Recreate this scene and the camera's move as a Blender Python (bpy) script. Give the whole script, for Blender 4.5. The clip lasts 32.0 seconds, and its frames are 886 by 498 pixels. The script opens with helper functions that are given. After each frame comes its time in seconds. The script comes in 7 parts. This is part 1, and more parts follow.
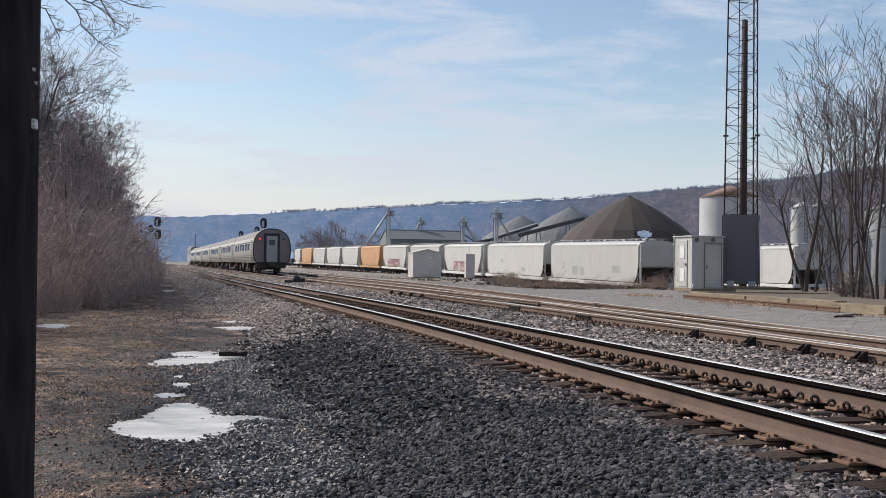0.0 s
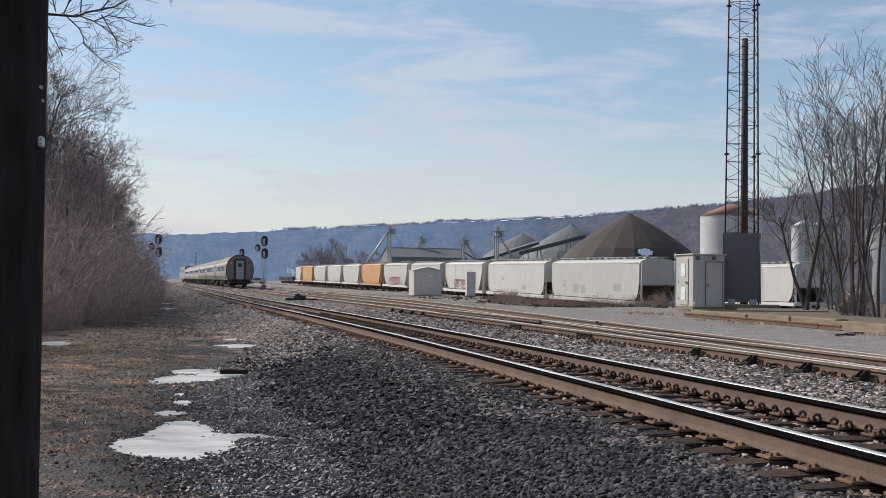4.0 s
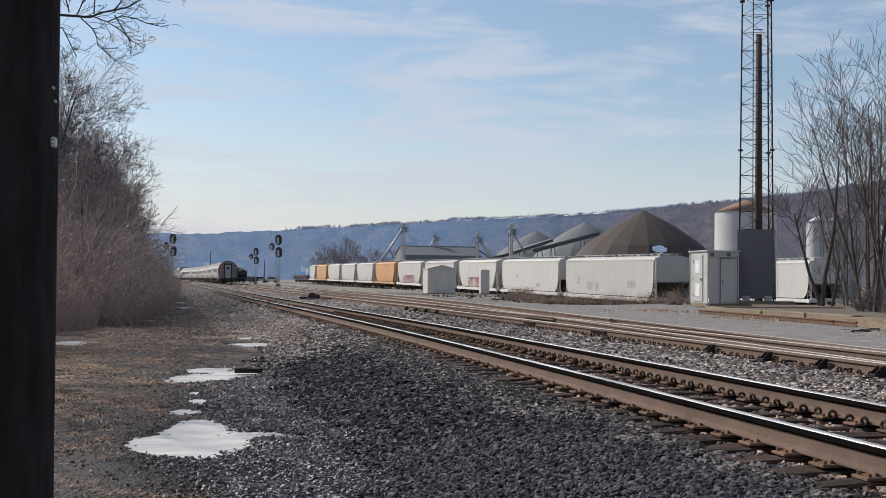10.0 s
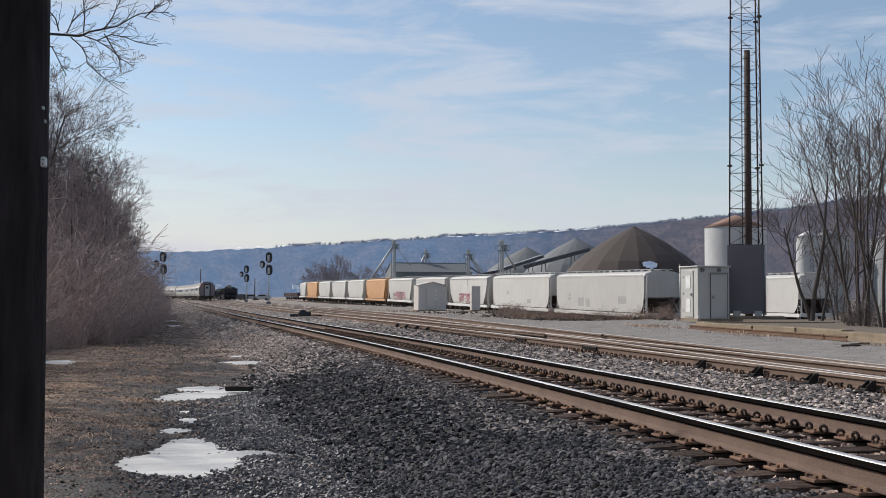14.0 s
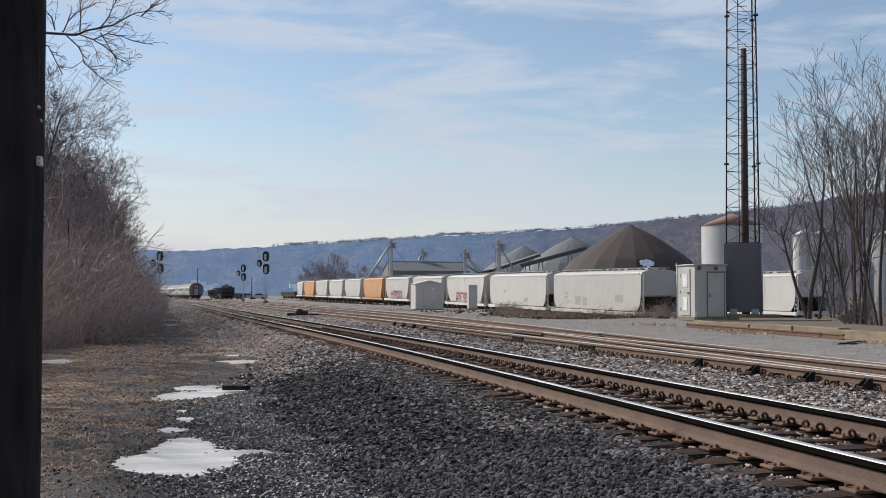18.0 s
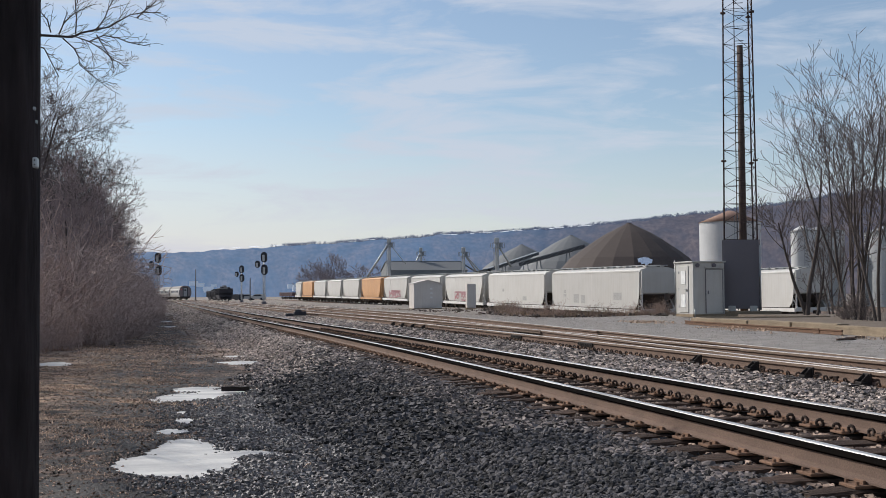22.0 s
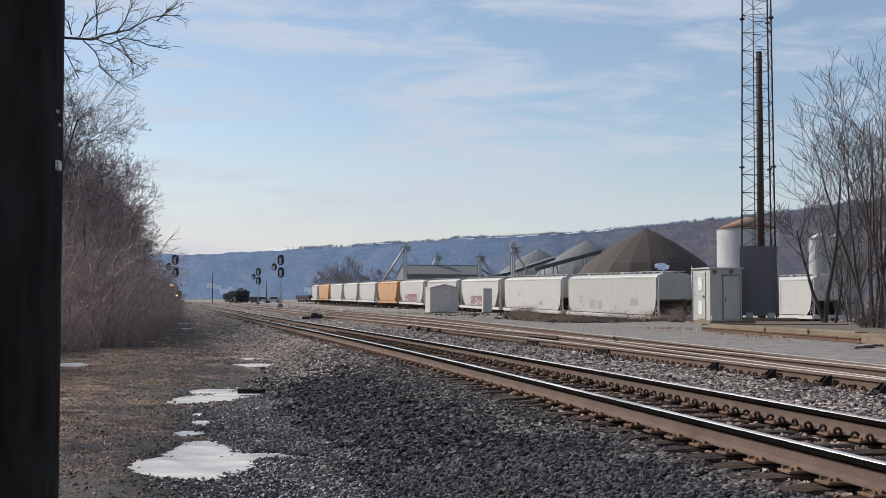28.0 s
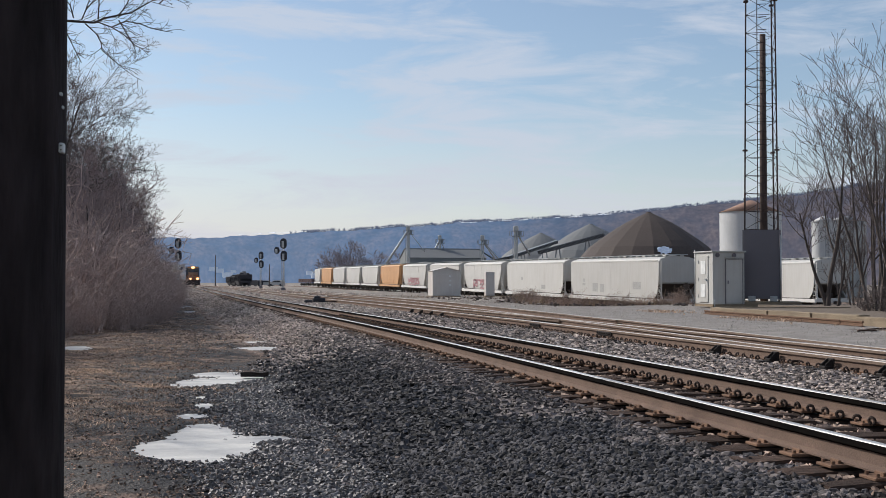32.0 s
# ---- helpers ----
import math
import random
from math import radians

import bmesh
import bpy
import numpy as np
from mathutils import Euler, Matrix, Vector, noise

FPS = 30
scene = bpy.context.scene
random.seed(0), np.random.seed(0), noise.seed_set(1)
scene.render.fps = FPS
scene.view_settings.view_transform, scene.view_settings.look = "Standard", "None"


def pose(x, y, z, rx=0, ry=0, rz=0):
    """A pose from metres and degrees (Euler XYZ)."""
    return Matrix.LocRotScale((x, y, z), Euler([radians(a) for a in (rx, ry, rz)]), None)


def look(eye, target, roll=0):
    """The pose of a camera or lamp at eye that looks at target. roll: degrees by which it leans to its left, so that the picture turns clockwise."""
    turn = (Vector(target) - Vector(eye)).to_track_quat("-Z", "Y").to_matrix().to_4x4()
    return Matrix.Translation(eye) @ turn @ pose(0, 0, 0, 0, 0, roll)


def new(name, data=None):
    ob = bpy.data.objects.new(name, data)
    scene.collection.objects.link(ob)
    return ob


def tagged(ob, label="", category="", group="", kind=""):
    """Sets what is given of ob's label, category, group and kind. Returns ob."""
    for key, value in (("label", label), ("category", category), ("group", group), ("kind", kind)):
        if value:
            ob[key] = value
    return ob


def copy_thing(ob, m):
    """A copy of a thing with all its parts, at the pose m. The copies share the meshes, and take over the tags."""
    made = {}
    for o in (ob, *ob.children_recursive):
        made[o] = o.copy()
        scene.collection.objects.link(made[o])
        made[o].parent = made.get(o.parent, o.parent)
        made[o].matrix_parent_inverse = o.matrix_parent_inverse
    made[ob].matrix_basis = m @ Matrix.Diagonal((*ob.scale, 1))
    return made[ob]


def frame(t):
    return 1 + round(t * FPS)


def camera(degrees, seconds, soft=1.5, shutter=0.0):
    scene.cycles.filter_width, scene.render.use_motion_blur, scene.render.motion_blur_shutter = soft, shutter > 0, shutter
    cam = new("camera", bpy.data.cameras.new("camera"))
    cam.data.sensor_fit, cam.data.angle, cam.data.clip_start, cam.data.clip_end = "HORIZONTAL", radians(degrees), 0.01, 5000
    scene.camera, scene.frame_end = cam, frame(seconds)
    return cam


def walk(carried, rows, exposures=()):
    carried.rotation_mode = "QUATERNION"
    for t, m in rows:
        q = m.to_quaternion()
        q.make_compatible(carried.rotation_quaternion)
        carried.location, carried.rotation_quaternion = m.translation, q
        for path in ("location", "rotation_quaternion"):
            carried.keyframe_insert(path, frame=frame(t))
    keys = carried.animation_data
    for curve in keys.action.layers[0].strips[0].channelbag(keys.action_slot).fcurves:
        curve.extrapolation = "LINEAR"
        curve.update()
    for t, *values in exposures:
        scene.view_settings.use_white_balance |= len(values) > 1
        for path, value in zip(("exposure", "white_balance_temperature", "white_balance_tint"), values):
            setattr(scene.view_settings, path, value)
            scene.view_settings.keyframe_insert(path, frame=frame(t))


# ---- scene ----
# ---- camera ----
PATH = [
    (0, 0.006, 0.009, 1.029, 90.762, -0.790, -13.048),
    (0.5, 0.010, 0.004, 1.028, 90.853, -1.015, -12.944),
    (1, 0.008, 0.006, 1.030, 91.198, -0.379, -12.736),
    (1.5, 0.004, 0.006, 1.030, 91.314, -0.218, -12.772),
    (2, -0.001, 0.007, 1.029, 91.415, -0.496, -12.785),
    (2.5, -0.003, 0.009, 1.029, 91.510, -0.869, -12.802),
    (3, -0.003, 0.005, 1.028, 91.641, -0.938, -12.880),
    (3.5, -0.003, 0.008, 1.028, 91.678, -0.897, -12.997),
    (5.5, -0.001, 0.008, 1.029, 91.431, -0.718, -12.921),
    (6, 0.001, 0.000, 1.026, 91.348, -0.701, -12.936),
    (6.5, -0.001, 0.003, 1.029, 91.235, -0.802, -13.012),
    (7, -0.001, -0.001, 1.029, 91.228, -0.675, -12.944),
    (7.5, -0.001, -0.000, 1.030, 91.242, -0.581, -12.619),
    (8, -0.000, -0.002, 1.029, 91.279, -0.378, -12.154),
    (8.5, 0.000, 0.001, 1.027, 91.349, -0.681, -11.973),
    (9, -0.000, 0.004, 1.028, 91.398, -0.706, -11.986),
    (9.5, 0.001, 0.008, 1.028, 91.497, -0.562, -12.157),
    (10, 0.001, 0.006, 1.028, 91.541, -0.565, -12.322),
    (10.5, -0.001, 0.009, 1.030, 91.641, -0.596, -12.401),
    (11, -0.000, 0.008, 1.030, 91.722, -0.568, -12.430),
    (11.5, 0.000, 0.008, 1.029, 91.796, -0.479, -12.483),
    (12, 0.001, -0.001, 1.028, 91.863, -0.465, -12.539),
    (12.5, -0.000, 0.009, 1.030, 92.027, -0.335, -12.642),
    (13, -0.001, 0.011, 1.030, 92.229, -0.304, -12.738),
    (13.5, -0.001, 0.005, 1.031, 92.270, -0.511, -12.767),
    (14, 0.001, -0.000, 1.030, 92.366, -0.256, -12.774),
    (14.5, 0.002, -0.002, 1.031, 92.346, -0.159, -12.748),
    (16.5, 0.002, 0.003, 1.031, 92.303, -0.150, -12.814),
    (17, 0.000, 0.006, 1.031, 92.338, -0.198, -12.859),
    (17.5, 0.000, 0.006, 1.031, 92.311, -0.209, -12.900),
    (18, 0.002, -0.001, 1.030, 92.305, -0.171, -12.919),
    (18.5, 0.002, -0.001, 1.029, 92.306, -0.154, -12.946),
    (19, 0.001, 0.001, 1.030, 92.305, -0.163, -12.975),
    (19.5, 0.002, -0.001, 1.030, 92.348, -0.154, -12.987),
    (20, 0.001, -0.003, 1.030, 92.356, 0.001, -12.955),
    (20.5, 0.002, -0.002, 1.032, 92.387, 0.041, -12.825),
    (21, 0.002, 0.006, 1.032, 92.400, 0.195, -12.780),
    (21.5, 0.002, 0.007, 1.031, 92.349, 0.028, -12.829),
    (22, 0.004, 0.002, 1.028, 92.270, 0.320, -12.994),
    (22.5, 0.003, 0.006, 1.029, 92.171, 0.272, -13.231),
    (23, 0.003, 0.009, 1.029, 92.043, 0.149, -13.395),
    (23.5, 0.001, 0.003, 1.030, 92.033, 0.295, -13.512),
    (24, 0.001, 0.003, 1.029, 92.057, 0.356, -13.556),
    (24.5, -0.002, 0.006, 1.031, 92.020, 0.170, -13.351),
    (25, -0.001, 0.001, 1.030, 91.996, 0.031, -12.609),
    (25.5, -0.000, 0.004, 1.027, 92.072, -0.080, -12.542),
    (27.5, -0.002, 0.007, 1.030, 92.450, -0.254, -12.531),
    (28, -0.003, 0.007, 1.031, 92.477, -0.173, -12.202),
    (28.5, -0.003, 0.013, 1.031, 92.572, -0.175, -12.199),
    (29, -0.003, 0.005, 1.031, 92.635, -0.044, -12.047),
    (29.5, -0.002, 0.004, 1.029, 92.509, -0.063, -12.025),
    (30, -0.003, 0.006, 1.031, 92.166, -0.062, -12.031),
    (30.5, -0.003, 0.009, 1.031, 92.009, -0.159, -12.152),
    (31, -0.005, 0.008, 1.031, 91.920, -0.180, -12.160),
    (31.5, -0.005, 0.005, 1.031, 91.809, -0.117, -12.153),
    (32, -0.005, 0.006, 1.029, 91.660, -0.160, -12.073),
]
cam = camera(41.86, 32.0, soft=0.6)

# ---- world, sun ----
SUN_FROM = Vector((-0.55, 0.60, 0.57)).normalized()
world = bpy.data.worlds.new("world")
scene.world = world
world.use_nodes = True
wn, wl = world.node_tree.nodes, world.node_tree.links
wn.clear()
w_out = wn.new("ShaderNodeOutputWorld")
w_bg = wn.new("ShaderNodeBackground")
w_sky = wn.new("ShaderNodeTexSky")
w_sky.sky_type = "NISHITA"
w_sky.sun_disc = False
w_sky.sun_elevation = math.asin(SUN_FROM.z)
w_sky.sun_rotation = math.atan2(SUN_FROM.x, SUN_FROM.y)
w_sky.air_density, w_sky.dust_density, w_sky.ozone_density = 1.0, 0.6, 2.0
w_co = wn.new("ShaderNodeTexCoord")
w_map = wn.new("ShaderNodeMapping")
w_map.inputs["Rotation"].default_value = (0.0, radians(-8), radians(12))
w_map.inputs["Scale"].default_value = (2.0, 2.0, 10.0)
w_n1 = wn.new("ShaderNodeTexNoise")
w_n1.inputs["Scale"].default_value = 3.1
w_n1.inputs["Detail"].default_value = 9.0
w_n1.inputs["Roughness"].default_value = 0.6
w_n1.inputs["Distortion"].default_value = 0.45
w_ramp = wn.new("ShaderNodeValToRGB")
w_ramp.color_ramp.elements[0].position = 0.45
w_ramp.color_ramp.elements[0].color = (0.1, 0.1, 0.1, 1)
w_ramp.color_ramp.elements[1].position = 0.61
w_ramp.color_ramp.elements[1].color = (0.78, 0.78, 0.78, 1)
w_mix = wn.new("ShaderNodeMix")
w_mix.data_type = "RGBA"
w_mix.inputs["B"].default_value = (5.2, 5.72, 6.7, 1)
w_bg.inputs["Strength"].default_value = 0.115
wl.new(w_co.outputs["Generated"], w_map.inputs["Vector"])
wl.new(w_map.outputs["Vector"], w_n1.inputs["Vector"])
wl.new(w_n1.outputs["Fac"], w_ramp.inputs["Fac"])
w_sep = wn.new("ShaderNodeSeparateXYZ")
wl.new(w_co.outputs["Generated"], w_sep.inputs["Vector"])
w_low = wn.new("ShaderNodeMapRange")
w_low.inputs["From Min"].default_value, w_low.inputs["From Max"].default_value = 0.015, 0.15
w_low.inputs["To Min"].default_value, w_low.inputs["To Max"].default_value = 0.9, 0.0
wl.new(w_sep.outputs["Z"], w_low.inputs["Value"])
w_veil = wn.new("ShaderNodeMix")
w_veil.data_type = "RGBA"
w_veil.inputs["B"].default_value = (6.1, 5.95, 6.4, 1)
wl.new(w_ramp.outputs["Color"], w_mix.inputs["Factor"])
wl.new(w_sky.outputs["Color"], w_mix.inputs["A"])
wl.new(w_mix.outputs["Result"], w_veil.inputs["A"])
w_side = wn.new("ShaderNodeVectorMath")
w_side.operation = "DOT_PRODUCT"
w_side.inputs[1].default_value = Vector((SUN_FROM.x, SUN_FROM.y, 0)).normalized()
wl.new(w_co.outputs["Generated"], w_side.inputs[0])
w_away = wn.new("ShaderNodeMapRange")  # the veil is thickest towards the sun
w_away.inputs["From Min"].default_value, w_away.inputs["From Max"].default_value = 0.2, 0.8
w_away.inputs["To Min"].default_value, w_away.inputs["To Max"].default_value = 0.35, 1.0
wl.new(w_side.outputs["Value"], w_away.inputs["Value"])
w_thick = wn.new("ShaderNodeMath")
w_thick.operation = "MULTIPLY"
wl.new(w_low.outputs["Result"], w_thick.inputs[0])
wl.new(w_away.outputs["Result"], w_thick.inputs[1])
wl.new(w_thick.outputs["Value"], w_veil.inputs["Factor"])
wl.new(w_veil.outputs["Result"], w_bg.inputs["Color"])
wl.new(w_bg.outputs["Background"], w_out.inputs["Surface"])
sun = new("sun", bpy.data.lights.new("sun", "SUN"))
sun.data.energy, sun.data.angle, sun.data.color = 5.0, radians(0.6), (1.0, 0.95, 0.885)
sun.matrix_world = look(SUN_FROM * 60, (0, 0, 0))
walk(cam, [(r[0], pose(*r[1:])) for r in PATH], exposures=[(0.0, 0.07), (2.2, 0.05), (3.0, -0.05), (32.0, -0.05)])


# ---- materials ----
def material(name, color, rough=0.7, metal=0.0, second=None, scale=4.0, amount=0.5, fine=60.0, fine_amount=0.25,
             bump=0.2, bump_scale=None, stretch=(1, 1, 1), per_object=0.0, per_island=0.0, emit=None, emit_strength=0.0,
             streaks=0.0, streak_color=(0.1, 0.07, 0.05)):
    """Procedural surface: base colour, a second colour in large patches, fine grain, relief, vertical streaks."""
    m = bpy.data.materials.new(name)
    m.use_nodes = True
    n, l = m.node_tree.nodes, m.node_tree.links
    b = n["Principled BSDF"]
    b.inputs["Roughness"].default_value = rough
    b.inputs["Metallic"].default_value = metal
    if rough >= 0.7 and metal < 0.5:
        b.inputs["Specular IOR Level"].default_value = 0.22
    co = n.new("ShaderNodeTexCoord")
    mp = n.new("ShaderNodeMapping")
    mp.inputs["Scale"].default_value = stretch
    l.new(co.outputs["Object"], mp.inputs["Vector"])
    big = n.new("ShaderNodeTexNoise")
    big.inputs["Scale"].default_value, big.inputs["Detail"].default_value = scale, 5.0
    small = n.new("ShaderNodeTexNoise")
    small.inputs["Scale"].default_value, small.inputs["Detail"].default_value = fine, 3.0
    l.new(mp.outputs["Vector"], big.inputs["Vector"])
    l.new(mp.outputs["Vector"], small.inputs["Vector"])
    second = second or tuple(c * 0.6 for c in color)
    ramp = n.new("ShaderNodeMapRange")
    ramp.inputs["From Min"].default_value, ramp.inputs["From Max"].default_value = 0.35, 0.68
    ramp.inputs["To Max"].default_value = amount
    l.new(big.outputs["Fac"], ramp.inputs["Value"])
    mix = n.new("ShaderNodeMix")
    mix.data_type = "RGBA"
    mix.inputs["A"].default_value, mix.inputs["B"].default_value = (*color, 1), (*second, 1)
    l.new(ramp.outputs["Result"], mix.inputs["Factor"])
    last = mix.outputs["Result"]
    if streaks:
        ms = n.new("ShaderNodeMapping")
        ms.inputs["Scale"].default_value = (3.0, 3.0, 0.22)
        l.new(co.outputs["Object"], ms.inputs["Vector"])
        st = n.new("ShaderNodeTexNoise")
        st.inputs["Scale"].default_value, st.inputs["Detail"].default_value = 2.0, 6.0
        l.new(ms.outputs["Vector"], st.inputs["Vector"])
        sr = n.new("ShaderNodeMapRange")
        sr.inputs["From Min"].default_value, sr.inputs["From Max"].default_value = 0.45, 0.75
        sr.inputs["To Max"].default_value = streaks
        l.new(st.outputs["Fac"], sr.inputs["Value"])
        sm = n.new("ShaderNodeMix")
        sm.data_type = "RGBA"
        sm.inputs["B"].default_value = (*streak_color, 1)
        l.new(sr.outputs["Result"], sm.inputs["Factor"])
        l.new(last, sm.inputs["A"])
        last = sm.outputs["Result"]
    hsv = n.new("ShaderNodeHueSaturation")
    val = n.new("ShaderNodeMapRange")
    val.inputs["From Min"].default_value, val.inputs["From Max"].default_value = 0.25, 0.75
    val.inputs["To Min"].default_value, val.inputs["To Max"].default_value = 1 - fine_amount, 1 + fine_amount
    l.new(small.outputs["Fac"], val.inputs["Value"])
    value = val.outputs["Result"]
    for spread, kind, socket in ((per_object, "ShaderNodeObjectInfo", "Random"), (per_island, "ShaderNodeNewGeometry", "Random Per Island")):
        if spread:
            info = n.new(kind)
            rr = n.new("ShaderNodeMapRange")
            rr.inputs["To Min"].default_value, rr.inputs["To Max"].default_value = 1 - spread, 1 + spread
            l.new(info.outputs[socket], rr.inputs["Value"])
            pw = n.new("ShaderNodeMath")  # many dull pieces and a few pale ones
            pw.operation = "POWER"
            pw.inputs[1].default_value = 1.35 if spread > 0.8 else 1.0
            l.new(rr.outputs["Result"], pw.inputs[0])
            mu = n.new("ShaderNodeMath")
            mu.operation = "MULTIPLY"
            l.new(value, mu.inputs[0])
            l.new(pw.outputs["Value"], mu.inputs[1])
            value = mu.outputs["Value"]
    l.new(value, hsv.inputs["Value"])
    l.new(last, hsv.inputs["Color"])
    l.new(hsv.outputs["Color"], b.inputs["Base Color"])
    if bump:
        bp = n.new("ShaderNodeBump")
        bp.inputs["Strength"].default_value, bp.inputs["Distance"].default_value = bump, 0.02
        bsrc = small
        if bump_scale:
            bsrc = n.new("ShaderNodeTexNoise")
            bsrc.inputs["Scale"].default_value, bsrc.inputs["Detail"].default_value = bump_scale, 4.0
            l.new(mp.outputs["Vector"], bsrc.inputs["Vector"])
        l.new(bsrc.outputs["Fac"], bp.inputs["Height"])
        l.new(bp.outputs["Normal"], b.inputs["Normal"])
    if emit:
        b.inputs["Emission Color"].default_value = (*emit, 1)
        b.inputs["Emission Strength"].default_value = emit_strength
    return m


M = {}
M["rail_side"] = material("rail_side", (0.15, 0.10, 0.076), 0.85, second=(0.085, 0.059, 0.047), scale=3, fine=90, bump=0.3)
# near-black rail head: grease, with the shade under the overhang painted in
M["rail_grease_shade"] = material("rail_grease_shade", (0.004, 0.0035, 0.0035), 0.95, 0.0, second=(0.012, 0.009, 0.007), scale=5, fine=60, bump=0.1)
M["rail_grease_shade"].node_tree.nodes["Principled BSDF"].inputs["Specular IOR Level"].default_value = 0.03
M["rail_brown"] = material("rail_brown", (0.17, 0.12, 0.092), 0.85, second=(0.10, 0.072, 0.058), scale=3, fine=60, bump=0.2)
M["rail_top"] = material("rail_top", (0.64, 0.625, 0.60), 0.40, 0.55, second=(0.25, 0.235, 0.22), scale=4, amount=1.0, fine_amount=0.15, bump=0.02, stretch=(22, 0.12, 1))
M["rail_dull"] = material("rail_dull", (0.38, 0.345, 0.315), 0.45, 0.5, second=(0.19, 0.15, 0.125), scale=4, fine_amount=0.12, bump=0.03, stretch=(8, 0.3, 1))
M["tie"] = material("tie", (0.04, 0.026, 0.021), 0.9, second=(0.125, 0.08, 0.058), scale=4, fine=35, fine_amount=0.6, bump=0.9, stretch=(0.3, 4, 4), per_object=0.35)
M["rust"] = material("rust", (0.17, 0.10, 0.065), 0.9, second=(0.09, 0.055, 0.04), scale=8, fine=70, per_object=0.25, bump=0.3)
M["clip"] = material("clip", (0.055, 0.039, 0.032), 0.75, 0.3, scale=12, fine=80, per_object=0.2)
M["ballast"] = material("ballast", (0.295, 0.245, 0.215), 0.8, second=(0.11, 0.091, 0.08), scale=0.9, fine=26, fine_amount=0.3, bump=0.5, per_island=0.85)
M["ballast_brown"] = material("ballast_brown", (0.32, 0.235, 0.185), 0.8, second=(0.11, 0.08, 0.063), scale=0.9, fine=26, fine_amount=0.3, bump=0.5, per_island=0.6)
M["ballast_dim"] = material("ballast_dim", (0.47, 0.395, 0.34), 0.8, second=(0.235, 0.197, 0.17), scale=0.7, fine=26, fine_amount=0.3, bump=0.5, per_island=0.65)
M["ballast_mid"] = material("ballast_mid", (0.43, 0.355, 0.31), 0.8, second=(0.19, 0.158, 0.139), scale=0.7, fine=26, fine_amount=0.3, bump=0.5, per_island=0.75)
M["white_car"] = material("white_car", (0.47, 0.455, 0.43), 0.6, second=(0.41, 0.395, 0.37), scale=0.8, fine=30, fine_amount=0.05, bump=0.03, streaks=0.4, streak_color=(0.38, 0.345, 0.30), per_object=0.08)
M["sill_paint"] = material("sill_paint", (0.60, 0.585, 0.555), 0.6, second=(0.48, 0.46, 0.43), scale=1.2, fine=30, fine_amount=0.06, bump=0.03)
M["cabinet_paint"] = material("cabinet_paint", (0.56, 0.52, 0.485), 0.5, second=(0.46, 0.425, 0.395), scale=1.2, fine=40, fine_amount=0.06, bump=0.05, streaks=0.3, streak_color=(0.45, 0.39, 0.34))
M["dark_steel"] = material("dark_steel", (0.05, 0.045, 0.042), 0.7, 0.2, second=(0.09, 0.06, 0.045), scale=3, fine=40)
M["orange_car"] = material("orange_car", (0.52, 0.28, 0.125), 0.6, second=(0.42, 0.23, 0.11), scale=1, fine=30, fine_amount=0.06, bump=0.03, streaks=0.4, streak_color=(0.3, 0.14, 0.07))
M["galv"] = material("galv", (0.40, 0.41, 0.415), 0.5, 0.5, second=(0.36, 0.36, 0.35), scale=2, fine=40, fine_amount=0.1, bump=0.05)
M["hut_paint"] = material("hut_paint", (0.45, 0.44, 0.415), 0.5, second=(0.37, 0.36, 0.34), scale=1.2, fine=40, fine_amount=0.06, bump=0.05, streaks=0.35, streak_color=(0.34, 0.3, 0.25))
M["concrete"] = material("concrete", (0.25, 0.195, 0.135), 0.9, second=(0.12, 0.095, 0.07), scale=1.5, fine=40, bump=0.3)
M["bark"] = material("bark", (0.06, 0.049, 0.046), 0.95, second=(0.11, 0.09, 0.083), scale=2, fine=30, bump=0.4, stretch=(1, 1, 0.25), per_object=0.2)
M["twig"] = material("twig", (0.13, 0.108, 0.107), 0.9, second=(0.085, 0.072, 0.072), scale=0.5, fine=10, bump=0, per_object=0.2)


# ---- building helpers ----
def part(name, bm, mat, parent=None, label="", smooth=False):
    me = bpy.data.meshes.new(name)
    bm.to_mesh(me)
    bm.free()
    return part_mesh(name, me, mat, parent, label, smooth)


def part_mesh(name, me, mat, parent=None, label="", smooth=False):
    """Links a mesh as one object under its thing."""
    for one in mat if isinstance(mat, (list, tuple)) else [mat]:
        if not me.materials or one.name not in me.materials:
            me.materials.append(one)
    if smooth:
        me.polygons.foreach_set("use_smooth", [True] * len(me.polygons))
    ob = new(name, me)
    ob.parent = parent
    if label:
        tagged(ob, label)
    return ob


def thing(name, m=None, label="", category="", group="", kind=""):
    e = new(name)
    e.empty_display_size = 0.3
    if m is not None:
        e.matrix_world = m
    return tagged(e, label, category, group, kind)


def box(bm, c, s, rot=None, bevel=0.0, mi=0):
    """A box with centre c and size s; rot a 3x3 turn about its centre."""
    r = bmesh.ops.create_cube(bm, size=1.0)
    vs = r["verts"]
    for v in vs:
        p = Vector((v.co.x * s[0], v.co.y * s[1], v.co.z * s[2]))
        v.co = (rot @ p if rot is not None else p) + Vector(c)
    fs = {f for v in vs for f in v.link_faces}
    for f in fs:
        f.material_index = mi
    if bevel:
        es = list({e for v in vs for e in v.link_edges})
        bmesh.ops.bevel(bm, geom=es, offset=bevel, segments=1, affect="EDGES")


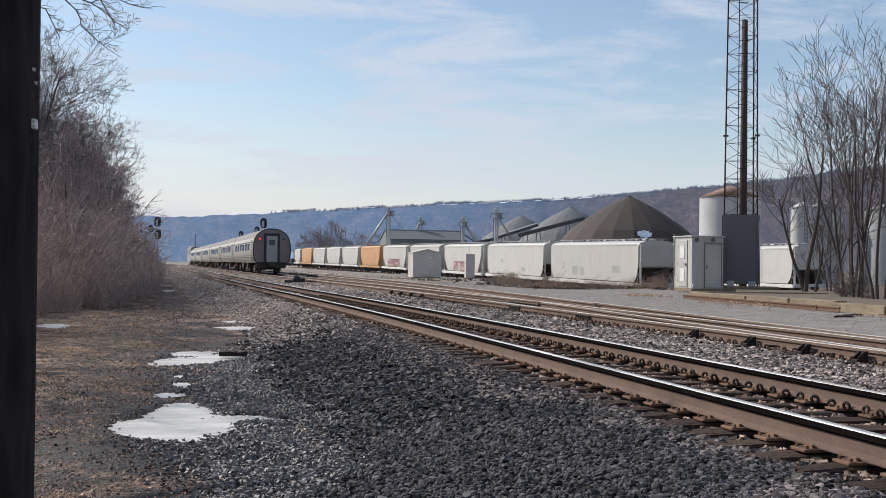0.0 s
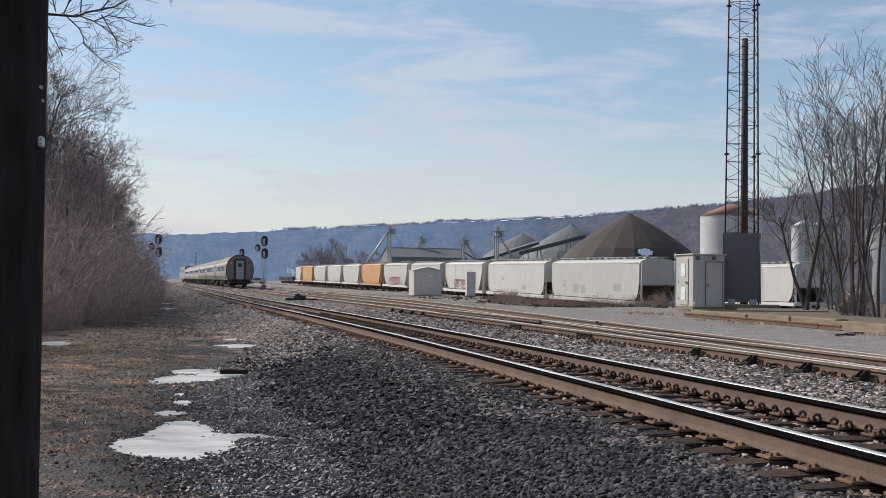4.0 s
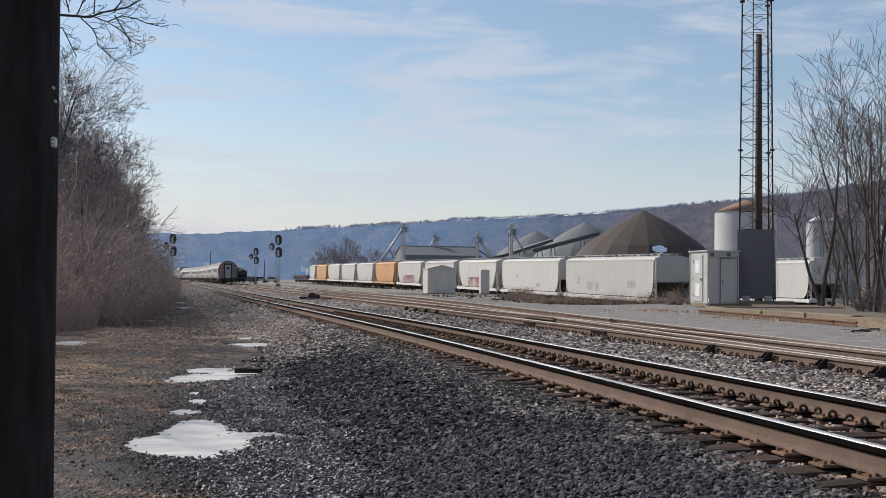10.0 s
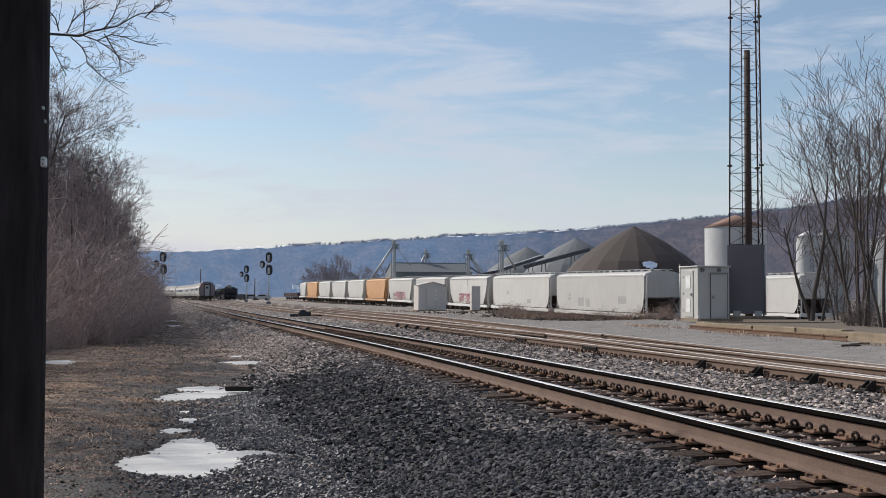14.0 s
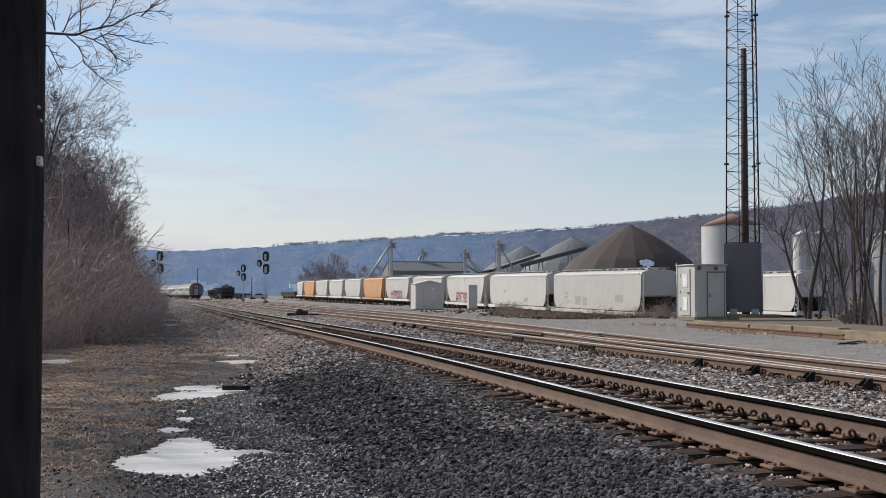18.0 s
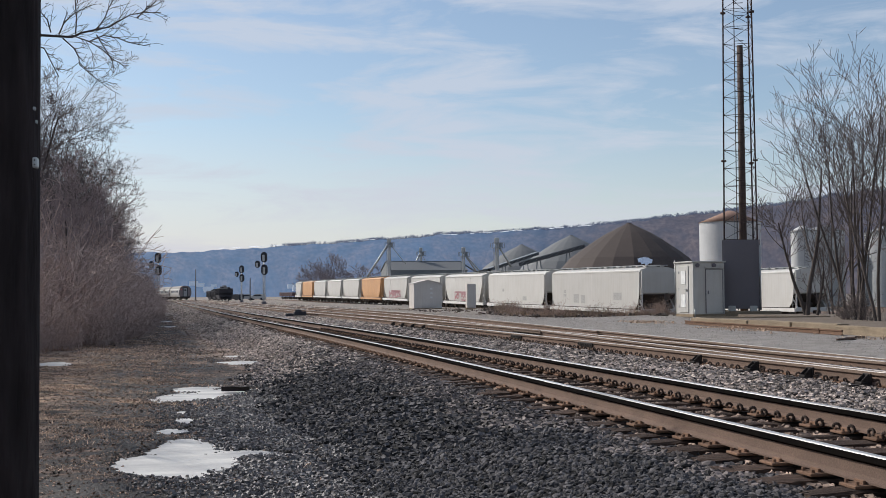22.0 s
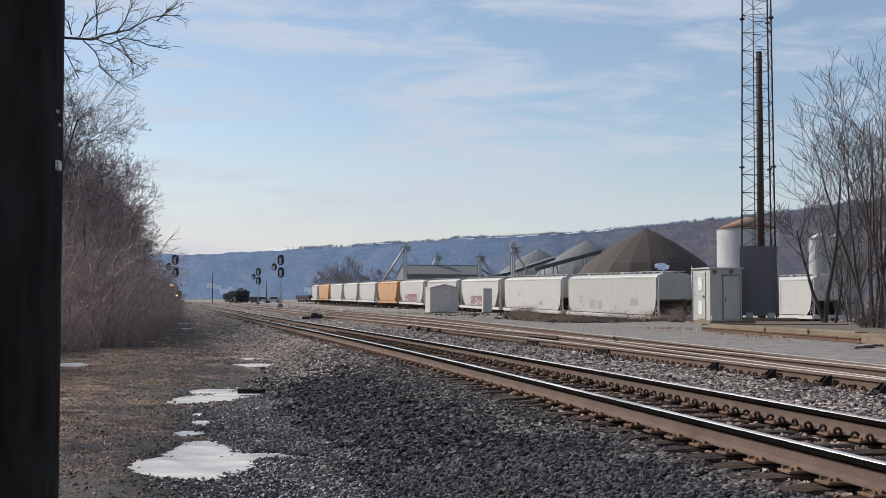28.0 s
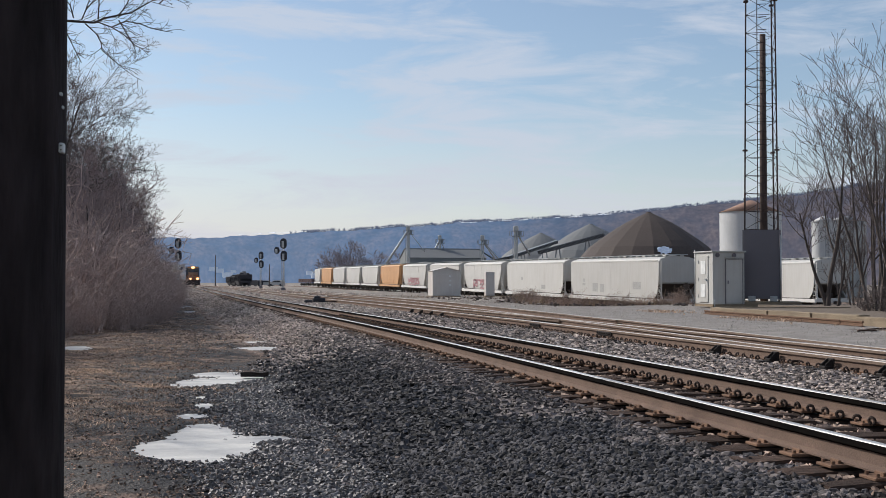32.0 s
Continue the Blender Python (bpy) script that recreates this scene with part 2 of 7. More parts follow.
def tube(bm, a, b, r0, r1=None, seg=8, caps=True, mi=0):
    """A round bar from a to b."""
    a, b = Vector(a), Vector(b)
    r1 = r0 if r1 is None else r1
    d = (b - a).normalized()
    u = d.orthogonal().normalized()
    w = d.cross(u)
    ra = [bm.verts.new(a + (u * math.cos(2 * math.pi * i / seg) + w * math.sin(2 * math.pi * i / seg)) * r0) for i in range(seg)]
    rb = [bm.verts.new(b + (u * math.cos(2 * math.pi * i / seg) + w * math.sin(2 * math.pi * i / seg)) * r1) for i in range(seg)]
    for i in range(seg):
        f = bm.faces.new((ra[i], ra[(i + 1) % seg], rb[(i + 1) % seg], rb[i]))
        f.material_index = mi
        f.smooth = seg > 6
    if caps:
        for ring in (list(reversed(ra)), rb):
            bm.faces.new(ring).material_index = mi


def extrude_profile(bm, prof, axis, a, b, mi=0, cap=True):
    """A closed profile of (u, v) points drawn out along x or y from a to b. Along y: u is x, v is z. Along x: u is y."""
    def at(p, t):
        return Vector((p[0], t, p[1])) if axis == "y" else Vector((t, p[0], p[1]))
    v0 = [bm.verts.new(at(p, a)) for p in prof]
    v1 = [bm.verts.new(at(p, b)) for p in prof]
    k = len(prof)
    for i in range(k):
        bm.faces.new((v0[i], v0[(i + 1) % k], v1[(i + 1) % k], v1[i])).material_index = mi
    if cap:
        bm.faces.new(v0[::-1]).material_index = mi
        bm.faces.new(v1).material_index = mi
    bmesh.ops.recalc_face_normals(bm, faces=bm.faces)


def mesh_from(name, verts, faces, mats=None, mis=None):
    """A mesh out of arrays: verts (n, 3), faces (m, k)."""
    me = bpy.data.meshes.new(name)
    verts, faces = np.asarray(verts, np.float32), np.asarray(faces, np.int32)
    k = faces.shape[1]
    me.vertices.add(len(verts))
    me.vertices.foreach_set("co", verts.ravel())
    me.loops.add(faces.size)
    me.loops.foreach_set("vertex_index", faces.ravel())
    me.polygons.add(len(faces))
    me.polygons.foreach_set("loop_start", np.arange(len(faces), dtype=np.int32) * k)
    if mis is not None:
        me.polygons.foreach_set("material_index", np.asarray(mis, np.int32))
    me.update(calc_edges=True)
    me.shade_flat()
    return me


# ---- plan: y runs along the near track, x to its right, z = 0 on its rail heads ----
def eased(knots, s, width=8.0):
    xs, ys = zip(*knots)
    s = np.asarray(s, float)
    return sum(np.interp(s + o * width, xs, ys) for o in (-1, -0.66, -0.33, 0, 0.33, 0.66, 1)) / 7


def lat1(s):
    return eased([(-90, 5.1), (20, 5.08), (30, 4.88), (42, 4.47), (52, 4.12), (69, 3.63), (150, 1.9), (225, 0.75), (255, 0.15), (272, -0.35), (284, -1.5), (296, -3.1), (304, -4.6), (325, -8.6), (360, -15), (420, -26), (900, -115)], s)


def lat2(s):
    return eased([(-90, 9.7), (25, 9.68), (50, 9.35), (98, 8.0), (159, 7.0), (228, 5.5), (262, 4.7), (288, 4.0), (308, 3.0), (328, 1.65), (345, -0.35), (380, -5.2), (413, -11.5), (500, -30), (900, -110)], s)


def lat3(s):
    return lat2(s) + eased([(-90, 0), (12, 0), (33, 1.5), (62, 3.4), (85, 4.1), (900, 4.6)], s, 5.0)


def lat_yard(s):
    return 38.7 - 0.0283 * np.asarray(s, float)


def z_yard(s):
    return eased([(0, -2.0), (82, -1.42), (181, -0.55), (276, -0.1), (420, 0.0), (900, 0.0)], s)


def smooth01(a, b, v):
    t = np.clip((v - a) / (b - a), 0, 1)
    return t * t * (3 - 2 * t)


def bank_drop(x, y):
    """Where the yard gravel ends and the ground falls away towards the hopper cars: 0 above the edge, 1 below."""
    past = x - np.maximum(17.8, 0.272 * y)
    return smooth01(0.0, 4.5, past) * smooth01(55, 59, y - 0.9 * np.maximum(0, x - 20.5)) * (1 - smooth01(140, 180, y))


def ground_z(x, y):
    """Height of the ground under the ballast stones."""
    x, y = np.asarray(x, float), np.asarray(y, float)
    u = x - lat1(y)
    z = -0.66 + 0.395 * smooth01(-3.9 + 1.25 * smooth01(20, 29, y), -1.6, u) + 0.05 * smooth01(1.1, 1.7, u)
    z = z + 0.08 * smooth01(8.2, 10.5, u) - 0.6 * bank_drop(x, y)
    ruts = 0.03 * np.sin(x * 2.1 + 0.4 * np.sin(y * 0.31)) * np.sin(y * 0.45 + x) + 0.02 * np.sin(y * 1.7) * np.sin(x * 3.1)
    z = z + np.where(u < -3.6, ruts, 0)
    low = z_yard(y) - 0.22
    k = smooth01(-10.5, -5.0, x - lat_yard(y)) * (1 - smooth01(320, 420, y)) * smooth01(-40, 20, y)
    return z * (1 - k) + low * k


# ---- ground ----
PUDDLES = [  # level, then blobs (x, y, half width, half length)
    (-0.675, [(0.0, 12.1, 0.52, 0.86), (0.12, 13.55, 0.27, 0.66), (0.1, 13.1, 0.42, 0.45), (-0.28, 12.35, 0.31, 0.62), (0.33, 12.25, 0.34, 0.72), (0.72, 12.75, 0.36, 0.3), (1.05, 12.52, 0.26, 0.13), (1.3, 12.47, 0.2, 0.06)] ),
    (-0.685, [(0.3, 20.2, 0.52, 1.0), (0.0, 20.2, 0.3, 0.6), (0.75, 21.0, 0.48, 0.9), (1.3, 21.3, 0.44, 0.36), (1.85, 21.35, 0.42, 0.24), (0.38, 21.8, 0.42, 0.6)]),
    (-0.682, [(0.0, 15.1, 0.2, 0.3), (0.16, 16.3, 0.15, 0.4), (0.1, 17.5, 0.1, 0.25)]),
    (-0.68, [(1.65, 30.2, 0.62, 0.75), (1.2, 30.1, 0.3, 0.4), (1.7, 33.4, 0.36, 0.5)]),
    (-0.685, [(-3.1, 31.2, 0.4, 1.0)]),
    (-0.685, [(-2.0, 46.4, 0.3, 0.5), (-1.6, 47.2, 0.25, 0.4)]),
    (-0.685, [(-0.4, 67.6, 0.45, 1.8), (-0.7, 80.3, 0.5, 2.2)]),
]


def puddle_field(blobs, x, y):
    f = np.zeros_like(x)
    for bx, by, hx, hy in blobs:
        f = np.maximum(f, 1.6 - ((x - bx) / hx) ** 2 * 0.6 - ((y - by) / hy) ** 2 * 0.6)
    return f


def dampness(x, y):
    """1 in and close to the puddles, 0 on dry ground."""
    f = np.full_like(x, -9.0)
    for _, blobs in PUDDLES:
        f = np.maximum(f, puddle_field(blobs, x, y))
    return smooth01(-1.5, 0.7, f + 1.3 * wobble(x, y, 2.3, 3.0) + 0.9 * wobble(x, y, 7.0, 1.0) + 0.4 * wobble(x, y, 19.0, 2.0))


def ground_level(x, y):
    x, y = np.asarray(x, float), np.asarray(y, float)
    z = ground_z(x, y)
    for level, blobs in PUDDLES:
        k = smooth01(0.55, 1.35, puddle_field(blobs, x, y) + 0.2 * wobble(x, y, 5.0, blobs[0][0]) + 0.16 * wobble(x, y, 13.0, 1.0) + 0.14 * wobble(x, y, 27.0, 4.0))
        z = z * (1 - k) + (level - 0.03) * k
    return z


def axis_lines(spans):
    out = []
    for a, b, step in spans:
        out.append(np.arange(a, b, step))
    return np.unique(np.round(np.concatenate(out), 4))


def wobble(x, y, a, seed=0.0):
    return (np.sin(x * a + seed) * np.sin(y * a * 0.7 + 1.3 * seed) + 0.6 * np.sin(x * a * 2.3 + y * a * 1.9 + seed) + 0.4 * np.sin(y * a * 4.1 - x * a * 3.3 + 2 * seed)) / 2


def build_ground():
    gx = axis_lines([(-4500, -500, 500), (-500, -100, 50), (-100, -14, 4), (-14, -4, 0.4), (-4, -1.4, 0.16), (-1.4, 2.4, 0.05), (2.4, 7, 0.16), (7, 28, 0.5), (28, 60, 1.5), (60, 200, 10), (200, 500, 50), (500, 4501, 500)])
    gy = axis_lines([(-4500, -500, 500), (-500, -50, 50), (-50, 4, 3), (4, 10, 0.2), (10, 16, 0.07), (16, 24, 0.16), (24, 60, 0.5), (60, 130, 2), (130, 450, 6), (450, 900, 30), (900, 4801, 300)])
    X, Y = np.meshgrid(gx, gy)
    Z = ground_level(X, Y)
    nx, ny = len(gx), len(gy)
    idx = np.arange(nx * ny).reshape(ny, nx)
    faces = np.stack([idx[:-1, :-1], idx[:-1, 1:], idx[1:, 1:], idx[1:, :-1]], -1).reshape(-1, 4)
    me = mesh_from("ground", np.stack([X, Y, Z], -1).reshape(-1, 3), faces)
    u = X - lat1(Y)
    grass = 1 - smooth01(-6.2, -4.0, u + 0.9 * wobble(X, Y, 0.55, 2.0))
    grass = np.clip(grass + 0.8 * smooth01(0.35, 0.8, wobble(X, Y, 0.8, 5.0)) * (1 - smooth01(-4.6, -3.4, u)), 0, 1)
    cinder = smooth01(-5.2, -3.0, u + 0.5 * wobble(X, Y, 0.9, 1.0)) * (1 - smooth01(1.0, 3.4, u))
    bank = smooth01(0.0, 0.15, bank_drop(X + 0.8 + 0.8 * wobble(X, Y, 0.9, 2.0), Y + 0.8))
    dirt = smooth01(46, 72, Y + 6 * wobble(X, Y, 0.3, 1.0)) * smooth01(8.5, 11.0, u)
    cinder = cinder * (1 - 0.95 * smooth01(18, 32, Y))
    wet = dampness(X, Y) * smooth01(-7.5, -6.0, u) * (1 - smooth01(-4.0, -3.2, u))
    # ground under the ballast goes near-black: shade between the stones painted in
    gap_shade = smooth01(-4.0, -3.2, u - 1.2 * smooth01(20, 30, Y)) * (1 - smooth01(6.3, 7.2, u)) * (1 - smooth01(48, 80, Y))
    yard = smooth01(1.4, 2.6, u) * (1 - 0.7 * smooth01(1.7, 1.2, np.abs(u - 4.6)))
    for name, v in (("grass", grass * (0.45 + 0.55 * smooth01(11, 18, Y))), ("cinder", cinder), ("yard", yard), ("dirt", dirt), ("wet", wet), ("gap_shade", gap_shade), ("bank", bank), ("far_path", 0.8 * smooth01(24, 40, Y) * (1 - smooth01(-2.6, -1.6, u)))):
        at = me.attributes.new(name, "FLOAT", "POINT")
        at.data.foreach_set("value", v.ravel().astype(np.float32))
    m = bpy.data.materials.new("ground")
    m.use_nodes = True
    n, l = m.node_tree.nodes, m.node_tree.links
    b = n["Principled BSDF"]
    b.inputs["Roughness"].default_value = 0.92
    b.inputs["Specular IOR Level"].default_value = 0.2
    co = n.new("ShaderNodeTexCoord")

    def tex(scale, detail=5.0):
        t = n.new("ShaderNodeTexNoise")
        t.inputs["Scale"].default_value, t.inputs["Detail"].default_value = scale, detail
        l.new(co.outputs["Object"], t.inputs["Vector"])
        return t

    def blend(a, bb, fac, lo=0.35, hi=0.65):
        r = n.new("ShaderNodeMapRange")
        r.inputs["From Min"].default_value, r.inputs["From Max"].default_value = lo, hi
        l.new(fac, r.inputs["Value"])
        x = n.new("ShaderNodeMix")
        x.data_type = "RGBA"
        l.new(r.outputs["Result"], x.inputs["Factor"])
        for key, c in (("A", a), ("B", bb)):
            if isinstance(c, tuple):
                x.inputs[key].default_value = (*c, 1)
            else:
                l.new(c, x.inputs[key])
        return x.outputs["Result"]

    def att(name):
        a = n.new("ShaderNodeAttribute")
        a.attribute_name = name
        return a.outputs["Fac"]

    t_big, t_mid, t_fine, t_grit = tex(0.35), tex(2.6), tex(24, 4), tex(70, 2)
    mud = blend((0.11, 0.069, 0.053), (0.42, 0.282, 0.215), t_mid.outputs["Fac"])
    straw = blend((0.42, 0.275, 0.185), (0.13, 0.082, 0.06), t_mid.outputs["Fac"])
    straw = blend(straw, (0.56, 0.42, 0.30), t_fine.outputs["Fac"], 0.52, 0.78)
    cind = blend((0.010, 0.010, 0.011), (0.028, 0.026, 0.026), t_mid.outputs["Fac"])
    cind = blend(cind, (0.07, 0.068, 0.068), t_grit.outputs["Fac"], 0.6, 0.82)
    rock = blend((0.16, 0.145, 0.13), (0.24, 0.225, 0.21), t_big.outputs["Fac"])
    rock = blend(rock, (0.10, 0.09, 0.085), t_fine.outputs["Fac"], 0.5, 0.72)
    rock2 = blend((0.22, 0.20, 0.185), (0.30, 0.275, 0.255), t_mid.outputs["Fac"])
    c = blend(mud, straw, att("grass"), 0.2, 0.9)
    c = blend(c, cind, att("cinder"), 0.1, 0.9)
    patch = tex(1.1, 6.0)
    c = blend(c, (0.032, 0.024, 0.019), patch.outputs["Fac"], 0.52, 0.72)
    # dark bands across the path: tree shade painted in along with mud
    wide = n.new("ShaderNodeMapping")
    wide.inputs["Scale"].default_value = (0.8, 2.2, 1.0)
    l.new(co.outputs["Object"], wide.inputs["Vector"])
    mud_shade = tex(1.6, 7.0)
    l.new(wide.outputs["Vector"], mud_shade.inputs["Vector"])
    c = blend(c, (0.022, 0.016, 0.013), mud_shade.outputs["Fac"], 0.47, 0.58)
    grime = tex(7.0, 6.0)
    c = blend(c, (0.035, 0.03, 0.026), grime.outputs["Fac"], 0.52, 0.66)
    trodden = blend((0.20, 0.15, 0.12), (0.36, 0.275, 0.225), t_mid.outputs["Fac"])
    c = blend(c, trodden, att("far_path"), 0.0, 1.0)
    base = blend(c, rock2, att("yard"), 0.0, 1.0)
    soil = blend((0.16, 0.135, 0.115), (0.29, 0.255, 0.22), t_mid.outputs["Fac"])
    soil = blend(soil, (0.32, 0.285, 0.25), t_big.outputs["Fac"], 0.5, 0.7)
    base = blend(base, soil, att("dirt"), 0.0, 1.0)
    earth = blend((0.11, 0.078, 0.06), (0.22, 0.165, 0.13), t_mid.outputs["Fac"])
    base = blend(base, earth, att("bank"), 0.0, 1.0)
    base = blend(base, (0.014, 0.012, 0.012), att("gap_shade"), 0.0, 1.0)
    base = blend(base, (0.026, 0.020, 0.017), att("wet"), 0.1, 0.9)
    l.new(base, b.inputs["Base Color"])
    slick = n.new("ShaderNodeMapRange")
    slick.inputs["To Min"].default_value, slick.inputs["To Max"].default_value = 0.92, 0.62
    l.new(att("wet"), slick.inputs["Value"])
    l.new(slick.outputs["Result"], b.inputs["Roughness"])
    bp = n.new("ShaderNodeBump")
    bp.inputs["Strength"].default_value, bp.inputs["Distance"].default_value = 1.0, 0.06
    l.new(t_fine.outputs["Fac"], bp.inputs["Height"])
    bp2 = n.new("ShaderNodeBump")
    bp2.inputs["Strength"].default_value, bp2.inputs["Distance"].default_value = 0.6, 0.012
    l.new(t_grit.outputs["Fac"], bp2.inputs["Height"])
    l.new(bp.outputs["Normal"], bp2.inputs["Normal"])
    l.new(bp2.outputs["Normal"], b.inputs["Normal"])
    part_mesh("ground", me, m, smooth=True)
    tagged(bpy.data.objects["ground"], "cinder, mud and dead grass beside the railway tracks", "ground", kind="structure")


build_ground()

M["ice"] = material("ice", (0.58, 0.555, 0.51), 0.55, second=(0.30, 0.29, 0.285), scale=1.7, amount=1.0, fine=34, fine_amount=0.12, bump=0.12, bump_scale=14, stretch=(0.6, 1.5, 1))


def build_puddles():
    for level, blobs in PUDDLES:
        a = np.array(blobs)
        step = 0.06 if a[0, 1] < 40 else 0.15
        gx = np.arange((a[:, 0] - a[:, 2] * 1.8).min(), (a[:, 0] + a[:, 2] * 1.8).max(), step)
        gy = np.arange((a[:, 1] - a[:, 3] * 1.8).min(), (a[:, 1] + a[:, 3] * 1.8).max(), step * 1.5)
        X, Y = np.meshgrid(gx, gy)
        f = puddle_field(blobs, X, Y)
        keep = (f > 0.3)
        cell = keep[:-1, :-1] & keep[1:, :-1] & keep[:-1, 1:] & keep[1:, 1:]
        idx = np.arange(X.size).reshape(X.shape)
        faces = np.stack([idx[:-1, :-1], idx[:-1, 1:], idx[1:, 1:], idx[1:, :-1]], -1)[cell]
        used, inv = np.unique(faces, return_inverse=True)
        v = np.stack([X.ravel()[used], Y.ravel()[used], np.full(len(used), level)], -1)
        ob = part_mesh("puddle", mesh_from("puddle", v, inv.reshape(-1, 4)), M["ice"], smooth=True)
        tagged(ob, "thin grey ice and melt water on the muddy path", "puddle", "puddles on the path", "structure")


build_puddles()


# ---- tracks ----
RAIL = [(-0.07, -0.18), (0.07, -0.18), (0.07, -0.168), (0.012, -0.145), (0.009, -0.105), (0.009, -0.068), (0.036, -0.050), (0.0355, -0.0095),
        (0.031, -0.004), (0.02, -0.0005), (-0.02, -0.0005), (-0.031, -0.004), (-0.0355, -0.0095), (-0.036, -0.050), (-0.009, -0.068), (-0.009, -0.105), (-0.012, -0.145), (-0.07, -0.168)]


def rail_mesh(lat, offset, s_values, zf=None, top=True):
    """A rail swept along a track's line, offset sideways from its centre."""
    s = np.asarray(s_values, float)
    c = lat(s)
    slope = np.gradient(c, s)
    k = len(RAIL)
    pr = np.array(RAIL)
    nxv, nyv = 1 / np.hypot(1, slope), -slope / np.hypot(1, slope)
    z = np.zeros_like(s) if zf is None else zf(s)
    off = offset + pr[None, :, 0]
    V = np.stack([c[:, None] + nxv[:, None] * off, s[:, None] + nyv[:, None] * off, z[:, None] + pr[None, :, 1] + 0 * off], -1)
    idx = np.arange(len(s) * k).reshape(len(s), k)
    nxt = np.roll(idx, -1, 1)
    f = np.stack([idx[:-1], nxt[:-1], nxt[1:], idx[1:]], -1)
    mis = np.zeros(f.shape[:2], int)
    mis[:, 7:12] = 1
    # head sides and undersides take the third slot, painted shade on the main track
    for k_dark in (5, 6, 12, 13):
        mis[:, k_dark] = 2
    return mesh_from("rail", V.reshape(-1, 3), f.reshape(-1, 4)[:, ::-1], mis=mis.ravel())


def heading(lat, s):
    return math.atan2(float(lat(s - 0.5) - lat(s + 0.5)), 1.0)


def tie_mesh(length=2.59, seed=3):
    """A worn wooden tie: split, rounded and eaten away at its ends."""
    bm = bmesh.new()
    rnd = random.Random(seed)
    box(bm, (0, 0, 0), (length, 0.225, 0.17), bevel=0.014)
    long_edges = [e for e in bm.edges if abs(e.verts[0].co.x - e.verts[1].co.x) > 1]
    bmesh.ops.subdivide_edges(bm, edges=long_edges, cuts=7)
    for v in bm.verts:
        end = abs(v.co.x) > length * 0.46
        v.co += Vector((rnd.uniform(-0.05, 0.015) * (1 if v.co.x > 0 else -1) * end, rnd.uniform(-0.011, 0.011), rnd.uniform(-0.012, 0.006) - 0.014 * end * (v.co.z > 0)))
    me = bpy.data.meshes.new("tie")
    bm.to_mesh(me)
    bm.free()
    return me


def plate_mesh():
    bm = bmesh.new()
    box(bm, (0, 0, 0), (0.36, 0.19, 0.022), bevel=0.004)
    for sx in (-1, 1):
        box(bm, (sx * 0.088, 0, 0.022), (0.022, 0.11, 0.03), bevel=0.004)
        for sy in (-1, 1):
            tube(bm, (sx * 0.145, sy * 0.06, 0.008), (sx * 0.145, sy * 0.06, 0.034), 0.014, seg=6)
    me = bpy.data.meshes.new("tie_plate")
    bm.to_mesh(me)
    bm.free()
    return me


def clip_mesh():
    """A sprung rail clip: a bent round bar."""
    bm = bmesh.new()
    pts = [(0.006 + 0.012 * math.cos(0.55 * k), -0.03 * math.cos(0.55 * k), 0.036 + 0.03 * math.sin(0.55 * k)) for k in range(-2, 9)]
    for a, b in zip(pts, pts[1:]):
        tube(bm, a, b, 0.0145, seg=6)
    me = bpy.data.meshes.new("clip")
    bm.to_mesh(me)
    bm.free()
    return me


PLATE, CLIP = plate_mesh(), clip_mesh()
WORN_TIES = [tie_mesh(2.52 + 0.05 * k, 3 + k) for k in range(4)]
LONG_TIE = tie_mesh(4.6)
for one in WORN_TIES:
    one.materials.append(M["tie"])
LONG_TIE.materials.append(M["tie"])
PLATE.materials.append(M["rust"])
CLIP.materials.append(M["clip"])


def put(name, me, parent, m):
    o = new(name, me)
    o.parent = parent
    o.matrix_local = m
    return o


TIES = {}


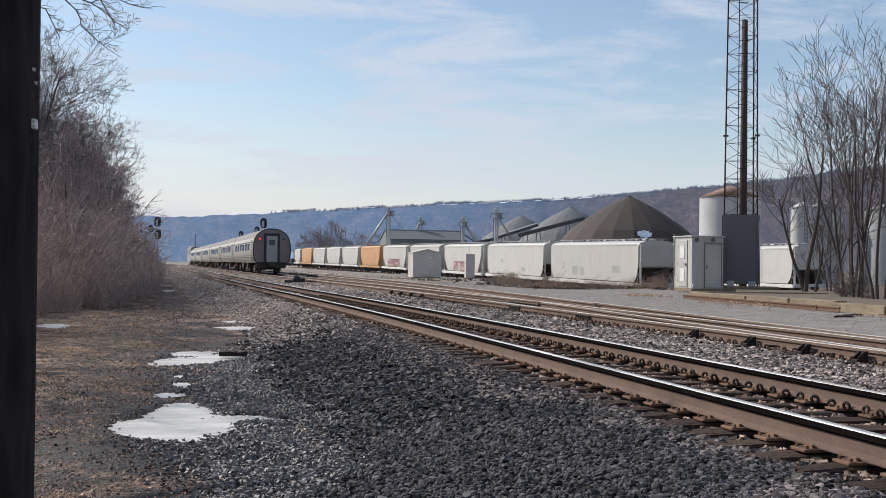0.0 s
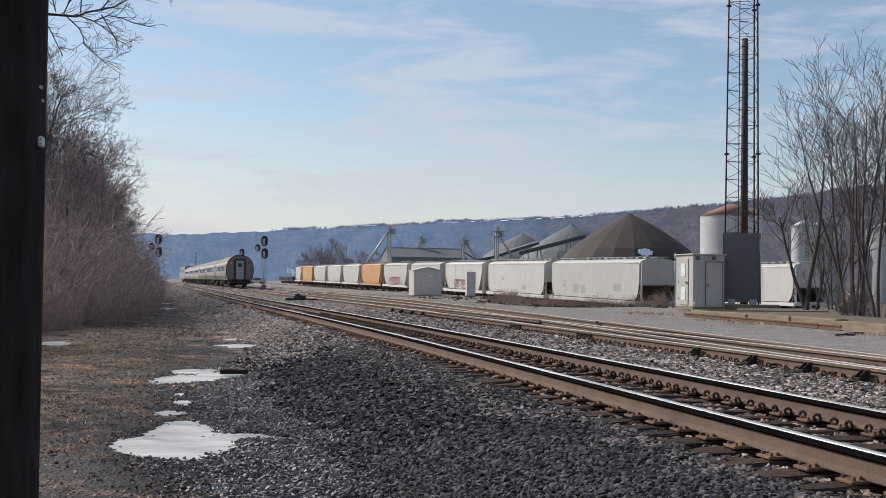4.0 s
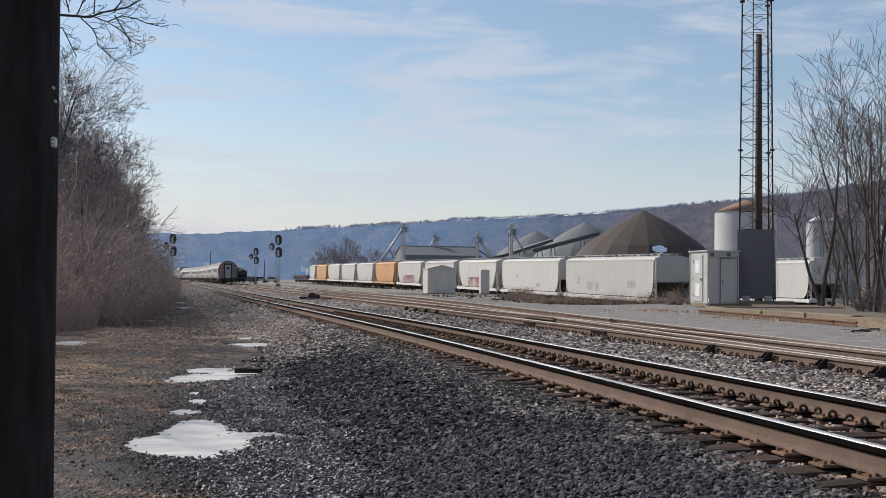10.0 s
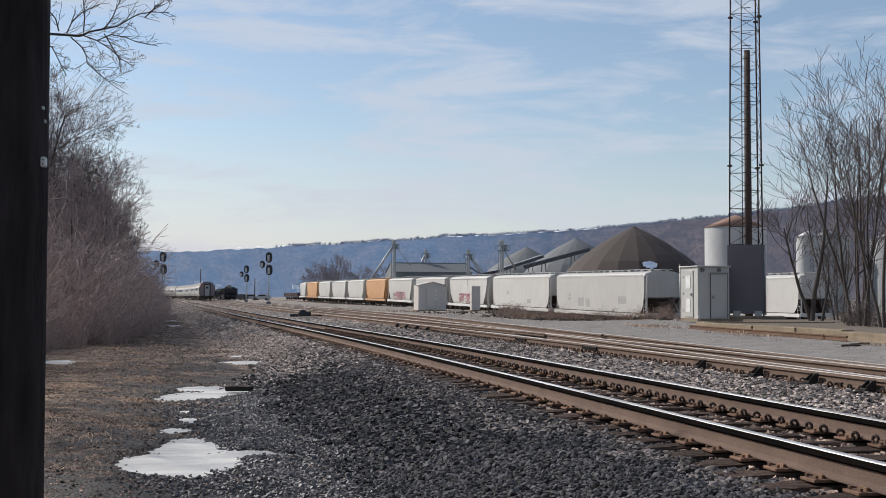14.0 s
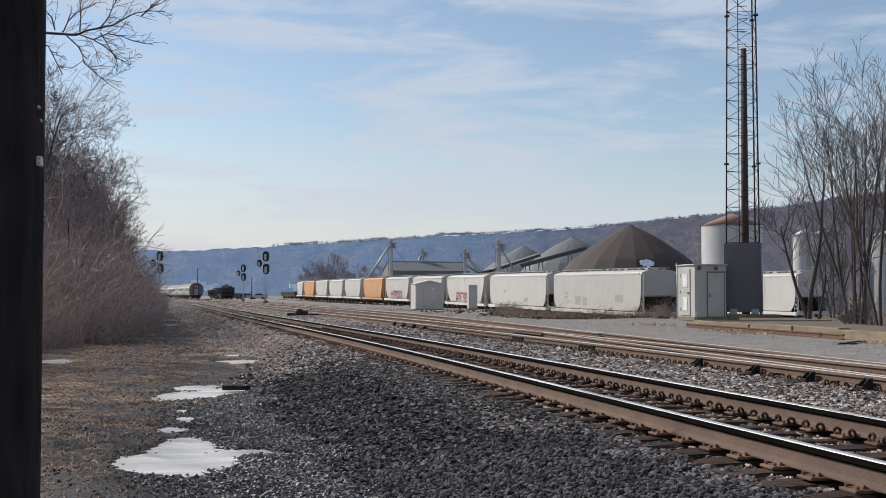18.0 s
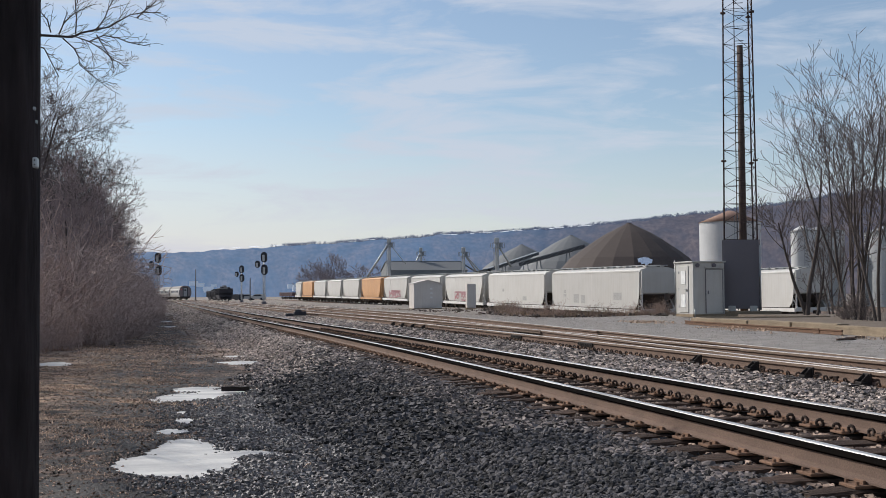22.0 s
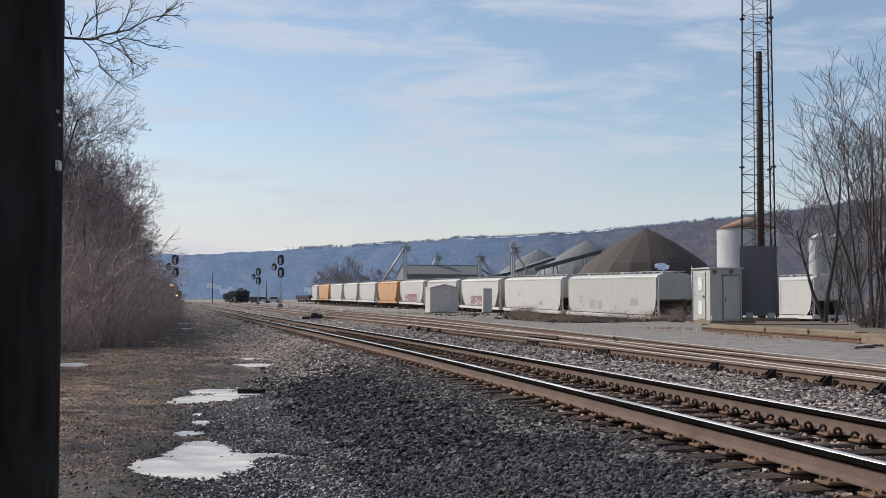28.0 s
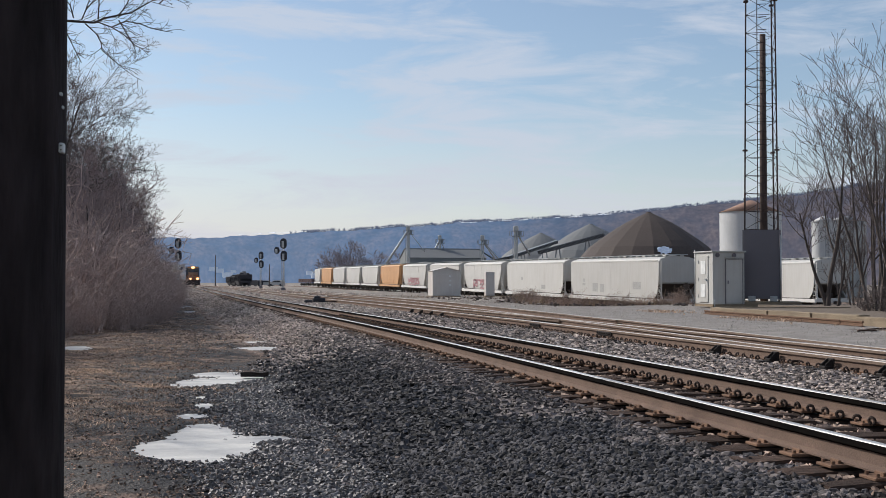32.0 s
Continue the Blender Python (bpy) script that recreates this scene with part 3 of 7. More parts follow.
def railway(name, label, lat, s0, s1, tie_to, fit_from, fit_to, top, both_clips=True, long_from=None, long_to=None, zf=None, tie_step=0.508, under=None):
    tr = thing(name, None, label, "railway track", kind="structure")
    s = np.unique(np.round(np.concatenate([np.arange(max(s0, -40), min(120, s1), 1.0), np.arange(120, s1 + 1, 6.0) if s1 > 120 else [s1]]), 3))
    s = s[(s >= s0) & (s <= s1)]
    for off in (-0.7525, 0.7525):
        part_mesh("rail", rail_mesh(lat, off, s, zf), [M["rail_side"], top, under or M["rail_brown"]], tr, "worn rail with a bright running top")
    rnd = random.Random(name)
    k = 0
    TIES[name] = []
    sv = max(s0, -6.0)
    while sv < tie_to:
        k += 1
        TIES[name].append(sv)
        a = heading(lat, sv)
        x = float(lat(sv))
        zz = 0.0 if zf is None else float(zf(sv))
        long = long_from is not None and long_from < sv < long_to
        m = Matrix.Translation((x + (0.55 if long else 0) + rnd.uniform(-0.07, 0.07), sv, zz - 0.293 + rnd.uniform(-0.014, 0.003))) @ Matrix.Rotation(a + rnd.uniform(-0.03, 0.03), 4, "Z")
        put("tie", LONG_TIE if long else WORN_TIES[rnd.randrange(4)], tr, m)
        if fit_from < sv < fit_to:
            for off in (-0.7525, 0.7525):
                pl = put("tie_plate", PLATE, tr, Matrix.Translation((x + off, sv, zz - 0.194)) @ Matrix.Rotation(a, 4, "Z"))
                for side in (-1, 1):
                    if side * off > 0 and not both_clips:
                        continue
                    for dy in (-0.115, 0.115):
                        put("clip", CLIP, pl, Matrix.Translation((side * 0.088, dy + rnd.uniform(-0.012, 0.012), 0.0)) @ Matrix.Rotation((0 if side > 0 else math.pi) + rnd.uniform(-0.3, 0.3), 4, "Z") @ Matrix.Rotation(rnd.uniform(-0.15, 0.35), 4, "Y"))
        sv += tie_step + rnd.uniform(-0.02, 0.02)
    far = []
    while sv < min(s1, 330) and sv < tie_to + 230:
        far.append((float(lat(sv)), sv))
        sv += tie_step
    if far:
        q = np.array([(-1.3, -0.11, 0), (1.3, -0.11, 0), (1.3, 0.11, 0), (-1.3, 0.11, 0), (-1.3, -0.11, -0.15), (1.3, -0.11, -0.15), (1.3, 0.11, -0.15), (-1.3, 0.11, -0.15)])
        fq = np.array([(0, 1, 2, 3), (0, 4, 5, 1), (1, 5, 6, 2), (2, 6, 7, 3), (3, 7, 4, 0)])
        zz = np.zeros(len(far)) if zf is None else zf(np.array(far)[:, 1])
        V = np.concatenate([q + np.array([fx, fy, z0 - 0.205]) for (fx, fy), z0 in zip(far, zz)])
        Fq = np.concatenate([fq + 8 * i for i in range(len(far))])
        o = part_mesh("ties", mesh_from("ties", V, Fq), M["tie"], tr)
        tagged(o, kind="stuff")
    return tr


railway("track_1", "main line track with bright rails on dark wooden ties", lat1, -60, 800, 75, 3.0, 42, M["rail_top"], both_clips=False, under=M["rail_grease_shade"])
railway("track_2", "second main track with a turnout on wooden ties", lat2, -60, 800, 75, 6.0, 45, M["rail_dull"], long_from=12, long_to=36)
railway("track_3", "yard lead leaving the second track over a turnout", lat3, 31.5, 420, 85, 200, 201, M["rail_dull"])
railway("yard_track", "lower yard track under the hopper cars", lat_yard, 30, 420, 70, 200, 201, M["rail_dull"], zf=z_yard)


M["brace"] = material("brace", (0.016, 0.013, 0.012), 0.75, 0.0, second=(0.035, 0.026, 0.022), scale=10, fine=60, per_object=0.3)


def turnout():
    """Closure rails, points, frog, guard rails and slide braces where the yard lead leaves the second track."""
    t = thing("turnout", None, "rusty turnout with points, frog and guard rails", "railway switch", kind="structure")
    s = np.arange(11.0, 32.1, 1.0)
    part_mesh("closure_rail", rail_mesh(lat3, -0.7525, s[s > 12.5]), [M["rail_side"], M["rail_dull"], M["rail_brown"]], t)
    part_mesh("closure_rail", rail_mesh(lat3, 0.7525 + 0.06, s), [M["rail_side"], M["rail_dull"], M["rail_brown"]], t)
    part_mesh("point_rail", rail_mesh(lat2, 0.69, np.arange(12, 21, 1.0)), [M["rail_side"], M["rail_dull"], M["rail_brown"]], t)
    part_mesh("guard_rail", rail_mesh(lat2, -0.68, np.arange(28, 34, 1.0)), [M["rail_side"], M["rail_dull"], M["rail_brown"]], t)
    part_mesh("guard_rail", rail_mesh(lat3, 0.68, np.arange(31, 37, 1.0)), [M["rail_side"], M["rail_dull"], M["rail_brown"]], t)
    bm = bmesh.new()
    fx = float(lat2(33.0)) + 0.75
    box(bm, (fx, 33.0, -0.06), (0.34, 2.6, 0.10), bevel=0.02)
    box(bm, (fx - 0.14, 33.4, -0.03), (0.06, 3.2, 0.06), bevel=0.01)
    box(bm, (fx + 0.14, 33.4, -0.03), (0.06, 3.2, 0.06), bevel=0.01)
    part("frog", bm, M["rail_brown"], t, "cast steel crossing frog")
    for s_b in (12.4, 13.6, 15.0, 16.6, 18.6, 40.4, 42.2, 44.0, 45.8):
        for side in (-1, 1) if s_b < 20 else (-1,):
            bm = bmesh.new()
            x = float(lat2(s_b)) + side * 0.7525
            box(bm, (x + side * 0.16, s_b, -0.185), (0.5, 0.2, 0.03), bevel=0.004)
            box(bm, (x + side * 0.085, s_b, -0.1), (0.03, 0.17, 0.14), bevel=0.006)
            box(bm, (x + side * 0.15, s_b, -0.155), (0.15, 0.15, 0.035), bevel=0.006)
            for dy in (-0.055, 0.055):
                box(bm, (x + side * 0.13, s_b + dy, -0.11), (0.13, 0.02, 0.09), Matrix.Rotation(0.7 * side, 3, "Y"), bevel=0.005)
            part("rail_brace", bm, M["brace"], t)
    for s_b in (29.6, 24.4):
        bm = bmesh.new()
        box(bm, (float(lat2(s_b)) - 0.785, s_b, -0.085), (0.03, 0.9, 0.09), bevel=0.008)
        for k in range(6):
            tube(bm, (float(lat2(s_b)) - 0.8, s_b - 0.375 + 0.15 * k, -0.085), (float(lat2(s_b)) - 0.83, s_b - 0.375 + 0.15 * k, -0.085), 0.016, seg=6)
        part("joint_bar", bm, M["brace"], t, "bolted joint bar")
    bm = bmesh.new()
    for s_b in (12.8, 14.4, 16.0):
        tube(bm, (float(lat2(s_b)) - 0.9, s_b, -0.14), (float(lat2(s_b)) + 0.9, s_b, -0.14), 0.018, seg=6)
    part("switch_rod", bm, M["clip"], t)


turnout()


# ---- ballast stones ----
def stones(name, label, count, area, size, seed, mat, density=None, tracks=True, coarse=False):
    """Loose broken stones lying on the ground inside an area (x0, x1, y0, y1)."""
    r = np.random.RandomState(seed)
    x0, x1, y0, y1 = area
    t = (1 + 5 ** 0.5) / 2
    ico = np.array([(-1, t, 0), (1, t, 0), (-1, -t, 0), (1, -t, 0), (0, -1, t), (0, 1, t), (0, -1, -t), (0, 1, -t), (t, 0, -1), (t, 0, 1), (-t, 0, -1), (-t, 0, 1)]) / 1.9
    fi = np.array([(0, 11, 5), (0, 5, 1), (0, 1, 7), (0, 7, 10), (0, 10, 11), (1, 5, 9), (5, 11, 4), (11, 10, 2), (10, 7, 6), (7, 1, 8), (3, 9, 4), (3, 4, 2), (3, 2, 6), (3, 6, 8), (3, 8, 9), (4, 9, 5), (2, 4, 11), (6, 2, 10), (8, 6, 7), (9, 8, 1)])
    ico = ico / np.abs(ico).max(1, keepdims=True) ** 0.55
    if coarse:
        ico = np.array([(a, b, c) for a in (-1, 1) for b in (-1, 1) for c in (-1, 1)]) * 0.72
        fi = np.array([(0, 1, 3), (0, 3, 2), (4, 6, 7), (4, 7, 5), (0, 4, 5), (0, 5, 1), (2, 3, 7), (2, 7, 6), (1, 5, 7), (1, 7, 3)])
    kv = len(ico)
    x, y = r.uniform(x0, x1, count), y0 + (y1 - y0) * r.uniform(0, 1, count) ** 1.15
    if density is not None:
        keep = r.uniform(0, 1, count) < density(x, y)
        x, y = x[keep], y[keep]
    if tracks:
        ok = np.ones(len(x), bool)
        for lat in (lat1, lat2):
            d = np.abs(np.abs(x - lat(y)) - 0.7525)
            ok &= d > 0.1
        for lat, key, reach in ((lat1, "track_1", 1.17), (lat2, "track_2", 0.66)):
            ts = np.array(TIES[key])
            j = np.clip(np.searchsorted(ts, y), 1, len(ts) - 1)
            gap = np.minimum(np.abs(y - ts[j]), np.abs(y - ts[j - 1]))
            ok &= (gap > 0.135) | (np.abs(x - lat(y)) > reach) | (r.uniform(0, 1, len(x)) < 0.2)
        x, y = x[ok], y[ok]
    wet = np.zeros_like(x)
    for _, bl in PUDDLES:
        wet = np.maximum(wet, puddle_field(bl, x, y))
    dry = wet < r.uniform(0.85, 1.3, len(x))
    x, y = x[dry], y[dry]
    n = len(x)
    sz = size[0] + (size[1] - size[0]) * r.beta(1.6, 2.6, n)
    z = np.maximum(ground_level(x, y), -0.69)
    ang = r.uniform(0, 2 * np.pi, (n, 3))
    ca, sa = np.cos(ang), np.sin(ang)
    Rzm = np.zeros((n, 3, 3))
    Rzm[:, 0, 0], Rzm[:, 0, 1], Rzm[:, 1, 0], Rzm[:, 1, 1], Rzm[:, 2, 2] = ca[:, 0], -sa[:, 0], sa[:, 0], ca[:, 0], 1
    Rxm = np.zeros((n, 3, 3))
    tilt = (ang[:, 1] - np.pi) * 0.42
    Rxm[:, 0, 0], Rxm[:, 1, 1], Rxm[:, 1, 2], Rxm[:, 2, 1], Rxm[:, 2, 2] = 1, np.cos(tilt), -np.sin(tilt), np.sin(tilt), np.cos(tilt)
    sc = np.stack([r.uniform(0.75, 1.3, n), r.uniform(0.6, 1.0, n), r.uniform(0.45, 0.85, n)], -1)
    V = (ico[None] * (1 + r.uniform(-0.2, 0.16, (n, kv, 1))) + r.uniform(-0.2, 0.2, (n, kv, 3))) * sc[:, None, :] * (sz * 0.5)[:, None, None]
    V = np.einsum("nij,nkj->nki", Rzm @ Rxm, V)
    V += np.stack([x, y, z + sz * r.uniform(-0.05, 0.38, n)], -1)[:, None, :]
    Fa = (fi[None] + kv * np.arange(n)[:, None, None]).reshape(-1, 3)
    ob = part_mesh(name, mesh_from(name, V.reshape(-1, 3), Fa), mat)
    return tagged(ob, label, "gravel", kind="stuff")


def on_bed(x, y):
    u = x - lat1(y)
    foot = 1.3 * smooth01(20, 30, y)  # the shoulder narrows farther on
    near = smooth01(-4.6 + foot, -3.3 + 0.8 * foot, u + 0.4 * wobble(x, y, 0.9, 1.0)) * (1 - smooth01(6.6, 7.6, u))
    view = (np.arctan2(x, y) < radians(36.5)) & (np.arctan2(x, y) > radians(-10))
    return near * view


M["yard_stone"] = material("yard_stone", (0.29, 0.262, 0.238), 0.9, second=(0.28, 0.25, 0.225), scale=0.5, fine=20, fine_amount=0.2, bump=0.3, per_island=0.3)
M["stone_dark"] = material("stone_dark", (0.12, 0.101, 0.095), 0.7, second=(0.012, 0.0105, 0.0105), scale=0.9, fine=24, fine_amount=0.25, bump=0.4, per_island=0.85)
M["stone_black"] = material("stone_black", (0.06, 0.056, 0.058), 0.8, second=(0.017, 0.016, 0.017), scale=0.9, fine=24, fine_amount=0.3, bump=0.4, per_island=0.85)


def shoulder(lo, hi):
    """A strip of the near shoulder, with ragged edges, beside the first track."""
    def inside(x, y):
        u = x - lat1(y) + 0.45 * wobble(x, y, 1.1, 6.0) + 0.25 * wobble(x, y, 4.0, 2.0)
        return on_bed(x, y) * (u >= lo) * (u < hi) * (x < lat1(y) - 0.9)
    return inside


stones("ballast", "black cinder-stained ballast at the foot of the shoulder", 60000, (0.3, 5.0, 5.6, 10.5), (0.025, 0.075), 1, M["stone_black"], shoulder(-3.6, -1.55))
stones("ballast", "dark broken ballast stones on the near shoulder", 60000, (1.5, 7.0, 5.6, 10.5), (0.03, 0.085), 21, M["stone_dark"], lambda x, y: shoulder(-1.55, 9)(x, y) * (x < lat1(y) - 1.13))
# black stones put the shade between the ties into colour, besides staining
stones("ballast", "stained stones blackened for the shade between the tie ends", 18000, (1.5, 7.0, 5.6, 15), (0.03, 0.075), 29, M["stone_black"], lambda x, y: on_bed(x, y) * (x > lat1(y) - 1.13) * (x < lat1(y) - 0.85), True, True)
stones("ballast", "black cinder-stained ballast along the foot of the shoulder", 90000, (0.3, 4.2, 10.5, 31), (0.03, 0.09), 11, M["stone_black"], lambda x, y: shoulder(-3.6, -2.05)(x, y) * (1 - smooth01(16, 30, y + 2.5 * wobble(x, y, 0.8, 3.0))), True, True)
stones("ballast", "dark broken ballast stones along the main track", 80000, (1.5, 5.0, 10.5, 35), (0.035, 0.085), 22, M["stone_dark"], lambda x, y: shoulder(-2.05, 9)(x, y) * ((x < lat1(y) - 1.13) + (y > 15)) * (1 - smooth01(19, 34, y + 2.5 * wobble(x, y, 0.8, 3.0))), True, True)
M["wet_gravel"] = material("wet_gravel", (0.13, 0.118, 0.115), 0.6, second=(0.03, 0.027, 0.027), scale=1.3, fine=26, fine_amount=0.3, bump=0.4, per_island=0.7)
M["path_gravel"] = material("path_gravel", (0.34, 0.255, 0.205), 0.85, second=(0.16, 0.122, 0.102), scale=0.8, fine=20, fine_amount=0.3, bump=0.4, per_island=0.55)
stones("gravel", "brown gravel trodden into the path", 55000, (-5.0, 3.2, 26, 100), (0.03, 0.10), 35, M["path_gravel"], lambda x, y: smooth01(-7.6, -5.2, x - lat1(y) + 0.6 * wobble(x, y, 0.5, 3.0)) * (x < lat1(y) - 3.2) * (0.08 + 0.6 * smooth01(-0.1, 0.5, wobble(x, y, 0.7, 2.0))) * smooth01(26, 36, y), False, True)
stones("gravel", "damp grey gravel spilling onto the path", 60000, (-0.6, 2.4, 7.5, 22), (0.015, 0.06), 33, M["wet_gravel"], lambda x, y: smooth01(-5.4, -4.2, x - lat1(y) + 0.4 * wobble(x, y, 1.4, 5.0)) * (x - lat1(y) + 0.45 * wobble(x, y, 1.1, 6.0) + 0.25 * wobble(x, y, 4.0, 2.0) < -3.55), False, True)
stones("ballast", "rust-brown stones between the rails", 52000, (3.0, 6.6, 5.6, 26), (0.03, 0.085), 12, M["ballast_brown"], lambda x, y: on_bed(x, y) * (np.abs(x - lat1(y)) < 1.0), True, True)
stones("ballast", "grey broken stones between the tracks", 70000, (5.4, 13.0, 7, 20), (0.03, 0.085), 23, M["ballast"], lambda x, y: on_bed(x, y) * (x >= lat1(y) + 0.95), True, True)
stones("ballast", "brown-grey broken stones on the shoulder", 70000, (0.3, 5.0, 16, 48), (0.035, 0.095), 24, M["ballast_mid"], lambda x, y: on_bed(x, y) * (x < lat1(y) + 0.9) * smooth01(18, 33, y + 2.5 * wobble(x, y, 0.8, 3.0)), True, True)
stones("ballast", "broken ballast stones between the tracks farther on", 80000, (5.0, 17.5, 20, 48), (0.04, 0.11), 2, M["ballast"], lambda x, y: on_bed(x, y) * (x >= lat1(y) + 0.9), True, True)
stones("ballast", "broken ballast stones along the far tracks", 64000, (-2.0, 20, 46, 105), (0.06, 0.15), 7, M["ballast_dim"], on_bed, True, True)
stones("ballast", "coarse stones along the distant tracks", 34000, (-6.0, 18, 100, 260), (0.1, 0.26), 27, M["ballast_dim"], lambda x, y: smooth01(-5.5, -4.0, x - lat1(y)) * (1 - smooth01(8, 14, x - lat1(y))) * (np.abs(np.abs(x - lat1(y)) - 0.7525) > 0.2) * (np.abs(np.abs(x - lat2(y)) - 0.7525) > 0.2), False, True)
stones("yard_gravel", "grey yard gravel beside the tracks", 30000, (12.0, 26, 16, 75), (0.01, 0.032), 8, M["yard_stone"], lambda x, y: smooth01(6.6, 8.0, x - lat1(y)) * ((x < 19.1) + (x >= 19.6) * (y > 45)) * (bank_drop(x, y) < 0.03), False, True)
M["clod"] = material("clod", (0.34, 0.228, 0.168), 0.9, second=(0.065, 0.043, 0.033), scale=1.7, amount=0.9, fine=20, fine_amount=0.4, bump=0.5, per_island=0.85)
stones("clods", "clods of dry earth and turf beside the path", 80000, (-4.2, 1.4, 8, 50), (0.01, 0.04), 31, M["clod"], lambda x, y: (1 - smooth01(-5.0, -3.8, x - lat1(y))) * (1 - 0.6 * dampness(x, y)) * (0.25 + 0.75 * smooth01(-0.2, 0.35, wobble(x, y, 1.7, 8.0) + 0.5 * wobble(x, y, 6.0, 1.0))), False, True)
stones("grit", "dark cinder grit and small stones at the edge of the path", 20000, (-2.0, 2.6, 8.5, 22), (0.012, 0.045), 13, M["stone_dark"], lambda x, y: smooth01(-5.6, -4.0, x - lat1(y) + 1.0 * wobble(x, y, 0.8, 4.0)) * (x < lat1(y) - 3.4), False, True)
stones("pebbles", "pale grit strewn over the near path", 22000, (-2.4, 2.0, 8.0, 19), (0.008, 0.028), 43, M["path_gravel"], lambda x, y: 0.05 + 0.95 * smooth01(-0.05, 0.4, wobble(x, y, 1.6, 1.0)), False, True)
stones("pebbles", "small stones scattered on the muddy path", 16000, (-3.5, 2.6, 7.5, 60), (0.012, 0.045), 3, M["path_gravel"], lambda x, y: 0.06 + 0.94 * smooth01(0.0, 0.5, wobble(x, y, 0.9, 3.0)), False, True)


# ---- hopper cars ----
def loft(bm, levels, mi=0):
    """Rings of a long body: (z, half width, half length), joined upwards and closed."""
    rings = []
    for z, w, ln in levels:
        rings.append([bm.verts.new(p) for p in ((-w, -ln, z), (w, -ln, z), (w, ln, z), (-w, ln, z))])
    for a, b in zip(rings, rings[1:]):
        for i in range(4):
            bm.faces.new((a[i], a[(i + 1) % 4], b[(i + 1) % 4], b[i])).material_index = mi
    bm.faces.new(rings[0][::-1])
    bm.faces.new(rings[-1])


def truck_parts(parent, y, wheel_r=0.42, mat=None):
    mat = mat or M["dark_steel"]
    for yy in (y - 0.88, y + 0.88):
        bm = bmesh.new()
        for sx in (-1, 1):
            tube(bm, (sx * 0.69, yy, wheel_r), (sx * 0.82, yy, wheel_r), wheel_r, seg=20)
            tube(bm, (sx * 0.66, yy, wheel_r), (sx * 0.69, yy, wheel_r), wheel_r + 0.025, seg=20)
        tube(bm, (-0.95, yy, wheel_r), (0.95, yy, wheel_r), 0.08, seg=8)
        part("wheelset", bm, mat, parent)
    for sx in (-1, 1):
        bm = bmesh.new()
        box(bm, (sx * 1.0, y, 0.62), (0.16, 1.3, 0.16), bevel=0.02)
        box(bm, (sx * 1.0, y, 0.26), (0.16, 0.8, 0.12), bevel=0.02)
        for k in (-1, 1):
            box(bm, (sx * 1.0, y + k * 0.88, 0.45), (0.2, 0.3, 0.3), bevel=0.03)
            box(bm, (sx * 1.0, y + k * 0.62, 0.4), (0.14, 0.5, 0.12), Matrix.Rotation(0.5 * k, 3, "X"), bevel=0.02)
        for k in (-0.12, 0, 0.12):
            tube(bm, (sx * 1.0, y + k, 0.3), (sx * 1.0, y + k, 0.58), 0.05, seg=6)
        part("truck_frame", bm, mat, parent)


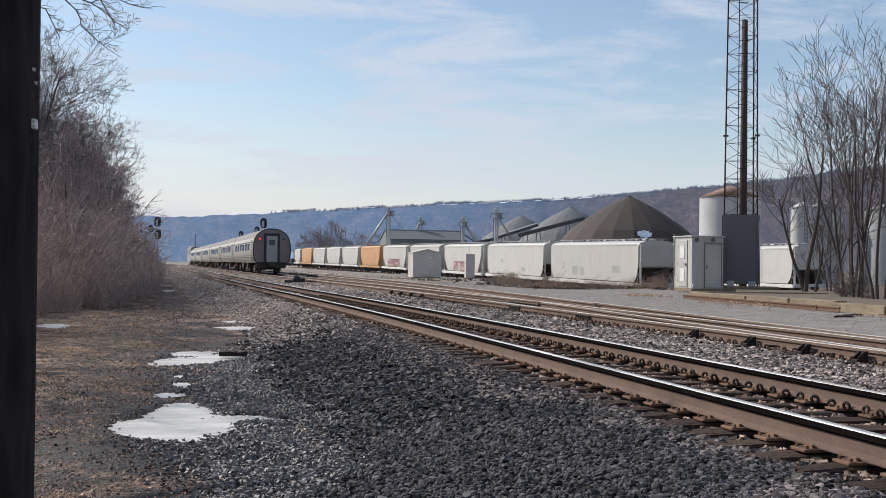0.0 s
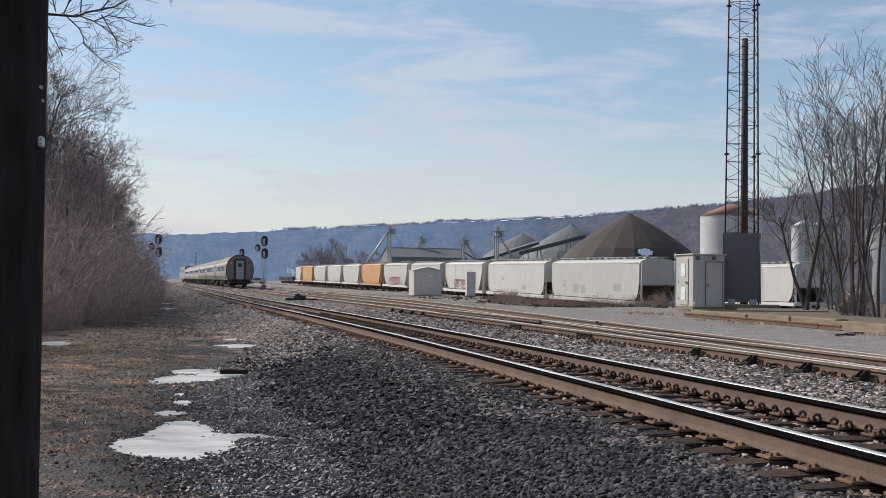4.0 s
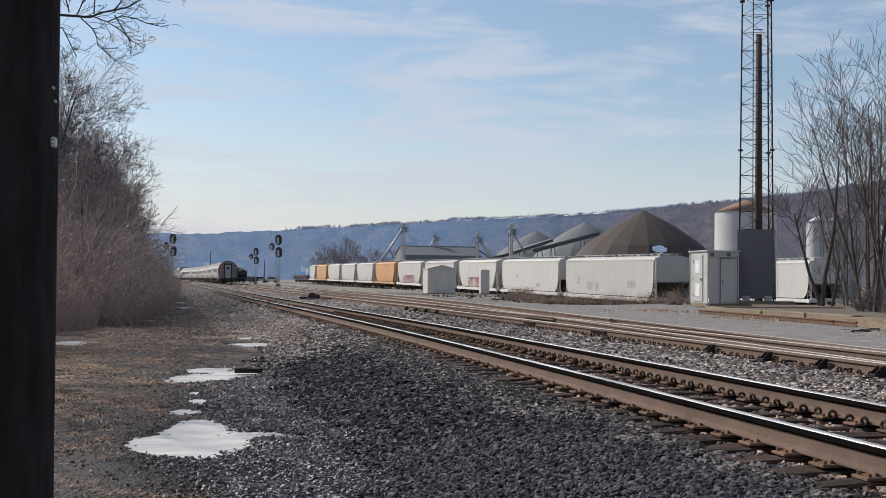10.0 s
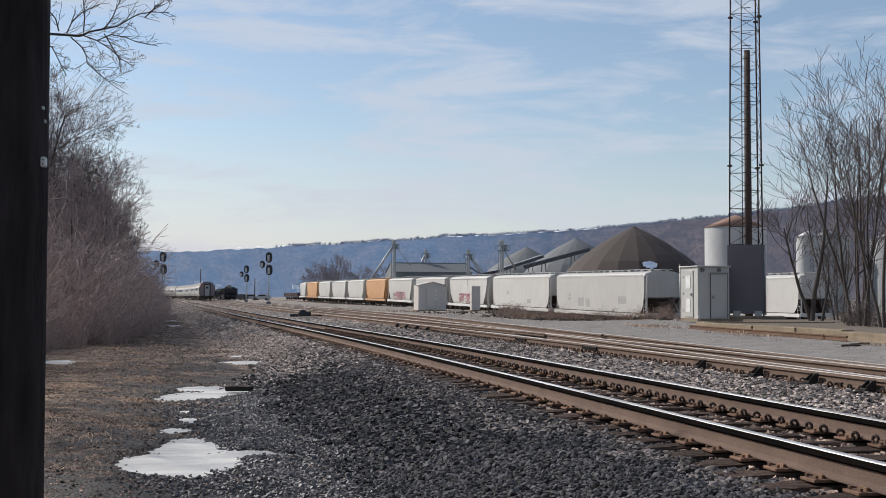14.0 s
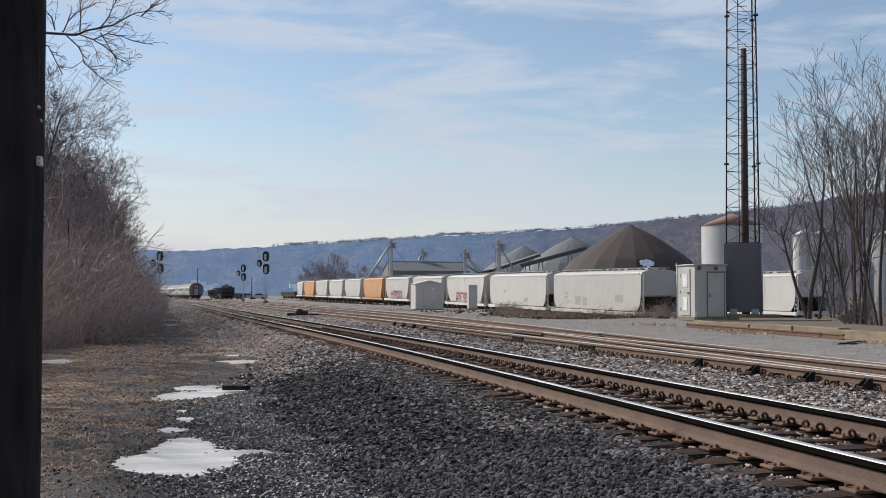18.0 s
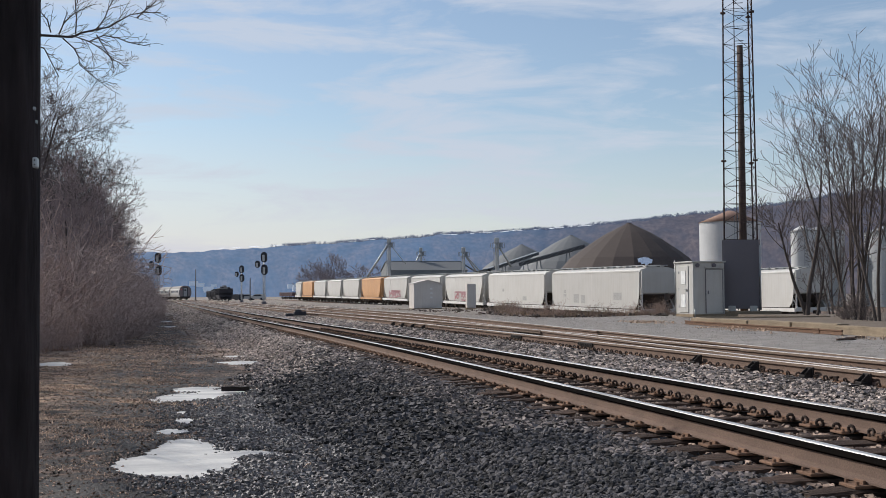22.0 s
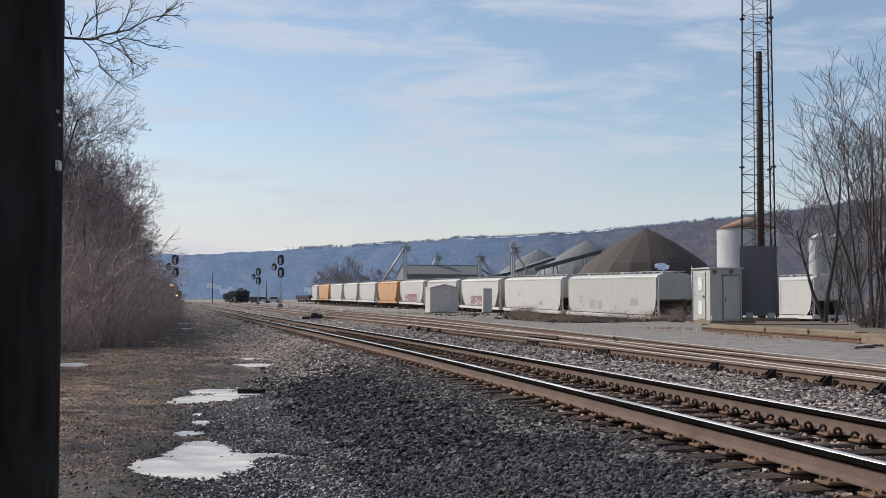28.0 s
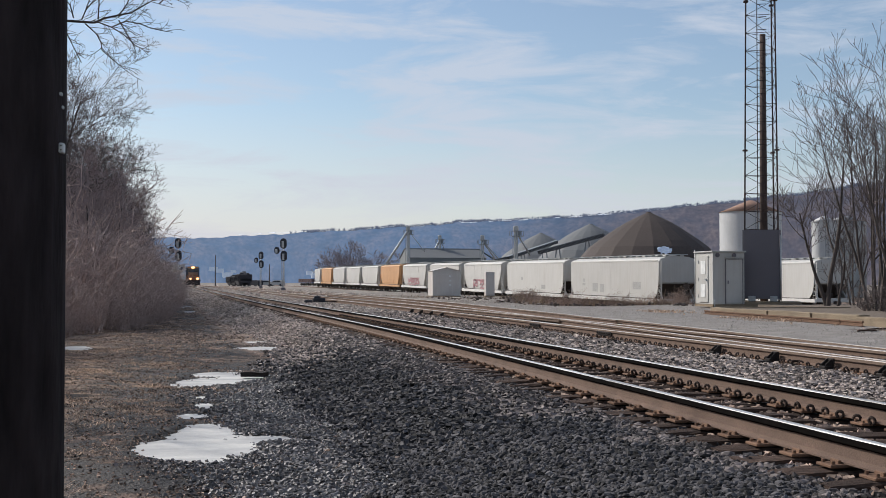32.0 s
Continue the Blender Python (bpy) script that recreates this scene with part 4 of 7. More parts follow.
def hopper_car(length, mat, label, m, square=False):
    """A covered hopper car, 4.7 m high, its long axis along y."""
    car = thing("hopper_car", m, label, "freight car", "covered hopper cars in the yard")
    h = length / 2
    bm = bmesh.new()
    low = [(1.08, 1.48, h - 2.95), (2.38, 1.55, h - 0.86), (2.5, 1.57, h - 0.74), (3.5, 1.57, h - 0.7), (4.12, 1.57, h - 0.7), (4.3, 1.45, h - 0.72), (4.46, 0.95, h - 0.75), (4.52, 0.4, h - 0.75)]
    loft(bm, low if square else [(1.08, 1.50, h - 2.75), (1.5, 1.56, h - 2.3), (2.1, 1.59, h - 1.75), (2.8, 1.6, h - 1.3), (3.5, 1.59, h - 1.08), (4.12, 1.57, h - 1.0), (4.3, 1.45, h - 1.0), (4.46, 0.95, h - 1.02), (4.52, 0.4, h - 1.02)])
    part("shell", bm, mat, car)
    if square:
        corner = [(1.85, 1.12), (1.4, 1.3), (1.05, 1.62), (0.84, 2.05), (0.74, 2.6), (0.7, 3.4), (0.7, 4.1)]
        side = [(y - h, z) for y, z in reversed(corner)] + [(h - y, z) for y, z in corner]
        for sx in (-1, 1):
            bm = bmesh.new()
            extrude_profile(bm, side, "x", sx * 1.575, sx * 1.602)
            part("side_sheet", bm, mat, car)
        # dark sheets carry the grime and, painted in, the shade under the ends
        for end in (-1, 1):
            bm = bmesh.new()
            slope = math.atan2(1.3, 2.05)
            box(bm, (0, end * (h - 1.83), 1.73), (2.9, 2.45, 0.03), Matrix.Rotation(-end * slope * -1, 3, "X"))
            part("end_slope", bm, M["dark_steel"], car, "slope sheet darkened for grime and shade under the car end")
    bm = bmesh.new()
    for sx in (-1, 1):
        box(bm, (sx * 1.63, 0, 1.03), (0.18, length - 0.8, 0.30), bevel=0.015)
    part("side_sill", bm, mat if mat is M["orange_car"] else M["sill_paint"], car, "white side sill")
    # a dark strip paints the shadow line above each sill
    bm = bmesh.new()
    for sx in (-1, 1):
        box(bm, (sx * 1.61, 0, 1.215), (0.06, length - 2.6, 0.07))
    part("sill_gap", bm, M["dark_steel"], car, "dark strip for the shadow line above the sill")
    bm = bmesh.new()
    for sx in (-1, 1):
        box(bm, (sx * 1.585, 0, 4.16), (0.07, length - 2.0, 0.12), bevel=0.01)
    part("roof_rail", bm, mat, car)
    for end in (-1, 1):
        bm = bmesh.new()
        box(bm, (0, end * (h - 0.5), 1.08), (3.1, 0.22, 0.34), bevel=0.02)
        box(bm, (0, end * (h - 1.4), 1.0), (0.5, 2.0, 0.36), bevel=0.02)
        part("end_sill", bm, M["dark_steel"] if mat is M["orange_car"] else mat, car)
        for sx in (-1, 1):
            bm = bmesh.new()
            box(bm, (sx * 1.45, end * (h - 0.52), 2.65), (0.09, 0.09, 3.1), bevel=0.01)
            a, b = Vector((sx * 1.3, end * (h - 0.6), 1.2)), Vector((sx * 1.3, end * (h - 2.0), 2.6))
            tube(bm, a, b, 0.06, seg=6)
            part("corner_post", bm, mat, car)
            bm = bmesh.new()
            for k in (0, 1):
                tube(bm, (sx * 1.53, end * (h - 0.58 - 0.42 * k), 0.75), (sx * 1.53, end * (h - 0.58 - 0.42 * k), 2.9), 0.02, seg=6)
            for i in range(7):
                z = 0.8 + 0.33 * i
                tube(bm, (sx * 1.53, end * (h - 0.58), z), (sx * 1.53, end * (h - 1.0), z), 0.016, seg=5)
            part("ladder", bm, mat, car)
        bm = bmesh.new()
        box(bm, (0, end * (h + 0.15), 0.88), (0.22, 0.9, 0.26), bevel=0.03)
        part("coupler", bm, M["dark_steel"], car)
        bm = bmesh.new()
        tube(bm, (0.55, end * (h - 0.4), 2.2), (0.55, end * (h - 0.36), 2.2), 0.28, seg=14)
        box(bm, (0.55, end * (h - 0.6), 1.75), (0.4, 0.35, 0.5), bevel=0.04)
        tube(bm, (-0.9, end * (h - 1.0), 1.5), (0.2, end * (h - 1.0), 1.5), 0.2, seg=10)
        part("brake_gear", bm, M["dark_steel"], car)
    bays = 3
    for i in range(bays):
        y = (i - (bays - 1) / 2) * (length - 6.6) / bays
        w = (length - 6.6) / bays / 2
        bm = bmesh.new()
        r0 = [bm.verts.new(p) for p in ((-1.4, y - w, 1.08), (1.4, y - w, 1.08), (1.4, y + w, 1.08), (-1.4, y + w, 1.08))]
        r1 = [bm.verts.new(p) for p in ((-0.55, y - 0.5, 0.36), (0.55, y - 0.5, 0.36), (0.55, y + 0.5, 0.36), (-0.55, y + 0.5, 0.36))]
        for k in range(4):
            bm.faces.new((r0[k], r1[k], r1[(k + 1) % 4], r0[(k + 1) % 4]))
        bm.faces.new(r1)
        box(bm, (0, y, 0.32), (1.3, 1.1, 0.12), bevel=0.02)
        part("hopper_outlet", bm, M["dark_steel"], car)
    bm = bmesh.new()
    for sx in (-0.62, 0.62):
        box(bm, (sx, 0, 4.64), (0.4, length - 1.6, 0.04))
    box(bm, (0, h - 0.9, 4.64), (1.6, 0.5, 0.04))
    box(bm, (0, 0.9 - h, 4.64), (1.6, 0.5, 0.04))
    k = -h + 1.3
    while k < h - 1:
        for sx in (-0.62, 0.62):
            box(bm, (sx, k, 4.55), (0.3, 0.05, 0.16))
        k += 1.3
    part("running_board", bm, M["galv"], car)
    k = -h + 2.4
    while k < h - 1.8:
        bm = bmesh.new()
        box(bm, (0, k, 4.56), (0.62, 1.0, 0.1), bevel=0.03)
        part("hatch", bm, mat, car)
        k += 2.0
    for end in (-1, 1):
        truck_parts(car, end * (h - 1.9))
    for i in range(1, 4):
        y = -h + 2.6 + i * (length - 5.2) / 4
        for sx in (-1, 1):
            bm = bmesh.new()
            box(bm, (sx * 1.594, y, 2.75), (0.016, 0.06, 2.5))
            part("side_seam", bm, mat, car)
    return car


def yard_pose(s, lat=lat_yard, zf=z_yard):
    a = heading(lat, s)
    pitch = math.atan2(float(zf(s + 5) - zf(s - 5)), 10.0)
    return Matrix.Translation((float(lat(s)), s, float(zf(s)))) @ Matrix.Rotation(a, 4, "Z") @ Matrix.Rotation(pitch, 4, "X")


def hopper_string():
    white = "long off-white covered hopper car with rust streaks"
    s = 82.4
    first = None
    base = {}
    for i, ln in enumerate([21.65, 20.4] + [19.0] * 8 + [12.5]):
        mid = s + ln / 2
        orange = i in (5, 9)
        key = (ln, orange)
        if key in base:
            copy_thing(base[key], yard_pose(mid))
        else:
            base[key] = hopper_car(ln - 0.75, M["orange_car"] if orange else M["white_car"], "faded orange covered hopper car among white ones" if orange else white, yard_pose(mid), i < 2)
        s += ln
    hopper_car(18.2, M["white_car"], "off-white covered hopper car on the next yard track", Matrix.Translation((51.6, 95.6, -1.42)), True)


hopper_string()


# ---- hut, tower, cabinets ----
M["plate_grey"] = material("plate_grey", (0.125, 0.115, 0.13), 0.6, 0.0, second=(0.11, 0.103, 0.115), scale=1.2, fine=30, fine_amount=0.08, bump=0.04)
M["tower_steel"] = material("tower_steel", (0.055, 0.045, 0.045), 0.7, 0.2, second=(0.10, 0.05, 0.04), scale=0.7, fine=20)
M["wood_pole"] = material("wood_pole", (0.028, 0.022, 0.024), 0.9, second=(0.085, 0.066, 0.066), scale=4.0, fine=26, fine_amount=0.5, bump=0.9, stretch=(1, 1, 0.2))
M["white_plate"] = material("white_plate", (0.72, 0.72, 0.70), 0.5, fine_amount=0.05, bump=0.02)


def equipment_hut():
    z0 = -0.07
    hut = thing("equipment_hut", pose(23.67, 50.35, z0), "pale grey metal signal equipment hut with a vented door", "hut")
    lx, ly, hz = 1.6, 1.95, 2.56
    bm = bmesh.new()
    box(bm, (lx / 2, ly / 2, 0.06), (lx + 0.06, ly + 0.06, 0.12))
    part("base", bm, M["concrete"], hut)
    bm = bmesh.new()
    box(bm, (lx / 2, ly / 2, 0.12 + hz / 2 - 0.06), (lx, ly, hz - 0.12), bevel=0.015)
    part("body", bm, M["hut_paint"], hut)
    bm = bmesh.new()
    box(bm, (lx / 2, ly / 2, hz + 0.03), (lx + 0.14, ly + 0.14, 0.07), bevel=0.015)
    part("roof", bm, M["hut_paint"], hut)
    door = part("door", (lambda b: (box(b, (-0.02, ly / 2, 1.3), (0.045, 1.0, 2.2), bevel=0.01), b)[1])(bmesh.new()), M["hut_paint"], hut)
    for z, hgt in ((1.85, 0.62), (0.75, 0.62)):
        bm = bmesh.new()
        box(bm, (-0.05, ly / 2, z), (0.02, 0.5, hgt), bevel=0.004)
        part("notice", bm, M["white_plate"], door, "plain white panel")
    bm = bmesh.new()
    tube(bm, (-0.05, ly / 2 - 0.38, 1.28), (-0.12, ly / 2 - 0.38, 1.28), 0.05, seg=10)
    box(bm, (-0.1, ly / 2 - 0.3, 1.28), (0.03, 0.2, 0.04))
    part("door_handle", bm, M["galv"], door)
    for z in (0.5, 1.3, 2.1):
        bm = bmesh.new()
        tube(bm, (-0.05, ly / 2 + 0.5, z - 0.07), (-0.05, ly / 2 + 0.5, z + 0.07), 0.02, seg=6)
        part("hinge", bm, M["galv"], door)
    bm = bmesh.new()
    box(bm, (1.06, -0.02, 1.2), (0.84, 0.045, 2.05), bevel=0.01)
    side = part("side_door", bm, M["hut_paint"], hut)
    bm = bmesh.new()
    for x, w, z, h in ((0.63, 0.02, 1.2, 2.1), (1.49, 0.02, 1.2, 2.1)):
        box(bm, (x, -0.03, z), (w, 0.05, h))
    box(bm, (1.06, -0.03, 2.24), (0.88, 0.05, 0.02))
    part("door_frame", bm, M["plate_grey"], side, "dark seam round the side door")
    bm = bmesh.new()
    box(bm, (0.74, -0.06, 1.15), (0.05, 0.04, 0.16), bevel=0.008)
    part("door_handle", bm, M["plate_grey"], side)
    bm = bmesh.new()
    box(bm, (1.06, -0.035, 2.32), (0.95, 0.08, 0.04), bevel=0.01)
    part("drip_strip", bm, M["hut_paint"], hut)
    for x in (0.22, 1.06):
        bm = bmesh.new()
        tube(bm, (x, 0.0, 2.42), (x, -0.06, 2.42), 0.1, seg=16)
        tube(bm, (x, -0.06, 2.42), (x, -0.07, 2.42), 0.065, seg=16)
        part("vent", bm, M["plate_grey"], hut, "round vent hood")
    bm = bmesh.new()
    tube(bm, (0.05, -0.06, 0.0), (0.05, -0.06, 0.35), 0.03, seg=8)
    part("conduit", bm, M["galv"], hut)
    bm = bmesh.new()
    tube(bm, (-0.04, ly - 0.02, 0.0), (-0.04, ly - 0.02, 2.72), 0.018, seg=8)
    part("conduit", bm, M["galv"], hut)


equipment_hut()


def lattice_tower():
    z0 = 0.02
    tw = thing("lattice_tower", pose(26.43, 50.9, z0, 0, 0, -27.3), "slender three-legged lattice mast with grey climb guards", "mast")
    top = 34.0
    def leg(i, z):
        k = 1.0 - 0.011 * z
        return Vector(((-0.80 * k, 0, z), (0.80 * k, 0.05, z), (0.62 * k, 1.35 * k, z))[i])
    for i in range(3):
        bm = bmesh.new()
        tube(bm, leg(i, 0.15), leg(i, top), 0.038, 0.034, seg=8)
        for k in range(1, 5):
            z = k * 7.2 + 0.15
            tube(bm, leg(i, z), leg(i, z + 0.08), 0.125, seg=10)
        part("leg", bm, M["tower_steel"], tw)
    z = 3.6
    k = 0
    while z < top - 1:
        for a, b in ((0, 1), (1, 2), (2, 0)):
            bm = bmesh.new()
            p, q = (a, b) if k % 2 else (b, a)
            tube(bm, leg(p, z), leg(q, z + 0.86), 0.0125, seg=5)
            tube(bm, leg(a, z), leg(b, z), 0.0125, seg=5)
            part("lattice_bar", bm, M["tower_steel"], tw)
        z += 0.86
        k += 1
    for a, b in ((0, 1), (1, 2), (2, 0)):
        pa, pb = leg(a, 0.25), leg(b, 0.25)
        d = (pb - pa).normalized()
        nrm = Vector((d.y, -d.x, 0))
        bm = bmesh.new()
        rot = Matrix.Rotation(math.atan2(d.y, d.x), 3, "Z")
        c = (pa + pb) / 2 + nrm * 0.07
        box(bm, (c.x, c.y, 0.3 + 1.62), ((pb - pa).length + 0.06, 0.02, 3.3), rot, bevel=0.004)
        part("climb_guard", bm, M["plate_grey"], tw, "smooth grey sheet metal climb guard")
    bm = bmesh.new()
    tube(bm, (-0.16, 0.5, 0.2), (-0.16, 0.5, top - 0.5), 0.022, seg=6)
    zz = 4.0
    while zz < top - 1:
        tube(bm, (-0.16, 0.5, zz), (0.28, 0.5, zz), 0.018, seg=5)
        zz += 0.62
    part("cable_ladder", bm, M["tower_steel"], tw)
    bm = bmesh.new()
    box(bm, (0.1, 0.5, 0.0), (3.4, 2.6, 0.3), bevel=0.03)
    part("footing", bm, M["concrete"], tw)
    bm = bmesh.new()
    for x in (-0.45, 0.55):
        box(bm, (x, -0.12, 0.28), (0.35, 0.25, 0.26), bevel=0.02)
    tube(bm, (0.88, -0.1, 0.2), (0.88, -0.1, 3.3), 0.04, seg=8)
    part("cable_box", bm, M["galv"], tw)


lattice_tower()
pl = thing("utility_pole", pose(27.24, 52.2, -0.15), "dark brown wooden pole standing behind the mast", "pole")
bm = bmesh.new()
tube(bm, (0, 0, 0), (-0.02, 0.0, 13.45), 0.2, 0.14, seg=14)
part("pole", bm, material("brown_pole", (0.085, 0.062, 0.054), 0.9, second=(0.06, 0.045, 0.04), scale=2.2, fine=26, bump=0.5, stretch=(1, 1, 0.12)), pl)


def cabinet(name, x, y, w, d, h, gable, label):
    c = thing(name, pose(x, y, -0.16), label, "cabinet")
    bm = bmesh.new()
    if gable:
        prof = [(0, 0.1), (w, 0.1), (w, h - gable), (w / 2, h), (0, h - gable)]
        extrude_profile(bm, prof, "y", 0, d)
    else:
        box(bm, (w / 2, d / 2, h / 2 + 0.05), (w, d, h - 0.1), bevel=0.02)
    part("body", bm, M["cabinet_paint"], c)
    bm = bmesh.new()
    box(bm, (w / 2, d / 2, 0.05), (w + 0.08, d + 0.08, 0.1))
    part("base", bm, M["concrete"], c)
    if gable:
        for k in (0, 1):
            bm = bmesh.new()
            sl = math.atan2(gable, w / 2)
            ln = math.hypot(gable, w / 2) + 0.12
            cx = w / 4 if k == 0 else 3 * w / 4
            box(bm, (cx, d / 2, h - gable / 2 + 0.03), (ln, d + 0.16, 0.035), Matrix.Rotation(-sl if k == 0 else sl, 3, "Y"))
            part("roof", bm, M["cabinet_paint"], c)
        bm = bmesh.new()
        box(bm, (w * 0.5, -0.02, h * 0.42), (w * 0.42, 0.04, h * 0.7), bevel=0.008)
        dr = part("door", bm, M["cabinet_paint"], c)
        for z in (0.55, 0.75, 0.95):
            bm = bmesh.new()
            box(bm, (w * 0.62, -0.05, h * z * 0.75), (0.18, 0.02, 0.14))
            part("sign_plate", bm, M["white_plate"], dr, "small white plate")
    else:
        bm = bmesh.new()
        box(bm, (w / 2, -0.015, h / 2), (w * 0.8, 0.03, h * 0.8), bevel=0.006)
        part("door", bm, M["cabinet_paint"], c)
    return c


cabinet("signal_cabinet", 19.15, 93.6, 2.35, 2.0, 2.4, 0.28, "pale grey gabled signal cabinet beside the tracks")
cabinet("relay_cabinet", 23.75, 93.9, 0.75, 0.6, 2.1, 0, "narrow pale grey upright relay cabinet on gravel")


# ---- platform edge and stored rails ----
M["platform_dirt"] = material("platform_dirt", (0.15, 0.12, 0.095), 0.95, second=(0.09, 0.072, 0.058), scale=1.2, fine=14, fine_amount=0.4, bump=0.6)


def platform():
    p = thing("platform", None, "low old platform with a worn concrete edge", "platform", kind="structure")
    bm = bmesh.new()
    corners = [(19.5, 41.2), (17.05, 14.0), (38.0, 14.0), (38.0, 48.5), (25.0, 48.5), (25.0, 41.2)]
    lo = [bm.verts.new((x, y, -0.4)) for x, y in corners]
    hi = [bm.verts.new((x, y, 0.07)) for x, y in corners]
    bm.faces.new(hi)
    for i in range(6):
        bm.faces.new((lo[i], hi[i], hi[(i + 1) % 6], lo[(i + 1) % 6]))
    bmesh.ops.recalc_face_normals(bm, faces=bm.faces)
    part("fill", bm, M["platform_dirt"], p)
    y = 41.3
    rnd = random.Random(8)
    while y > 14:
        ln = rnd.uniform(2.4, 3.4)
        bm = bmesh.new()
        box(bm, (19.45 - (41.3 - y + ln / 2) * 0.09 + rnd.uniform(-0.05, 0.05), y - ln / 2, -0.08 + rnd.uniform(-0.03, 0.02)), (0.4, ln - 0.04, 0.42), Matrix.Rotation(-0.09 + rnd.uniform(-0.012, 0.012), 3, "Z"), bevel=0.03)
        bmesh.ops.subdivide_edges(bm, edges=bm.edges[:], cuts=4, use_grid_fill=True)
        for v in bm.verts:
            v.co += Vector((rnd.uniform(-0.009, 0.009), rnd.uniform(-0.009, 0.009), rnd.uniform(-0.01, 0.007)))
        part("kerb_stone", bm, M["concrete"], p)
        y -= ln
    bm = bmesh.new()
    box(bm, (22.4, 41.35, -0.08), (5.6, 0.4, 0.4), bevel=0.03)
    part("kerb_stone", bm, M["concrete"], p)


platform()
for k, (xa, ya, xb, yb) in enumerate([(18.75, 40.6, 17.75, 29.6), (17.9, 30.6, 17.6, 28.2)]):
    bm = bmesh.new()
    d = Vector((xb - xa, yb - ya, 0))
    prof = [(0.8 * a, 0.8 * (b + 0.18)) for a, b in RAIL]
    extrude_profile(bm, prof, "y", 0, d.length)
    o = part("stored_rail", bm, M["rust"])
    o.matrix_world = Matrix.Translation((xa, ya, -0.125)) @ Matrix.Rotation(math.atan2(-d.x, d.y), 4, "Z")
    tagged(o, "rusty spare rail lying on the gravel", "rail", "spare rails")


dp = thing("drain_pipe", pose(18.8, 36.9, -0.2), "short drain pipe under the platform edge", "pipe")
bm = bmesh.new()
for k in range(12):
    a0, a1 = math.pi * k / 6, math.pi * (k + 1) / 6
    tube(bm, (-0.08, 0.15 * math.cos(a0), 0.05 + 0.15 * math.sin(a0)), (-0.08, 0.15 * math.cos(a1), 0.05 + 0.15 * math.sin(a1)), 0.03, seg=6)
part("rim", bm, M["concrete"], dp)
# solid plug whose dark end paints the shade inside the pipe
bm = bmesh.new()
tube(bm, (-0.06, 0, 0.05), (0.5, 0, 0.05), 0.14, seg=14)
part("bore", bm, M["dark_steel"], dp, "dark end disc for the shade inside the pipe")
bd = thing("loose_board", pose(16.57, 26.5, -0.19, 0, 0, 0), "dark weathered board lying on the gravel", "board")
bm = bmesh.new()
box(bm, (0, 0, 0.03), (0.12, 0.9, 0.06), Matrix.Rotation(0.48, 3, "Z"), bevel=0.008)
part("plank", bm, M["tie"], bd)


# ---- signals ----
M["silver_paint"] = material("silver_paint", (0.55, 0.56, 0.57), 0.5, fine_amount=0.08, bump=0.02)
# both blacks are lifted and blued: distance haze painted into them
M["car_black"] = material("car_black", (0.048, 0.048, 0.058), 0.75, second=(0.03, 0.029, 0.033), scale=1, fine=8, fine_amount=0.2, bump=0.05)
M["signal_black"] = material("signal_black", (0.042, 0.044, 0.053), 0.7, fine_amount=0.1, bump=0.05)


def signal_mast(x, y, s=1.0):
    sg = thing("signal_mast", pose(x, y, -0.2), "silver railway signal mast with black target heads", "railway signal", "signals along the line")
    bm = bmesh.new()
    tube(bm, (0, 0, 0), (0, 0, 6.6 * s), 0.09, 0.07, seg=10)
    part("mast", bm, M["silver_paint"], sg)
    bm = bmesh.new()
    box(bm, (0, 0, 0.25), (0.6, 0.6, 0.5), bevel=0.03)
    part("base", bm, M["plate_grey"], sg)
    bm = bmesh.new()
    for sx in (-0.2, 0.2):
        tube(bm, (sx, 0.35, 0.2), (sx, 0.15, 5.0), 0.018, seg=5)
    for i in range(15):
        tube(bm, (-0.2, 0.34 - 0.013 * i, 0.4 + 0.32 * i), (0.2, 0.34 - 0.013 * i, 0.4 + 0.32 * i), 0.014, seg=5)
    part("ladder", bm, M["galv"], sg)
    for (hx, hz, lamps) in ((0.0, 6.55 * s, 3), (0.05, 4.85 * s, 3), (-0.85, 5.6 * s, 2)):
        bm = bmesh.new()
        hh, ww = (1.38, 0.43) if lamps == 3 else (0.95, 0.34)
        pts = []
        for i in range(24):
            a = 2 * math.pi * i / 24
            pts.append((hx + ww * math.cos(a), hz + (hh / 2 - ww) * (1 if math.sin(a) > 0 else -1) + ww * math.sin(a)))
        extrude_profile(bm, pts, "y", -0.16, -0.12)
        hd = part("signal_head", bm, M["signal_black"], sg)
        bm = bmesh.new()
        box(bm, (hx - 0.1, -0.3, hz - 0.12), (0.3, 0.26, hh * 0.6), bevel=0.04)
        part("housing", bm, M["galv"], hd, "grey lamp housing")
        for j in range(lamps):
            lz = hz + (j - (lamps - 1) / 2) * 0.34
            bm = bmesh.new()
            tube(bm, (hx, -0.1, lz), (hx, 0.2, lz + 0.03), 0.13, 0.14, seg=12, caps=False)
            part("hood", bm, M["signal_black"], hd)
    bm = bmesh.new()
    tube(bm, (0, 0, 5.6 * s), (-0.85, 0, 5.6 * s), 0.035, seg=6)
    part("bracket", bm, M["galv"], sg)
    return sg


signal_mast(-2.25, 157.3, 0.965)
signal_mast(11.35, 154.0, 0.965)
signal_mast(11.4, 208.0, 0.91)


# ---- grain and salt storage ----
M["dome"] = material("dome", (0.074, 0.058, 0.051), 0.8, second=(0.052, 0.042, 0.039), scale=0.12, fine=6, fine_amount=0.3, bump=0.3, per_object=0.12)
